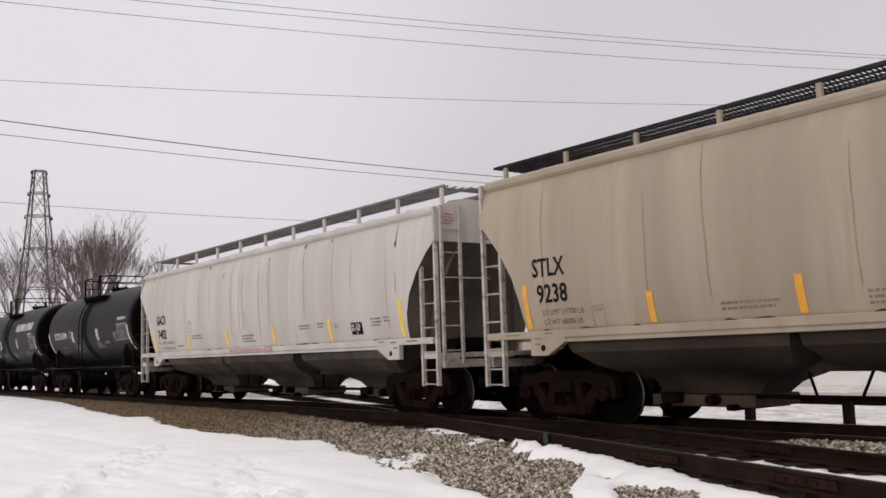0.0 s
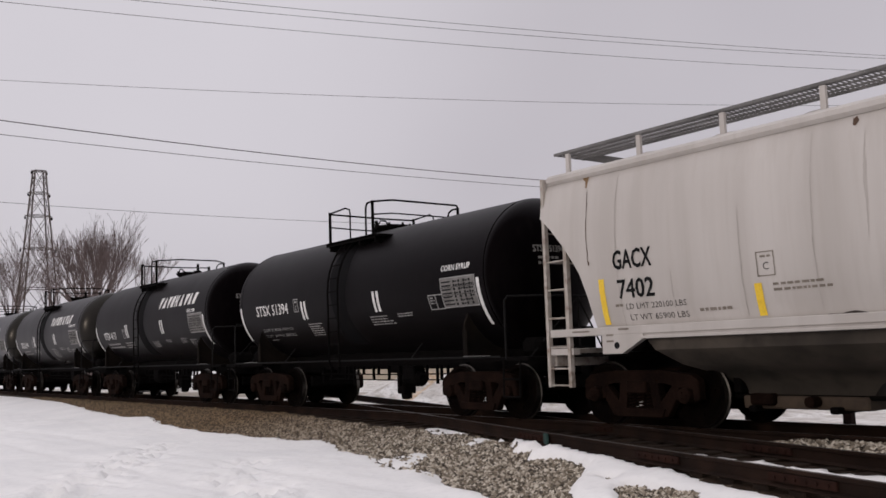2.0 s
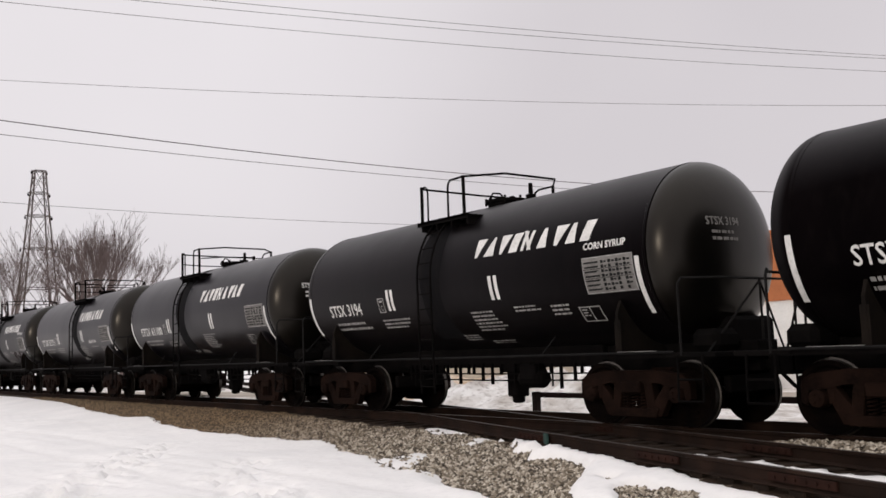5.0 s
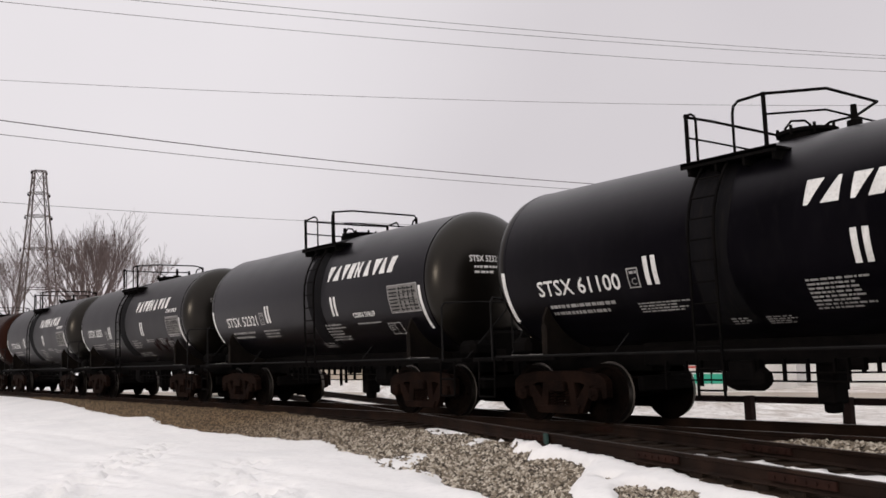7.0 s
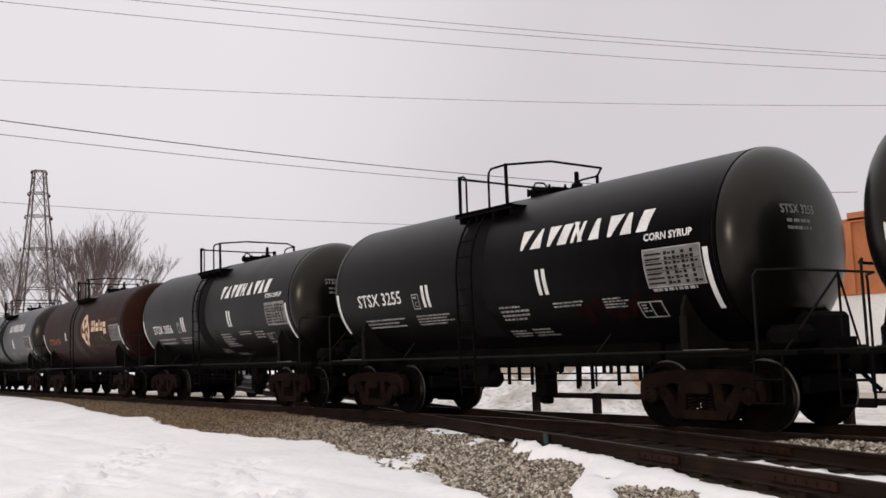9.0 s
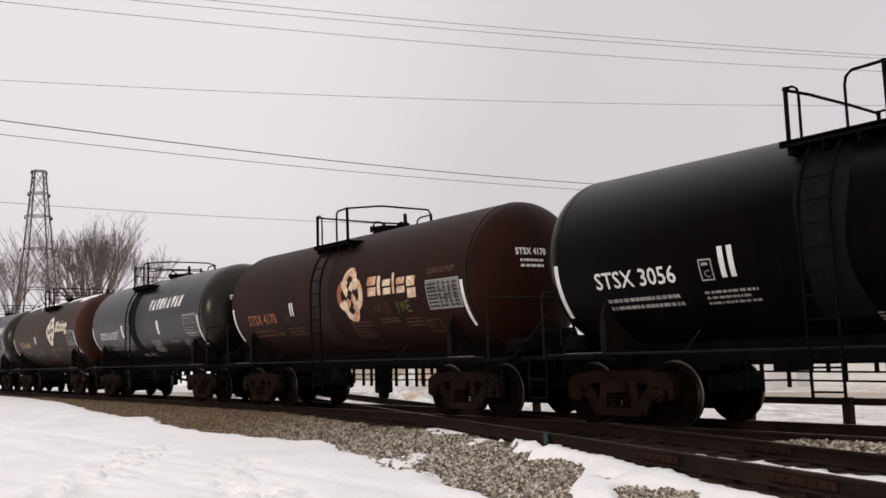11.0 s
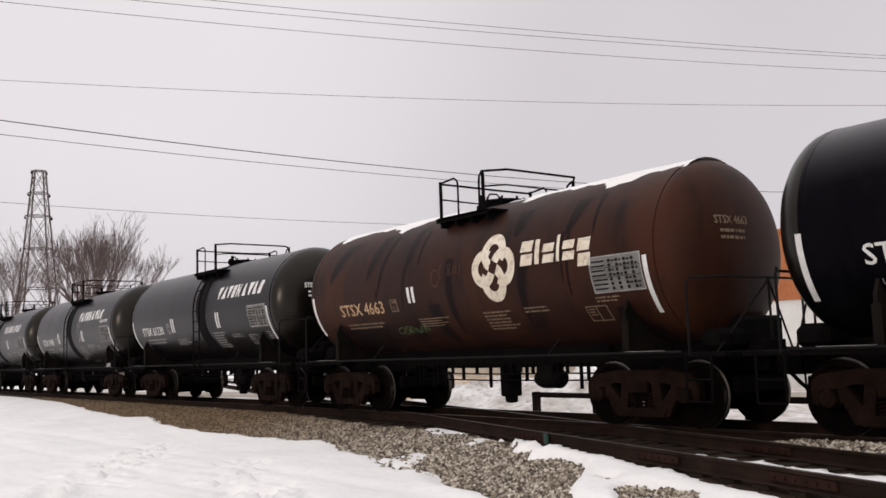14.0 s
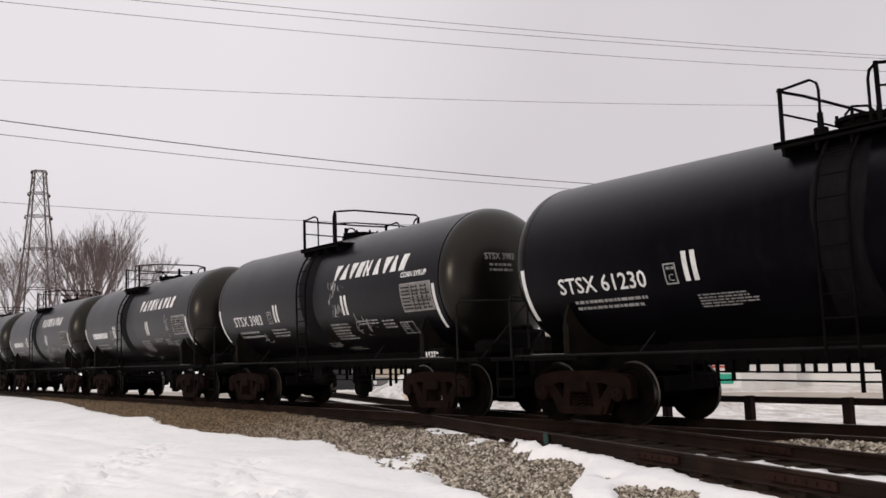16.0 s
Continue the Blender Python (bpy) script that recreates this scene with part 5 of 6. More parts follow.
    if mark == "script":
        figures, w = script_mark(0.34, seed)
        plate = None
        for bm in figures[4:] + figures[:4]:
            for v in bm.verts:
                v.co.x *= logo[1] / w
            if plate is None:
                plate = part("nameplate", on_tank(bm, logo[0], 2.86), M_WHITE, car, "white slanted nameplate of plain strokes")
            else:
                part("stroke", on_tank(bm, logo[0], 2.86), M_WHITE, plate)
    elif mark == "orange":
        emblem = None
        for k, bm in enumerate(ring_mark(0.60)):
            for v in bm.verts:
                v.co.x *= 0.92
            for f in bm.faces:
                c = f.calc_center_median()
                f.material_index = 1 if c.x < -0.36 + 0.2 * c.y else 0
            ring = part("emblem_ring" if emblem else "emblem", on_tank(bm, 1.01, 2.50, 0.005 + 0.002 * k), [M_SCORCHED, M_ORANGE], emblem or car, "" if emblem else "round plaited emblem of cream and orange rings")
            emblem = emblem or ring
        bm, w = word_mark(0.40)
        for v in bm.verts:
            v.co.x *= 1.80 / w
        letters("nameplate", bm, lambda b: on_tank(b, 1.71, 2.42), M_SCORCHED, car, "worn cream and orange nameplate of plain strokes")
    elif mark == "cream":
        emblem = None
        for k, bm in enumerate(ring_mark(0.61)):
            ring = part("emblem_ring" if emblem else "emblem", on_tank(bm, 1.49, 2.65, 0.005 + 0.002 * k), M_CREAM, emblem or car, "" if emblem else "round plaited emblem of cream rings")
            emblem = emblem or ring
        bm, w = word_mark(0.42)
        for v in bm.verts:
            v.co.x *= 1.68 / w
        letters("nameplate", bm, lambda b: on_tank(b, 2.20, 2.60), M_CREAM, car, "worn nameplate of plain strokes")


M_MELTRIM = mat("faint_meltwater_and_dark", (0.017, 0.0066, 0.0048), (0.032, 0.0110, 0.0064), 0.5, 0.0, scale=2.0, fine=8.0, bump=0.02, spec=0.08, spec_edge=0.38)
M_MELTMID = mat("meltwater_stain", (0.012, 0.0050, 0.0043), (0.021, 0.0078, 0.0056), 0.5, 0.0, scale=2.0, fine=8.0, bump=0.02, spec=0.07, spec_edge=0.35)
M_MELT = mat("deep_meltwater_and_dark", (0.0072, 0.0034, 0.0036), (0.0125, 0.0054, 0.0050), 0.5, 0.0, scale=2.0, fine=8.0, bump=0.02, spec=0.05, spec_edge=0.3)
M_PALEGREEN = mat("pale_green_spray_paint", (0.06, 0.10, 0.045), (0.12, 0.17, 0.085), 0.7, scale=5.0, fine=20.0, bump=0.0, spec=0.15)
M_SCORCHED = mat("cream_paint_worn_to_orange", (0.44, 0.19, 0.075), (0.76, 0.66, 0.50), 0.6, scale=3.2, fine=14.0, bump=0.0, c3=(0.10, 0.035, 0.015), c3_amount=0.6)
M_OLIVE = mat("faded_olive_spray_paint", (0.10, 0.095, 0.03), (0.17, 0.16, 0.055), 0.7, scale=5.0, fine=20.0, bump=0.0, spec=0.15)
M_STAIN = mat("dull_red_spill", (0.006, 0.0014, 0.0014), (0.017, 0.0028, 0.0025), 0.6, scale=5.0, fine=20.0, bump=0.0, spec=0.06)
M_DULLCREAM = mat("dull_cream_stencil", (0.13, 0.085, 0.05), (0.22, 0.15, 0.10), 0.7, scale=4.0, fine=30.0, bump=0.0)
M_WARMCREAM = mat("warm_cream_stencil", (0.42, 0.26, 0.14), (0.56, 0.38, 0.23), 0.7, scale=4.0, fine=30.0, bump=0.0, c3=(0.16, 0.07, 0.04), c3_amount=0.7)
M_DULL = mat("dull_orange_stencil", (0.05, 0.017, 0.008), (0.09, 0.030, 0.013), 0.7, scale=4.0, fine=30.0, bump=0.0)
CARS = []             # (car, place behind the first logo tank car, metres)
first = build_tank_car()
OLD, NEW = (-0.93, -0.25, -0.15, 0.38, -0.76), (-1.22, -0.62, -0.48, 0.04, -1.07)
FLEET = [  # number, mark, ink, paint, double bars, contents line, nameplate (start, width), top gear (post, ladder, hoop leg, stout post, end of the grab iron)
    ("STSX 51394", None, None, "black", True, True, None, (-0.82, 0.05, 0.62, 0.95, 0.02)),
    ("STSX 4117", "script", None, "black", True, True, (1.34, 3.02), OLD),
    ("STSX 3194", "script", None, "black", True, True, (1.02, 3.02), OLD),
    ("STSX 61100", "script", None, "black", True, False, (0.74, 2.80), NEW),
    ("STSX 52321", "script", None, "black", True, True, (1.28, 2.76), (-0.18, 0.78, 0.98, 1.10, 0.36)),
    ("STSX 3255", "script", None, "black", True, True, (1.02, 2.95), OLD),
    ("STSX 3056", "script", None, "black", True, True, (1.02, 3.0), OLD),
    ("STSX 4170", "orange", M_ORANGE, "brown", True, True, None, OLD),
    ("STSX 61357", "script", None, "black", False, False, (0.86, 2.78), NEW),
    ("STSX 4663", "cream", M_WARMCREAM, "rust", True, False, None, (-0.45, 0.35, 0.65, 0.81, 0.06)),
    ("STSX 61230", "script", None, "black", True, False, (1.82, 2.82), (-0.21, 0.78, 0.95, 1.08, 0.32)),
    ("STSX 3983", "script", None, "black", True, True, (1.12, 2.9), (-0.69, -0.05, 0.58, 0.73, -0.07)),
    ("", "script", None, "black", True, False, (0.9, 3.0), NEW), ("", "script", None, "black", True, False, (0.9, 3.0), OLD),
    ("", "script", None, "black", True, False, (0.9, 2.9), NEW), ("", "script", None, "black", True, False, (0.9, 3.0), OLD)]
blank = [copy_thing(first, pose(0, YC, 0)) for _ in FLEET[1:]]
for i, (num, mark, ink, paint, double, syrup, logo, gear) in enumerate(FLEET):
    car = first if i == 0 else blank[i - 1]
    if num in ("STSX 61100", "STSX 52321", "STSX 61357", "STSX 61230", "STSX 3983", "") and i != 15:
        next(o for o in car.children if o.name.startswith("tank")).data = TANK_MESH["gloss"]
    if i < 2:
        next(o for o in car.children if o.name.startswith("tank")).data = TANK_MESH["matt"]
    if paint != "black":
        next(o for o in car.children if o.name.startswith("tank")).data = TANK_MESH[paint]
        car["label"] = {"brown": "dark brown tank car with an orange emblem and stencils", "rust": "rust-streaked brown tank car with cream emblem and snow on top"}[paint]
    elif mark is None:
        car["label"] = "plain black tank car with white stencils and no nameplate"
    if paint == "rust":
        CARS_RUST[0] = car
    top_gear(car, M_SPILL if paint == "black" else M_MELTMID, *gear)
    belly(car, *{3: (0.05, -1.0), 4: (0.80, 2.05), 8: (None, -0.9), 9: (0.1, 1.6)}.get(i, (0.0, -1.2) if i % 2 else (0.45, 1.3)), 50 + i)
    stencil_tank(car, num, mark, ink, double, syrup, logo, i)
    CARS.append((car, -12.25 * (i - 1) + {0: 0.06, 3: 0.08, 4: 0.06, 10: 0.07}.get(i, 0.0)))


def snow_cap(car):
    """Thawing snow left along the top of the tank."""
    bm = bmesh.new()
    xs = np.arange(-4.9, 4.95, 0.12)
    rows = []
    for i, x in enumerate(xs):
        w = 0.50 + 0.16 * math.sin(2.1 * x) + 0.08 * math.sin(5.3 * x + 1) + 0.05 * math.sin(13 * x)
        w *= 0.25 if -1.1 < x < 1.25 else 1.0
        row = []
        for k in range(9):
            a = math.pi / 2 + (k / 4 - 1) * max(0.02, w)
            h = 0.055 * (1 - (k / 4 - 1) ** 2) - 0.008
            row.append(bm.verts.new((x, (TANK_R + h) * math.cos(a), TANK_Z + (TANK_R + h) * math.sin(a))))
        rows.append(row)
    for a, b in zip(rows, rows[1:]):
        for k in range(8):
            bm.faces.new((a[k], a[k + 1], b[k + 1], b[k]))
    part("snow_cap", bm, M_SNOW, car, "patch of thawing snow on top", True)


snow_cap(CARS[9][0])

# ---- covered hopper cars
HOP_L, SILL_Z = 7.95, 1.48
CUT_Z = 3.32


def hopper_section():
    """Right half of the body's cross-section from the sill up: gently bowed side, rounded eaves, shallow roof."""
    side = [(1.465, SILL_Z), (1.535, 1.72), (1.585, 2.0), (1.612, 2.35), (1.622, 2.75), (1.615, 3.1), (1.596, CUT_Z), (1.575, 3.5), (1.51, 3.76), (1.46, 3.86)]
    roof = [(1.47, 3.93), (1.43, 4.00), (1.36, 4.045), (1.1, 4.10), (0.6, 4.17), (0.0, 4.20)]
    return side, roof


def side_end(z):
    """Half length of the side plate at a height: the slope sheets cut its lower corners."""
    return HOP_L - 0.03 - float(np.interp(z, [1.48, 1.9, 2.2, 2.5, 3.0, CUT_Z], [1.03, 0.98, 0.90, 0.76, 0.37, 0.0]))


def hopper_body():
    side, roof = hopper_section()
    pts = side + roof
    loop = pts + [(-y, z) for y, z in pts[::-1][1:]]
    bm = bmesh.new()
    n = 40
    rings = []
    for i in range(n + 1):
        f = 2 * i / n - 1
        rings.append([bm.verts.new((f * side_end(z), y, z)) for y, z in loop])
    m = len(loop)
    for a, b in zip(rings, rings[1:]):
        for k in range(m - 1):
            bm.faces.new((a[k], a[k + 1], b[k + 1], b[k]))
        bm.faces.new((a[m - 1], a[0], b[0], b[m - 1]))
    for ring in (rings[0][::-1], rings[-1]):
        bm.faces.new([v for v in ring if v.co.z > CUT_Z - 0.001])
    return bm


def slope_sheet(s):
    """End sheet that follows the cut of the side plates, with two upright stiffeners."""
    side = [(y, z) for y, z in hopper_section()[0] if z < CUT_Z + 0.001]
    bm = bmesh.new()
    rows = [[bm.verts.new((s * (side_end(z) - 0.015), e * (y - 0.012), z)) for e in (-1, 1)] for y, z in side]
    for p, q in zip(rows, rows[1:]):
        bm.faces.new((p[0], p[1], q[1], q[0]) if s > 0 else (p[1], p[0], q[0], q[1]))
    for y in (-0.95, 0.95):
        prism(bm, [(s * (side_end(z) - 0.02), z) for z in (1.48, 1.9, 2.2, 2.5, 3.0, CUT_Z)] + [(s * (side_end(z) + 0.10), z) for z in (3.2, 3.0, 2.5, 2.2, 1.9, 1.48)], "y", y - 0.02, y + 0.02)
    return bm


def brake_wheel(car, x):
    """Hand brake wheel on its gear box at the car's end."""
    bm = lathe(bmesh.new(), [(-0.015, 0.235), (-0.015, 0.265), (0.015, 0.265), (0.015, 0.235), (-0.015, 0.235)], "x", 24, (x, 0.0, 2.1), False)
    for k in range(5):
        a = 2 * math.pi * k / 5
        tube(bm, [(x, 0.0, 2.1), (x, 0.245 * math.sin(a), 2.1 + 0.245 * math.cos(a))], 0.016, 5)
    wheel = part("hand_brake_wheel", bm, M_UNDER, car, "dark spoked hand brake wheel")
    part("gear_box", box(bmesh.new(), x + 0.02, x + 0.16, -0.13, 0.13, 1.95, 2.25, 0.03), M_UNDER, wheel)


def build_hopper(label, paint, number, strip, rust=True, tall=1.0):
    """tall: stretch of the body above its sill."""
    car = thing("covered_hopper", label, "hopper car", "covered hopper cars of the train")
    sh = 0.08 if rust else 0.0
    part("body", hopper_body(), paint, car, "", True)
    # side sills with the stepped end brackets, and eave rails
    for y in (-1, 1):
        bm = box(bmesh.new(), -HOP_L + 0.15, HOP_L - 0.15, min(y * 1.47, y * 1.60), max(y * 1.47, y * 1.60), 1.375, 1.495, 0.01)
        box(bm, -6.0, 6.0, min(y * 1.45, y * 1.57), max(y * 1.45, y * 1.57), 1.34, 1.38)
        box(bm, -6.0, 6.0, min(y * 1.45, y * 1.60), max(y * 1.45, y * 1.60), 1.305, 1.345, 0.006)
        for s in (-1, 1):
            prism(bm, [(s * 5.9, 1.31), (s * 5.9, 1.38), (s * 6.69, 1.38), (s * 6.69, 1.10), (s * 6.31, 1.10)], "y", y * 1.50, y * 1.598)
            box(bm, min(s * 7.35, s * (HOP_L - 0.05)), max(s * 7.35, s * (HOP_L - 0.05)), min(y * 1.40, y * 1.55), max(y * 1.40, y * 1.55), 1.10, 1.20)
        sill = part("side_sill", bm, paint, car)
        for s in (-1, 1):
            part("jacking_hole", lathe(bmesh.new(), [(-0.004, 0.0001), (-0.004, 0.05), (0.004, 0.05), (0.004, 0.0001)], "y", 12, (s * 6.40, y * 1.600, 1.22)), M_INK, sill)
        bm = bmesh.new()
        for u, z, w in ((5.95, 1.44, 0.22), (6.4, 1.42, 0.2), (6.5, 1.31, 0.14), (6.95, 1.43, 0.36), (-6.36, 1.44, 0.2), (-6.6, 1.36, 0.14), (-6.6, 1.27, 0.14), (-7.3, 1.43, 0.36)):
            quad(bm, [(u, z), (u + w, z), (u + w, z + 0.028), (u, z + 0.028)])
        for v in bm.verts:
            v.co = Vector((v.co.x, y * 1.604, v.co.y))
        tagged(part("sill_print", bm, M_SEAM, sill), kind="stuff")
        bm = box(bmesh.new(), -HOP_L + 0.10, HOP_L - 0.10, min(y * 1.43, y * 1.53), max(y * 1.43, y * 1.53), 3.865, 4.02, 0.045)
        part("eave_rail", bm, paint, car)
        for i in range(13):
            x = -6.3 + 1.05 * i
            if i not in (0, 2, 3, 5, 8, 10, 12):
                continue
            bm, rg = bmesh.new(), random.Random(i * 7 + y + 3 * rust)
            lo, hi = rg.choice((1.5, 1.55, 1.8)), rg.choice((3.84, 3.84, 3.4, 3.0))
            row, drift = [], 0.0
            for z in np.arange(lo, hi + 0.01, 0.08):
                yy = np.interp(z, [q for _, q in hopper_section()[0]], [q for q, _ in hopper_section()[0]])
                drift += rg.uniform(-0.006, 0.006)
                w = rg.uniform(0.003, 0.011) * (0.5 if z > hi - 0.3 else 1.0)
                row.append([bm.verts.new((x + drift + a * w, y * (yy + 0.006), z)) for a in (-1, 1)])
            for a, b in zip(row, row[1:]):
                bm.faces.new((a[0], a[1], b[1], b[0]))
            part("weld_seam", bm, M_SEAMSOFT if rust else M_SEAMTAN, car)
    # bays; their paint carries grime and the shade under the car
    for cx in (-4.2, 0.1, 4.4):
        bm = bmesh.new()
        rings = [[bm.verts.new((sh + cx + a * (wo if a * cx > 0 else w), b * d, z)) for a, b in ((-1, -1), (1, -1), (1, 1), (-1, 1))]
                 for z, w, wo, d in ((1.40, 2.10, 1.92, 1.46), (1.14, 2.06, 1.74, 1.40), (0.92, 1.90, 1.50, 1.10), (0.79, 1.45, 1.28, 0.72), (0.62, 1.05, 1.08, 0.46), (0.46, 0.88, 0.92, 0.36))]
        for p, q in zip(rings, rings[1:]):
            for k in range(4):
                bm.faces.new((p[k], p[(k + 1) % 4], q[(k + 1) % 4], q[k]))
        bm.faces.new(rings[-1])
        bay = part("hopper_bay", bm, M_BAYPALE if rust else M_HOPUNDER, car, "grimy discharge bay with shade in its paint", True)
        part("outlet_frame", box(bmesh.new(), sh + cx - 0.92, sh + cx + 0.92, -0.56, 0.56, 0.29, 0.465, 0.02), M_OUTLET, bay)
        for x in (-0.6, 0.6):
            part("gate_rail", box(bmesh.new(), cx + x - 0.06, cx + x + 0.06, -0.72, 0.72, 0.25, 0.34, 0.02), M_UNDER, bay)
        part("gate_capstan", lathe(bmesh.new(), [(-0.78, 0.05), (-0.77, 0.075), (-0.58, 0.075), (-0.54, 0.05)], "y", 8, (cx + 0.3, 0, 0.40)), M_TRUCK, bay)
        part("gate_bracket", box(bmesh.new(), cx - 0.65, cx - 0.3, -0.70, -0.50, 0.34, 0.50, 0.03), M_TRUCK, bay)
    for cx in (-2.05, 2.15):
        # dark valley between two bays, in the shade-darkened bay paint
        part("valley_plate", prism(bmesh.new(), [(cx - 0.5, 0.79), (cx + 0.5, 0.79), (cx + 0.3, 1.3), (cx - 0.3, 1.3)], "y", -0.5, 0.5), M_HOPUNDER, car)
        for e in (-1, 1):
            part("gate_strut", tube(bmesh.new(), [(cx + e * 0.45, -0.45, 0.80), (cx + e * 0.32, -0.5, 0.48)], 0.022, 5), M_UNDER, car)
    part("gate_shaft", tube(bmesh.new(), [(-5.2, -0.5, 0.45), (5.2, -0.5, 0.45)], 0.035, 6), M_UNDER, car)
    bm = box(bmesh.new(), -HOP_L + 0.4, HOP_L - 0.4, -0.22, 0.22, 0.80, 1.2)
    part("centre_sill", bm, M_UNDER, car)
    # ends: slope sheet, platform, ladders
    for s in (-1, 1):
        part("slope_sheet", slope_sheet(s), M_SLOPE, car, "dusty sloping end sheet, its shade painted in")
        part("brake_cylinder", lathe(bmesh.new(), [(-0.5, 0.0001), (-0.48, 0.17), (0.32, 0.17), (0.4, 0.06), (0.6, 0.04)], "y", 14, (s * 7.05, 0.1, 1.33)), M_UNDER, car)
        bm = box(bmesh.new(), min(s * 6.6, s * HOP_L), max(s * 6.6, s * HOP_L), -1.10, 1.10, 1.06, 1.12, 0.01)
        part("end_floor", bm, M_UNDER, car)
        bm = box(bmesh.new(), min(s * (HOP_L - 0.12), s * HOP_L), max(s * (HOP_L - 0.12), s * HOP_L), -1.45, 1.45, 0.92, 1.20, 0.01)
        part("end_platform", bm, M_HOPIRON, car)
        for y in (-1, 1):
            x0, x1 = s * (HOP_L - 0.07), s * (HOP_L - 0.53)
            ya, yb = min(y * 1.50, y * 1.575), max(y * 1.50, y * 1.575)
            whole = part("side_ladder", box(bmesh.new(), x0 - 0.03, x0 + 0.03, ya, yb, 0.60, 3.98), M_HOPIRON, car, "rust-stained ladder")
            part("ladder_stile", box(bmesh.new(), x1 - 0.03, x1 + 0.03, ya, yb, 0.60, 2.92), M_HOPIRON, whole)
            for z in (0.63, 0.89, 1.22, 1.68, 2.14, 2.60):
                part("rung", tube(bmesh.new(), [(x0, y * 1.55, z), (x1, y * 1.55, z)], 0.014, 5), M_HOPIRON, whole)
        xe = s * (HOP_L + 0.02)
        whole = part("end_ladder", box(bmesh.new(), xe - 0.03, xe + 0.03, -1.485, -1.435, 1.0, 4.0), M_HOPIRON, car, "rust-stained ladder")
        part("ladder_stile", box(bmesh.new(), xe - 0.03, xe + 0.03, -1.045, -0.995, 1.0, 4.0), M_HOPIRON, whole)
        for z in (1.24, 1.70, 2.16, 2.62, 3.10, 3.56):
            part("rung", tube(bmesh.new(), [(xe, -1.46, z), (xe, -1.02, z)], 0.014, 5), M_HOPIRON, whole)
        part("grab_iron", tube(bmesh.new(), [(xe, -1.02, 2.62), (xe, -0.3, 2.62), (xe - s * 0.1, -0.3, 2.62)], 0.014, 5), M_HOPIRON, car)
        bm = bmesh.new()
        for y in (-0.3, 0.3):
            box(bm, xe - s * 0.10 - 0.035, xe - s * 0.10 + 0.035, y - 0.035, y + 0.035, 1.1, 3.4)
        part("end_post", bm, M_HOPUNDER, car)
        coupler(car, s * (HOP_L + 0.53), s)
        bm = box(bmesh.new(), min(s * 7.2, s * 8.0), max(s * 7.2, s * 8.0), -0.26, 0.26, 0.72, 1.05, 0.02)
        part("draft_sill", bm, M_UNDER, car)
        make_truck(car, s * 6.5, 1.74, TRUCK_100)
    brake_wheel(car, -HOP_L + 0.02)
    bm = bars(bmesh.new(), 0, 0, 0.30, 0.24, 4, 0.15, 9)
    for v in bm.verts:
        v.co = Vector((HOP_L - 0.024, -1.40 + v.co.x, 3.86 + v.co.y))
    part("warning_print", bm, M_REDINK, car)
    # running board on stands
    rb_z = 4.46 if rust else 4.325
    for y in (-1, 1):
        for i in range(11):
            x = -7.8 + 1.525 * i
            bm = box(bmesh.new(), x - 0.04, x + 0.04, min(y * 0.98, y * 1.04), max(y * 0.98, y * 1.04), 4.06, rb_z, 0.005)
            part("board_stand", bm, paint, car)
    bm = bmesh.new()
    for y in (-1, 1):
        for yy in (0.36, 0.55, 0.75, 0.95, 1.04):
            box(bm, -HOP_L - 0.15, HOP_L - 0.35, y * yy - 0.006, y * yy + 0.006, rb_z + 0.005, rb_z + (0.05 if yy > 1 or yy < 0.4 else 0.035))
        for i in range(222):
            x = -HOP_L - 0.14 + i * 0.07
            box(bm, x - 0.006, x + 0.006, min(y * 0.36, y * 1.04), max(y * 0.36, y * 1.04), rb_z + 0.014, rb_z + 0.030)
    for x in (-HOP_L - 0.1, HOP_L - 0.72):
        for i in range(6):
            box(bm, x + i * 0.07 - 0.006, x + i * 0.07 + 0.006, -0.36, 0.36, rb_z + 0.005, rb_z + 0.035)
    part("running_board", bm, M_GALV if rust else M_DARKGRATE, car, "galvanised grating walkway" if rust else "dark steel grating walkway")
    for i in range(10):
        x = -6.8 + 1.51 * i
        bm = lathe(bmesh.new(), [(4.15, 0.28), (4.30, 0.28), (4.31, 0.33), (4.36, 0.31), (4.38, 0.0001)], "z", 14, (x, 0, 0))
        part("roof_hatch", bm, paint, car)
    # stencils on the near side
    def on_side(bm, u0, z0, lift=0.008):
        sd = hopper_section()[0]
        for v in bm.verts:
            z = SILL_Z + (z0 - SILL_Z) / tall + v.co.y
            for (ya, za), (yb, zb) in zip(sd, sd[1:]):
                if za <= z <= zb:
                    yy = ya + (yb - ya) * (z - za) / (zb - za)
                    break
            else:
                yy = sd[0][0]
            v.co = Vector((sh + u0 + v.co.x, -yy - lift, z))
        return bm
    word, digits = number.split()
    bm = embolden(fit_width(text_mesh(word, 0.42), 0.72, 0.275), 0.009)
    letters("reporting_mark", bm, lambda b: on_side(b, -6.46 if rust else -6.56, 2.33 if rust else 2.36), M_INK, car, "black stencilled reporting mark")
    bm = embolden(fit_width(text_mesh(digits, 0.42), 0.67, 0.275), 0.009)
    letters("number_mark", bm, lambda b: on_side(b, -6.41 if rust else -6.49, 1.90 if rust else 1.94), M_INK, car, "black stencilled number")
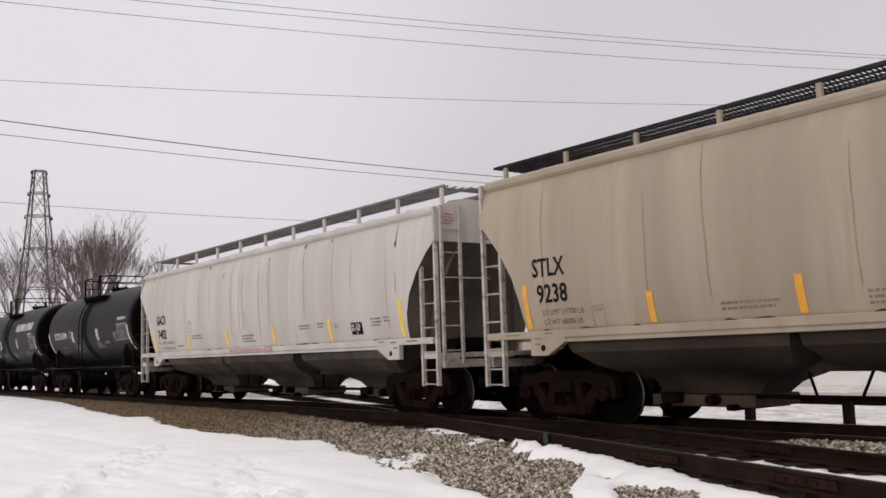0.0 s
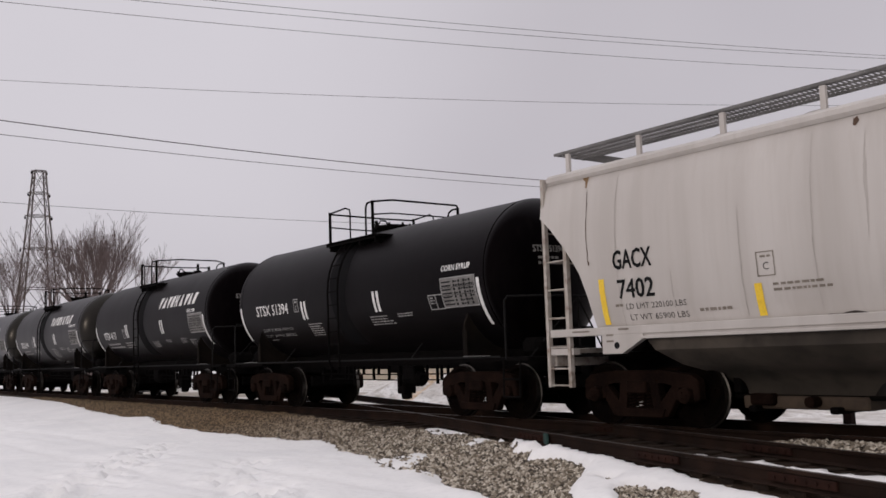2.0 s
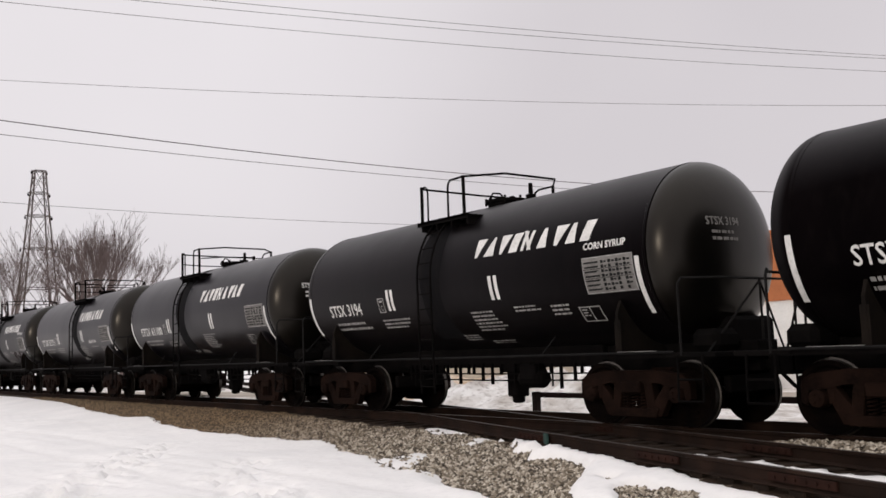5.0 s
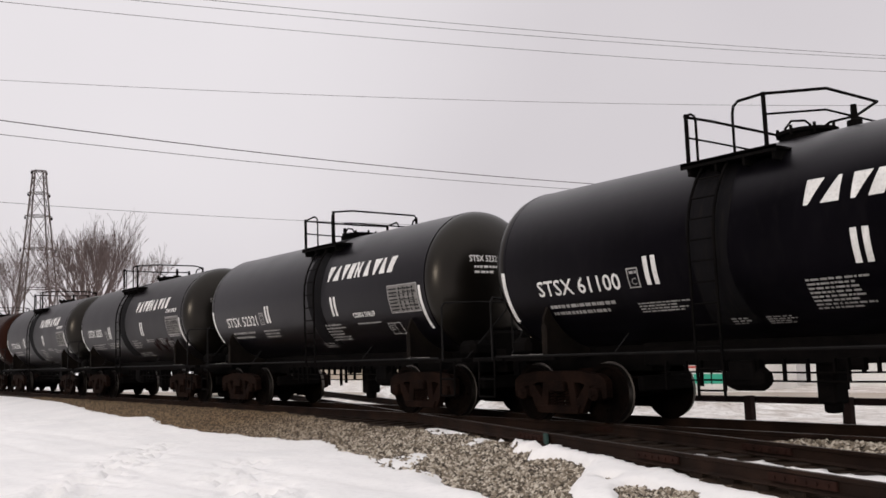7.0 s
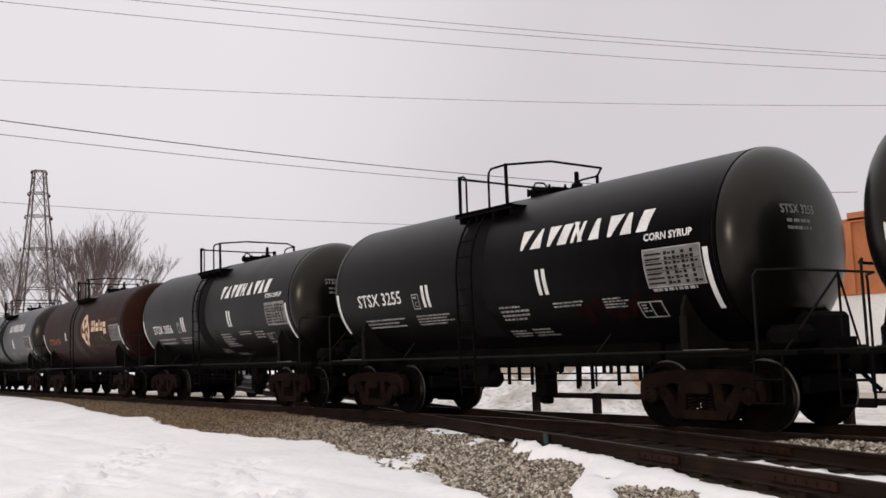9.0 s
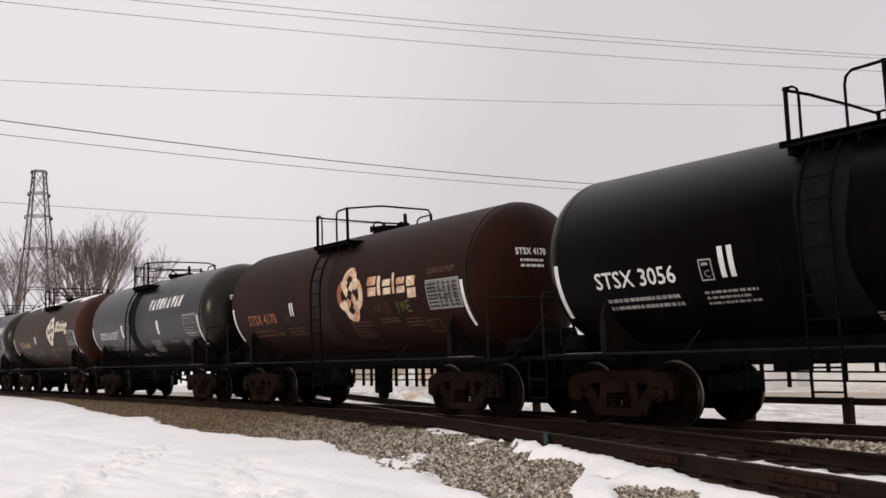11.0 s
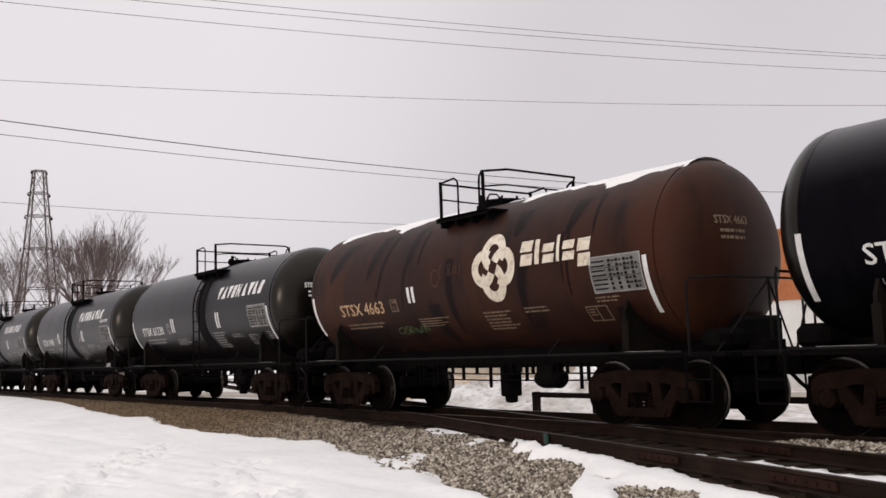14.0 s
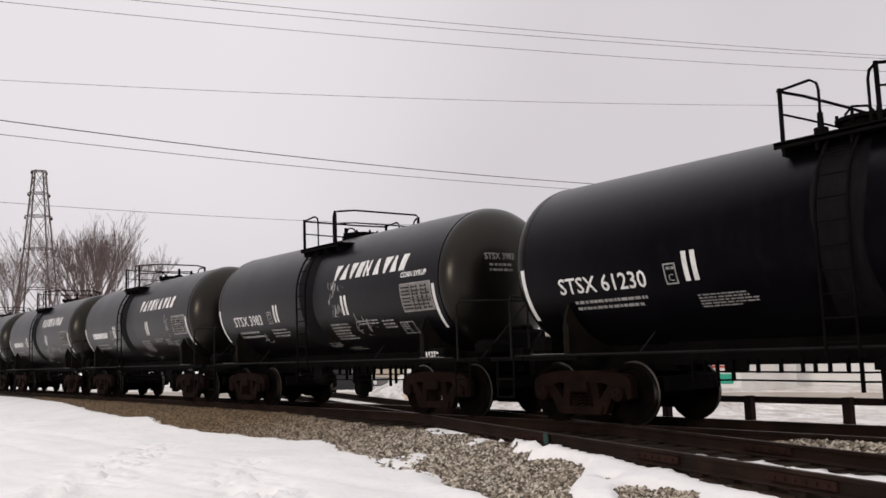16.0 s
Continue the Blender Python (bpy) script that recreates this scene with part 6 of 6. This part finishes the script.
    for txt, u, z, w in ((("LD LMT 220100 LBS", -6.30, 1.735, 1.08), ("LT WT 65900 LBS", -6.26, 1.575, 1.05)) if rust else (("LD LMT 217700 LB", -6.42, 1.74, 0.90), ("LT WT 68300 LB", -6.42, 1.585, 0.84))):
        bm = fit_width(text_mesh(txt, 0.14), w, 0.085)
        letters("capacity_mark", bm, lambda b: on_side(b, u, z, 0.007), M_SEAMDARK, car, "grey stencilled capacity lettering")
    lines = ((-6.50, 1.82, 0.16, 0.08, 1), (-5.02, 1.68, 0.6, 0.09, 1), (-3.85, 1.93, 0.8, 0.14, 2), (-0.57, 1.82, 0.8, 0.22, 3), (2.5, 1.93, 0.58, 0.12, 2), (3.38, 1.95, 0.3, 0.14, 2), (4.08, 1.90, 0.24, 0.1, 2), (5.58, 1.95, 0.4, 0.2, 3), (6.05, 1.96, 0.26, 0.14, 2))
    if not rust:
        lines = ((-3.02, 1.74, 1.0, 0.14, 2), (-1.0, 1.76, 1.0, 0.2, 3), (2.5, 2.06, 0.5, 0.22, 3), (4.6, 2.12, 0.55, 0.3, 3))
    for j, (u, z, w, h, n) in enumerate(lines):
        tagged(part("stencil_print", on_side(bars(bmesh.new(), 0, 0, w, h, n, 0.25, j + len(number)), u, z), M_SEAM, car, "faint rows of unreadable stencilled print"), kind="stuff")
    bm = bmesh.new()
    for a, b, c_, d in ((0, 0, 0.26, 0.015), (0, 0.305, 0.26, 0.32), (0, 0, 0.015, 0.32), (0.245, 0, 0.26, 0.32)):
        quad(bm, [(a, b), (c_, b), (c_, d), (a, d)])
    bars(bm, 0.06, 0.27, 0.15, 0.06, 1, 0, 3)
    part("class_box", on_side(bm, -4.05 if rust else -5.35, 2.02 if rust else 1.50), M_SEAM, car)
    if rust:
        letters("class_letter", fit_width(text_mesh("C", 0.16), 0.085, 0.10), lambda b: on_side(b, -3.96, 2.10, 0.007), M_SEAMDARK, car)
    bm = bmesh.new()
    quad(bm, [(0, 0), (0.44, 0), (0.44, 0.26), (0, 0.26)])
    pn = part("data_panel", on_side(bm, 4.78, 1.64), M_INK, car, "black test panel with white print")
    bm = bars(bmesh.new(), 0.04, 0.22, 0.14, 0.15, 4, 0.2, 5)
    bars(bm, 0.25, 0.22, 0.14, 0.15, 4, 0.2, 6)
    quad(bm, [(0.21, 0.0), (0.225, 0.0), (0.225, 0.26), (0.21, 0.26)])
    tagged(part("panel_print", on_side(bm, 4.78, 1.64, 0.012), M_WHITE, pn), kind="stuff")
    for u, zt in zip((-6.78, -4.12, -1.52, 1.15, 3.84, 6.62) if rust else (-6.84, -4.25, -1.9, 0.9, 3.3, 6.62), (2.22, 1.95, 1.99, 2.02, 2.05, 2.28)):
        bm = bmesh.new()
        quad(bm, [(0, 0), (0.11, 0), (0.11, zt - 1.53), (0, zt - 1.53)])
        bmesh.ops.subdivide_edges(bm, edges=[e for e in bm.edges if abs(e.verts[0].co.y - e.verts[1].co.y) > 0.2], cuts=3)
        part("reflective_strip", on_side(bm, u, 1.53), strip, car, "yellow reflective strip")
    rg = random.Random(len(label))
    for i in range(16):
        x, w, h = rg.uniform(-6.4, 6.4), rg.uniform(0.04, 0.24), rg.uniform(0.008, 0.034)
        bm = bmesh.new()
        quad(bm, [(-w, 0), (w * rg.uniform(0.6, 1), 0), (w * rg.uniform(0.1, 0.5), h * rg.uniform(0.4, 1)), (-w * rg.uniform(0.0, 0.4), h), (-w * rg.uniform(0.5, 0.9), h * rg.uniform(0.2, 0.6))])
        part("grime_chip", on_side(bm, x, 1.497, 0.006), M_GRIME, car)
    if rust:
        bm = text_mesh("DO NOT HAMMER ON SIDES OF CAR", 0.145, 0, 1.0, 1.02)

        def on_sill(b):
            for v in b.verts:
                v.co = Vector((sh - 1.25 + v.co.x, -1.606, 1.378 + v.co.y))
            return b
        letters("warning_mark", bm, on_sill, M_REDINK, car, "faded red warning lettering on the sill")
        for x, z, w, h in ((-2.65, 3.80, 0.10, 0.12), (-1.6, 3.52, 0.05, 0.15), (1.0, 3.66, 0.06, 0.08), (2.8, 3.80, 0.10, 0.11), (4.0, 3.77, 0.06, 0.08), (6.56, 3.44, 0.07, 0.14), (-6.95, 2.5, 0.05, 0.07)):
            bm, rg = bmesh.new(), random.Random(int(x * 100))
            quad(bm, [(w * 0.5 * rg.uniform(0.5, 1.1) * math.cos(a), -h / 2 + h * 0.6 * rg.uniform(0.45, 1.1) * math.sin(a)) for a in np.linspace(0, 2 * math.pi, 11)[:-1]])
            part("rust_patch", on_side(bm, x, z, 0.007), M_RUSTSPOT, car, "small patch of bare rust")
        bm = bmesh.new()
        quad(bm, [(-0.09, 0.0), (-0.05, -0.05), (0.0, -0.08), (0.03, -0.2), (0.06, -0.19), (0.06, 0.0)])
        part("rust_patch", on_side(bm, -7.05, 3.84, 0.007), M_TANRUST, car, "brown rust patch under the eave")
        for x, z0, z1, w in ((-6.97, 2.5, 3.64, 0.008), (1.0, 2.95, 3.62, 0.006), (2.8, 3.25, 3.72, 0.009), (6.58, 3.35, 3.80, 0.012), (6.56, 2.4, 2.85, 0.006), (-0.28, 1.95, 2.6, 0.006)):
            bm, rg = bmesh.new(), random.Random(int(x * 50))
            row, d = [], 0.0
            for z in np.arange(z0, z1, 0.07):
                d += rg.uniform(-0.008, 0.008)
                row.append([bm.verts.new((d + e * w * rg.uniform(0.3, 1.2), z - 2.0, 0)) for e in (-1, 1)])
            for p, q in zip(row, row[1:]):
                bm.faces.new((p[0], p[1], q[1], q[0]))
            part("rust_run", on_side(bm, x, 2.0, 0.007), M_RUSTSPOT, car)
        for x, z0, z1, w in ((-0.62, 1.7, 3.8, 0.035), (-0.40, 1.8, 3.8, 0.05), (0.52, 1.6, 3.7, 0.05), (0.72, 2.2, 3.6, 0.025), (1.08, 1.9, 3.6, 0.03), (-2.55, 2.3, 3.7, 0.02), (-5.4, 1.6, 2.3, 0.02), (2.84, 2.0, 3.3, 0.03), (4.9, 2.4, 3.6, 0.02)):
            bm, rg = bmesh.new(), random.Random(int(x * 70))
            row, d = [], 0.0
            for z in np.arange(z0, z1, 0.06):
                d += rg.uniform(-0.006, 0.006)
                k = min(1.0, (z - z0) / 0.5, (z1 - z) / 0.5)
                row.append([bm.verts.new((d + e * w * k * rg.uniform(0.5, 1.1), z - 2.0, 0)) for e in (-1, 1)])
            for p, q in zip(row, row[1:]):
                bm.faces.new((p[0], p[1], q[1], q[0]))
            part("dirt_streak", on_side(bm, x, 2.0, 0.0045), M_STREAK, car)
    for ob in car.children_recursive:
        if ob.data and not ob.name.startswith(("side_frame", "spring", "axle_bearing", "bolster", "brake_beam", "brake_rigging", "brake_hanger", "wheelset")):
            for v in ob.data.vertices:
                if v.co.z > SILL_Z:
                    v.co.z = SILL_Z + (v.co.z - SILL_Z) * tall
    return car


M_SEAM = mat("grey_seam_dirt", (0.15, 0.125, 0.10), (0.26, 0.225, 0.19), 0.7, scale=3.0, fine=12.0, bump=0.0)
M_SEAMDARK = mat("worn_black_stencil_paint", (0.05, 0.045, 0.04), (0.15, 0.14, 0.13), 0.7, scale=8.0, fine=40.0, bump=0.0)
M_STREAK = mat("thin_dirt_film", (0.38, 0.348, 0.32), (0.445, 0.41, 0.38), 0.65, scale=2.0, fine=9.0, stretch=(1.6, 1, 0.2), bump=0.03)
M_TANRUST = mat("brown_flaking_rust", (0.13, 0.075, 0.035), (0.21, 0.13, 0.065), 0.8, scale=5.0, fine=30.0, bump=0.2)
M_SEAMSOFT = mat("greyed_weld_line", (0.37, 0.338, 0.31), (0.455, 0.42, 0.39), 0.7, scale=3.0, fine=12.0, bump=0.0)
M_SEAMTAN = mat("tan_weld_line", (0.21, 0.17, 0.125), (0.29, 0.24, 0.18), 0.7, scale=3.0, fine=12.0, bump=0.0)
M_DARKGRATE = mat("dark_steel_grating", (0.012, 0.012, 0.012), (0.03, 0.03, 0.03), 0.7, scale=3.0, fine=30.0, bump=0.05, spec=0.2)
M_GRIME = mat("caked_grime", (0.03, 0.025, 0.021), (0.07, 0.058, 0.05), 0.9, scale=6.0, fine=40.0, bump=0.2)
M_RUSTSPOT = mat("bare_rust", (0.055, 0.033, 0.022), (0.10, 0.058, 0.038), 0.85, scale=6.0, fine=40.0, bump=0.2)
CARS.append((build_hopper("weathered white covered hopper car with yellow strips and rust spots", M_HOPW, "GACX 7402", M_YELLOW, tall=0.982), 26.82))
CARS.append((build_hopper("dusty beige covered hopper car with amber strips", M_HOPB, "STLX 9238", M_AMBER, False, 1.045), 43.99))

# ---------------------------------------------------------------- beyond the track: guard rail, buildings, heaps
guard = thing("guard_rail", "low dark timber guard rail on short posts in snow", "guard rail")
bm = box(bmesh.new(), -16.5, 12.0, 15.0, 15.12, 0.10, 0.215, 0.01)
part("beam", bm, M_WOOD, guard)
for i in range(16):
    x = -16.25 + 1.92 * i
    bm = box(bmesh.new(), x - 0.075, x + 0.075, 14.85, 15.0, -1.2, 0.235, 0.01)
    part("post", bm, M_WOOD, guard)


def ground_at(x, y):
    return float(snow_z(np.array([x], float), np.array([y], float))[0])


# ---- lattice tower
def lattice_tower(x, y, height, base, top):
    z0 = ground_at(x, y) - 0.3
    tw = thing("lattice_tower", "tall weathered steel lattice tower behind bare trees", "tower")
    def corner(k, f):
        w = (base + (top - base) * f ** 0.8) / 2
        sx, sy = ((-1, -1), (1, -1), (1, 1), (-1, 1))[k % 4]
        return Vector((x + sx * w, y + sy * w, z0 + f * height))
    levels = [0, 0.25, 0.449, 0.634, 0.787, 0.895, 1.0]
    for k in range(4):
        part("leg", tube(bmesh.new(), [corner(k, f) for f in levels], 0.115, 4), M_TOWER, tw)
    for a, b in zip(levels, levels[1:]):
        for k in range(4):
            for p0, p1, r in ((corner(k, a), corner(k + 1, b), 0.042), (corner(k + 1, a), corner(k, b), 0.042), (corner(k, b), corner(k + 1, b), 0.06)):
                part("brace", tube(bmesh.new(), [p0, p1], r, 4), M_TOWER, tw)
    for f, w in ((1.0, 0.75), (0.895, 1.05), (0.787, 1.3), (0.634, 1.7)):
        c = corner(0, f).lerp(corner(2, f), 0.5)
        part("cross_arm", box(bmesh.new(), c.x - 0.06, c.x + 0.06, c.y - w * 1.5, c.y + w * 1.5, c.z - 0.05, c.z + 0.05), M_TOWER, tw)
        for e in (-1, 1):
            part("insulator", lathe(bmesh.new(), [(c.z - 0.55, 0.05), (c.z - 0.5, 0.14), (c.z - 0.2, 0.14), (c.z - 0.1, 0.05)], "z", 8, (c.x, c.y + e * w * 1.45, 0)), M_UNDER, tw)


lattice_tower(-147, 35.5, 32.3, 7.4, 1.5)


# ---- bare trees
def bare_tree(x, y, fork, height, seed, stems, lean, drift=0.0, depth_max=5):
    """A short trunk, then a fan of stems that arch upward and fork into fine twigs. fork: height of the fork; drift: how far the crown leans along x."""
    rng = random.Random(seed)
    base = Vector((x, y, ground_at(x, y) - 0.2))
    tr = thing("bare_tree", "leafless grey-brown tree with fine spreading twigs", "tree", "bare trees")
    runs = []
    size = height - fork

    def grow(p, d, length, r, depth):
        pts, rad = [p], [r]
        for i in range(4):
            d = (d + Vector((rng.uniform(-1, 1), rng.uniform(-1, 1), rng.uniform(-0.35, 0.95))) * 0.11).normalized()
            d = (d + Vector((0, 0, 0.035))).normalized()
            p = p + d * length / 4
            pts.append(p)
            rad.append(r * (1 - 0.42 * (i + 1) / 4))
        runs.append((depth, pts, rad))
        if depth >= depth_max:
            return
        for i in range(rng.choice((3, 3, 4)) if depth < 4 else rng.choice((2, 3))):
            side = Vector((rng.uniform(-1, 1), rng.uniform(-1, 1), rng.uniform(-0.25, 0.5)))
            nd = (d + side * 0.48).normalized()
            k = 4 if i < 2 else rng.choice((2, 3, 3))
            grow(pts[k], nd, length * rng.uniform(0.60, 0.84), rad[k] * 0.64, depth + 1)

    for k in range(stems):
        a = 2 * math.pi * (k + 0.6 * rng.random()) / stems
        s = rng.uniform(0.25, 1.0) ** 0.8 * lean
        grow(Vector((0, 0, fork)), Vector((s * math.cos(a) + drift, s * math.sin(a), 1)).normalized(), 0.44 * size * rng.uniform(0.8, 1.1), 0.16, 1)
    tall = max(p.z for _, pts, _ in runs for p in pts)
    k = size / (tall - fork)
    runs.append((0, [Vector((-drift * 0.5, 0, 0)), Vector((-drift * 0.2, 0, fork * 0.5)), Vector((0, 0, fork + 0.1))], [0.36, 0.30, 0.24]))
    trunk, twigs = bmesh.new(), bmesh.new()
    for depth, pts, rad in runs:
        q = [base + (Vector((p.x * k, p.y * k, fork + (p.z - fork) * k)) if depth else p) for p in pts]
        bm = trunk if depth == 0 else bmesh.new() if depth == 1 else twigs
        tube(bm, q, [max(0.0135, r) for r in rad], 6 if depth < 2 else 3, False)
        if depth == 1:
            part("limb", bm, M_BARK, tr)
    part("trunk", trunk, M_BARK, tr)
    tagged(part("twig", twigs, M_BARK, tr), kind="stuff")


for i, (x, y, f, h, st, ln, dr, dm) in enumerate(((-103.0, 30.0, 7.6, 19.2, 16, 1.6, 0.12, 5), (-111.0, 33.0, 8.0, 18.4, 7, 0.8, 0.0, 5), (-97.5, 32.0, 7.0, 17.0, 6, 1.4, 0.35, 5), (-116, 34.0, 8.0, 19.0, 6, 0.7, 0.0, 5),
                                                 (-157, 35, 12, 24, 6, 0.6, 0.0, 5), (-166, 36, 10, 22, 6, 0.6, 0.1, 5), (-132, 34, 8, 17, 6, 0.7, 0.0, 5))):
    bare_tree(x, y, f, h, 100 + i, st, ln, dr, dm)


# ---- wires overhead, in shallow sags that reach past the view
def wire(ax, ay, bx, by, sag, r):
    pts = [(ax + (bx - ax) * k, ay + (by - ay) * k, 10.0 + sag * k * (k - 1)) for k in np.linspace(-0.6, 1.9, 50)]
    w = part("wire", tube(bmesh.new(), pts, r, 4), M_WIRE, None)
    tagged(w, "thin dark overhead cable sagging over the tracks", "wire", "overhead wires")


wire(-23.65, 4.75, -15.0, 30.07, 0.805, 0.008)
wire(-21.91, 7.31, -14.26, 28.66, 0.55, 0.008)
wire(-20.93, 8.86, -14.1, 28.37, 0.41, 0.008)
wire(-30.35, 6.15, -17.31, 34.48, 0.92, 0.008)
wire(-35.41, 7.2, -34.5, 36.08, 0.85, 0.021)
wire(-37.6, 7.66, -37.18, 28.38, 0.325, 0.015)
wire(-53.32, 10.93, -52.12, 32.86, 0.41, 0.014)


# ---- buildings across the road
M_ROAD = mat("salted_road", (0.34, 0.29, 0.24), (0.44, 0.39, 0.33), 0.85, scale=0.5, fine=8.0, bump=0.1)


def building(name, label, x0, x1, y0, y1, top, wall, lower=None, split=0.0):
    z0 = min(ground_at(x0, y0), ground_at(x1, y1)) - 0.5
    b = thing(name, label, "building")
    if lower:
        part("lower_wall", box(bmesh.new(), x0, x1, y0, y1, z0, split), lower, b)
        part("upper_wall", box(bmesh.new(), x0 - 0.15, x1 + 0.15, y0 - 0.15, y1 + 0.15, split, top), wall, b)
    else:
        part("wall", box(bmesh.new(), x0, x1, y0, y1, z0, top), wall, b)
    part("parapet", box(bmesh.new(), x0 - 0.3, x1 + 0.3, y0 - 0.3, y1 + 0.3, top, top + 0.25), wall, b)
    return b


road_bm = bmesh.new()
ra = math.atan2(13, 30)
rows = []
for d in np.arange(-120, 141, 4.0):
    row = []
    for s in (-4.5, 4.5):
        x, y = -40 + d * math.cos(ra) - s * math.sin(ra), 37.5 + d * math.sin(ra) + s * math.cos(ra)
        row.append(road_bm.verts.new((x, y, ground_at(x, y) + 0.06)))
    rows.append(row)
for a, b in zip(rows, rows[1:]):
    road_bm.faces.new((a[0], a[1], b[1], b[0]))
road = part("road", road_bm, M_ROAD, None)
tagged(road, "dry salt-stained tan road beyond the tracks", "road", kind="structure")
shop = building("shop_building", "low shop with orange cladding over white walls", -41.0, -8, 60, 75, 9.1, M_BRICK, M_WALLW, 4.2)
part("stepped_parapet", box(bmesh.new(), -33.3, -8.2, 59.7, 60.1, 9.2, 9.75), M_BRICK, shop)
for x in (-33.3, -24.6, -15.9):
    part("pilaster", box(bmesh.new(), x - 0.25, x + 0.25, 59.6, 59.84, 4.25, 9.1), M_BRICK, shop)
mart = building("store_building", "low white store front with green panels and a red stripe", -47, -35.6, 50, 56, 0.9, M_WALLW)
for x0, x1 in ((-46.0, -44.6), (-43.9, -42.4), (-42.2, -39.4), (-39.2, -36.2)):
    part("green_panel", box(bmesh.new(), x0, x1, 49.93, 50.0, -1.27, -0.66), M_GREEN, mart, "green sign panel")
part("stripe", box(bmesh.new(), -40.5, -36.2, 49.94, 50.0, -0.28, -0.14), M_RED, mart, "thin red stripe")
for x in (-46.3, -43.4, -37.8):
    part("mullion", box(bmesh.new(), x - 0.05, x + 0.05, 49.92, 50.0, -1.5, 0.6), M_UNDER, mart)
part("sill", box(bmesh.new(), -47, -35.6, 49.85, 50.0, -1.55, -1.30), M_WALLW, mart)
house = building("tan_building", "long tan block building beyond the road", -125, -80, 66, 80, 3.0, M_TAN)


# ---- a pickup truck that creeps along the road
def build_pickup():
    pk = thing("pickup_truck", "dark grey pickup truck driving slowly along the far road", "truck")
    bm = prism(bmesh.new(), [(-2.6, 0.45), (2.55, 0.45), (2.65, 0.75), (2.55, 1.05), (1.25, 1.15), (-2.6, 1.12)], "y", -0.95, 0.95)
    part("body", bm, M_TRUCKPAINT, pk)
    bm = prism(bmesh.new(), [(-0.75, 1.12), (1.2, 1.14), (0.55, 1.78), (-0.6, 1.80)], "y", -0.82, 0.82)
    part("cab", bm, M_TRUCKPAINT, pk)
    part("windscreen", prism(bmesh.new(), [(1.16, 1.20), (1.20, 1.20), (0.62, 1.74), (0.58, 1.74)], "y", -0.74, 0.74), M_GLASS, pk)
    part("grille", box(bmesh.new(), 2.60, 2.67, -0.55, 0.55, 0.66, 0.96), M_GREYPANEL, pk)
    part("bumper", box(bmesh.new(), 2.55, 2.75, -0.92, 0.92, 0.42, 0.62, 0.02), M_WHITE, pk)
    for y in (-0.75, 0.75):
        part("headlight", box(bmesh.new(), 2.55, 2.66, y - 0.16, y + 0.16, 0.72, 0.94, 0.02), M_WALLW, pk)
        for x in (-1.7, 1.7):
            part("wheel", lathe(bmesh.new(), [(y * 1.05 - 0.12, 0.0001), (y * 1.05 - 0.12, 0.36), (y * 1.05 + 0.12, 0.36), (y * 1.05 + 0.12, 0.0001)], "y", 18, (x, 0, 0.38)), M_UNDER, pk)
    return pk


M_TRUCKPAINT = mat("dark_grey_car_paint", (0.012, 0.012, 0.013), (0.022, 0.022, 0.024), 0.35, 0.0, scale=1.0, fine=10.0, bump=0.0)
PICKUP = build_pickup()
PICKUP_Z = ground_at(-49.5, 29.2) + 0.02


# ---------------------------------------------------------------- what moves
def train_at(t):
    """How far the first logo tank car's middle stands along the track."""
    return -48.58 + 9.35 * t + 0.0102 * t * t


def motions():
    heading = math.degrees(ra)
    walk(PICKUP, [(t, pose(-49.0 + (t - 16.0) * 1.2 * math.cos(ra), 29.5 + (t - 16.0) * 1.2 * math.sin(ra), PICKUP_Z, 0, 0, heading)) for t in (0.0, 8.0, 16.0)])
    times = [k * 1.0 for k in range(17)]
    turns = [k / 15.0 for k in range(241)]
    for car, behind in CARS:
        walk(car, [(t, pose(train_at(t) + behind, YC, 0)) for t in times])
        for tr in car.children:
            if tr.name.startswith("truck"):
                for w in tr.children:
                    if w.name.startswith("wheelset"):
                        x = w.matrix_basis.translation.x
                        walk(w, [(t, pose(x, 0, WHEEL_R, 0, math.degrees((train_at(t) - train_at(0)) / WHEEL_R), 0)) for t in turns])


motions()
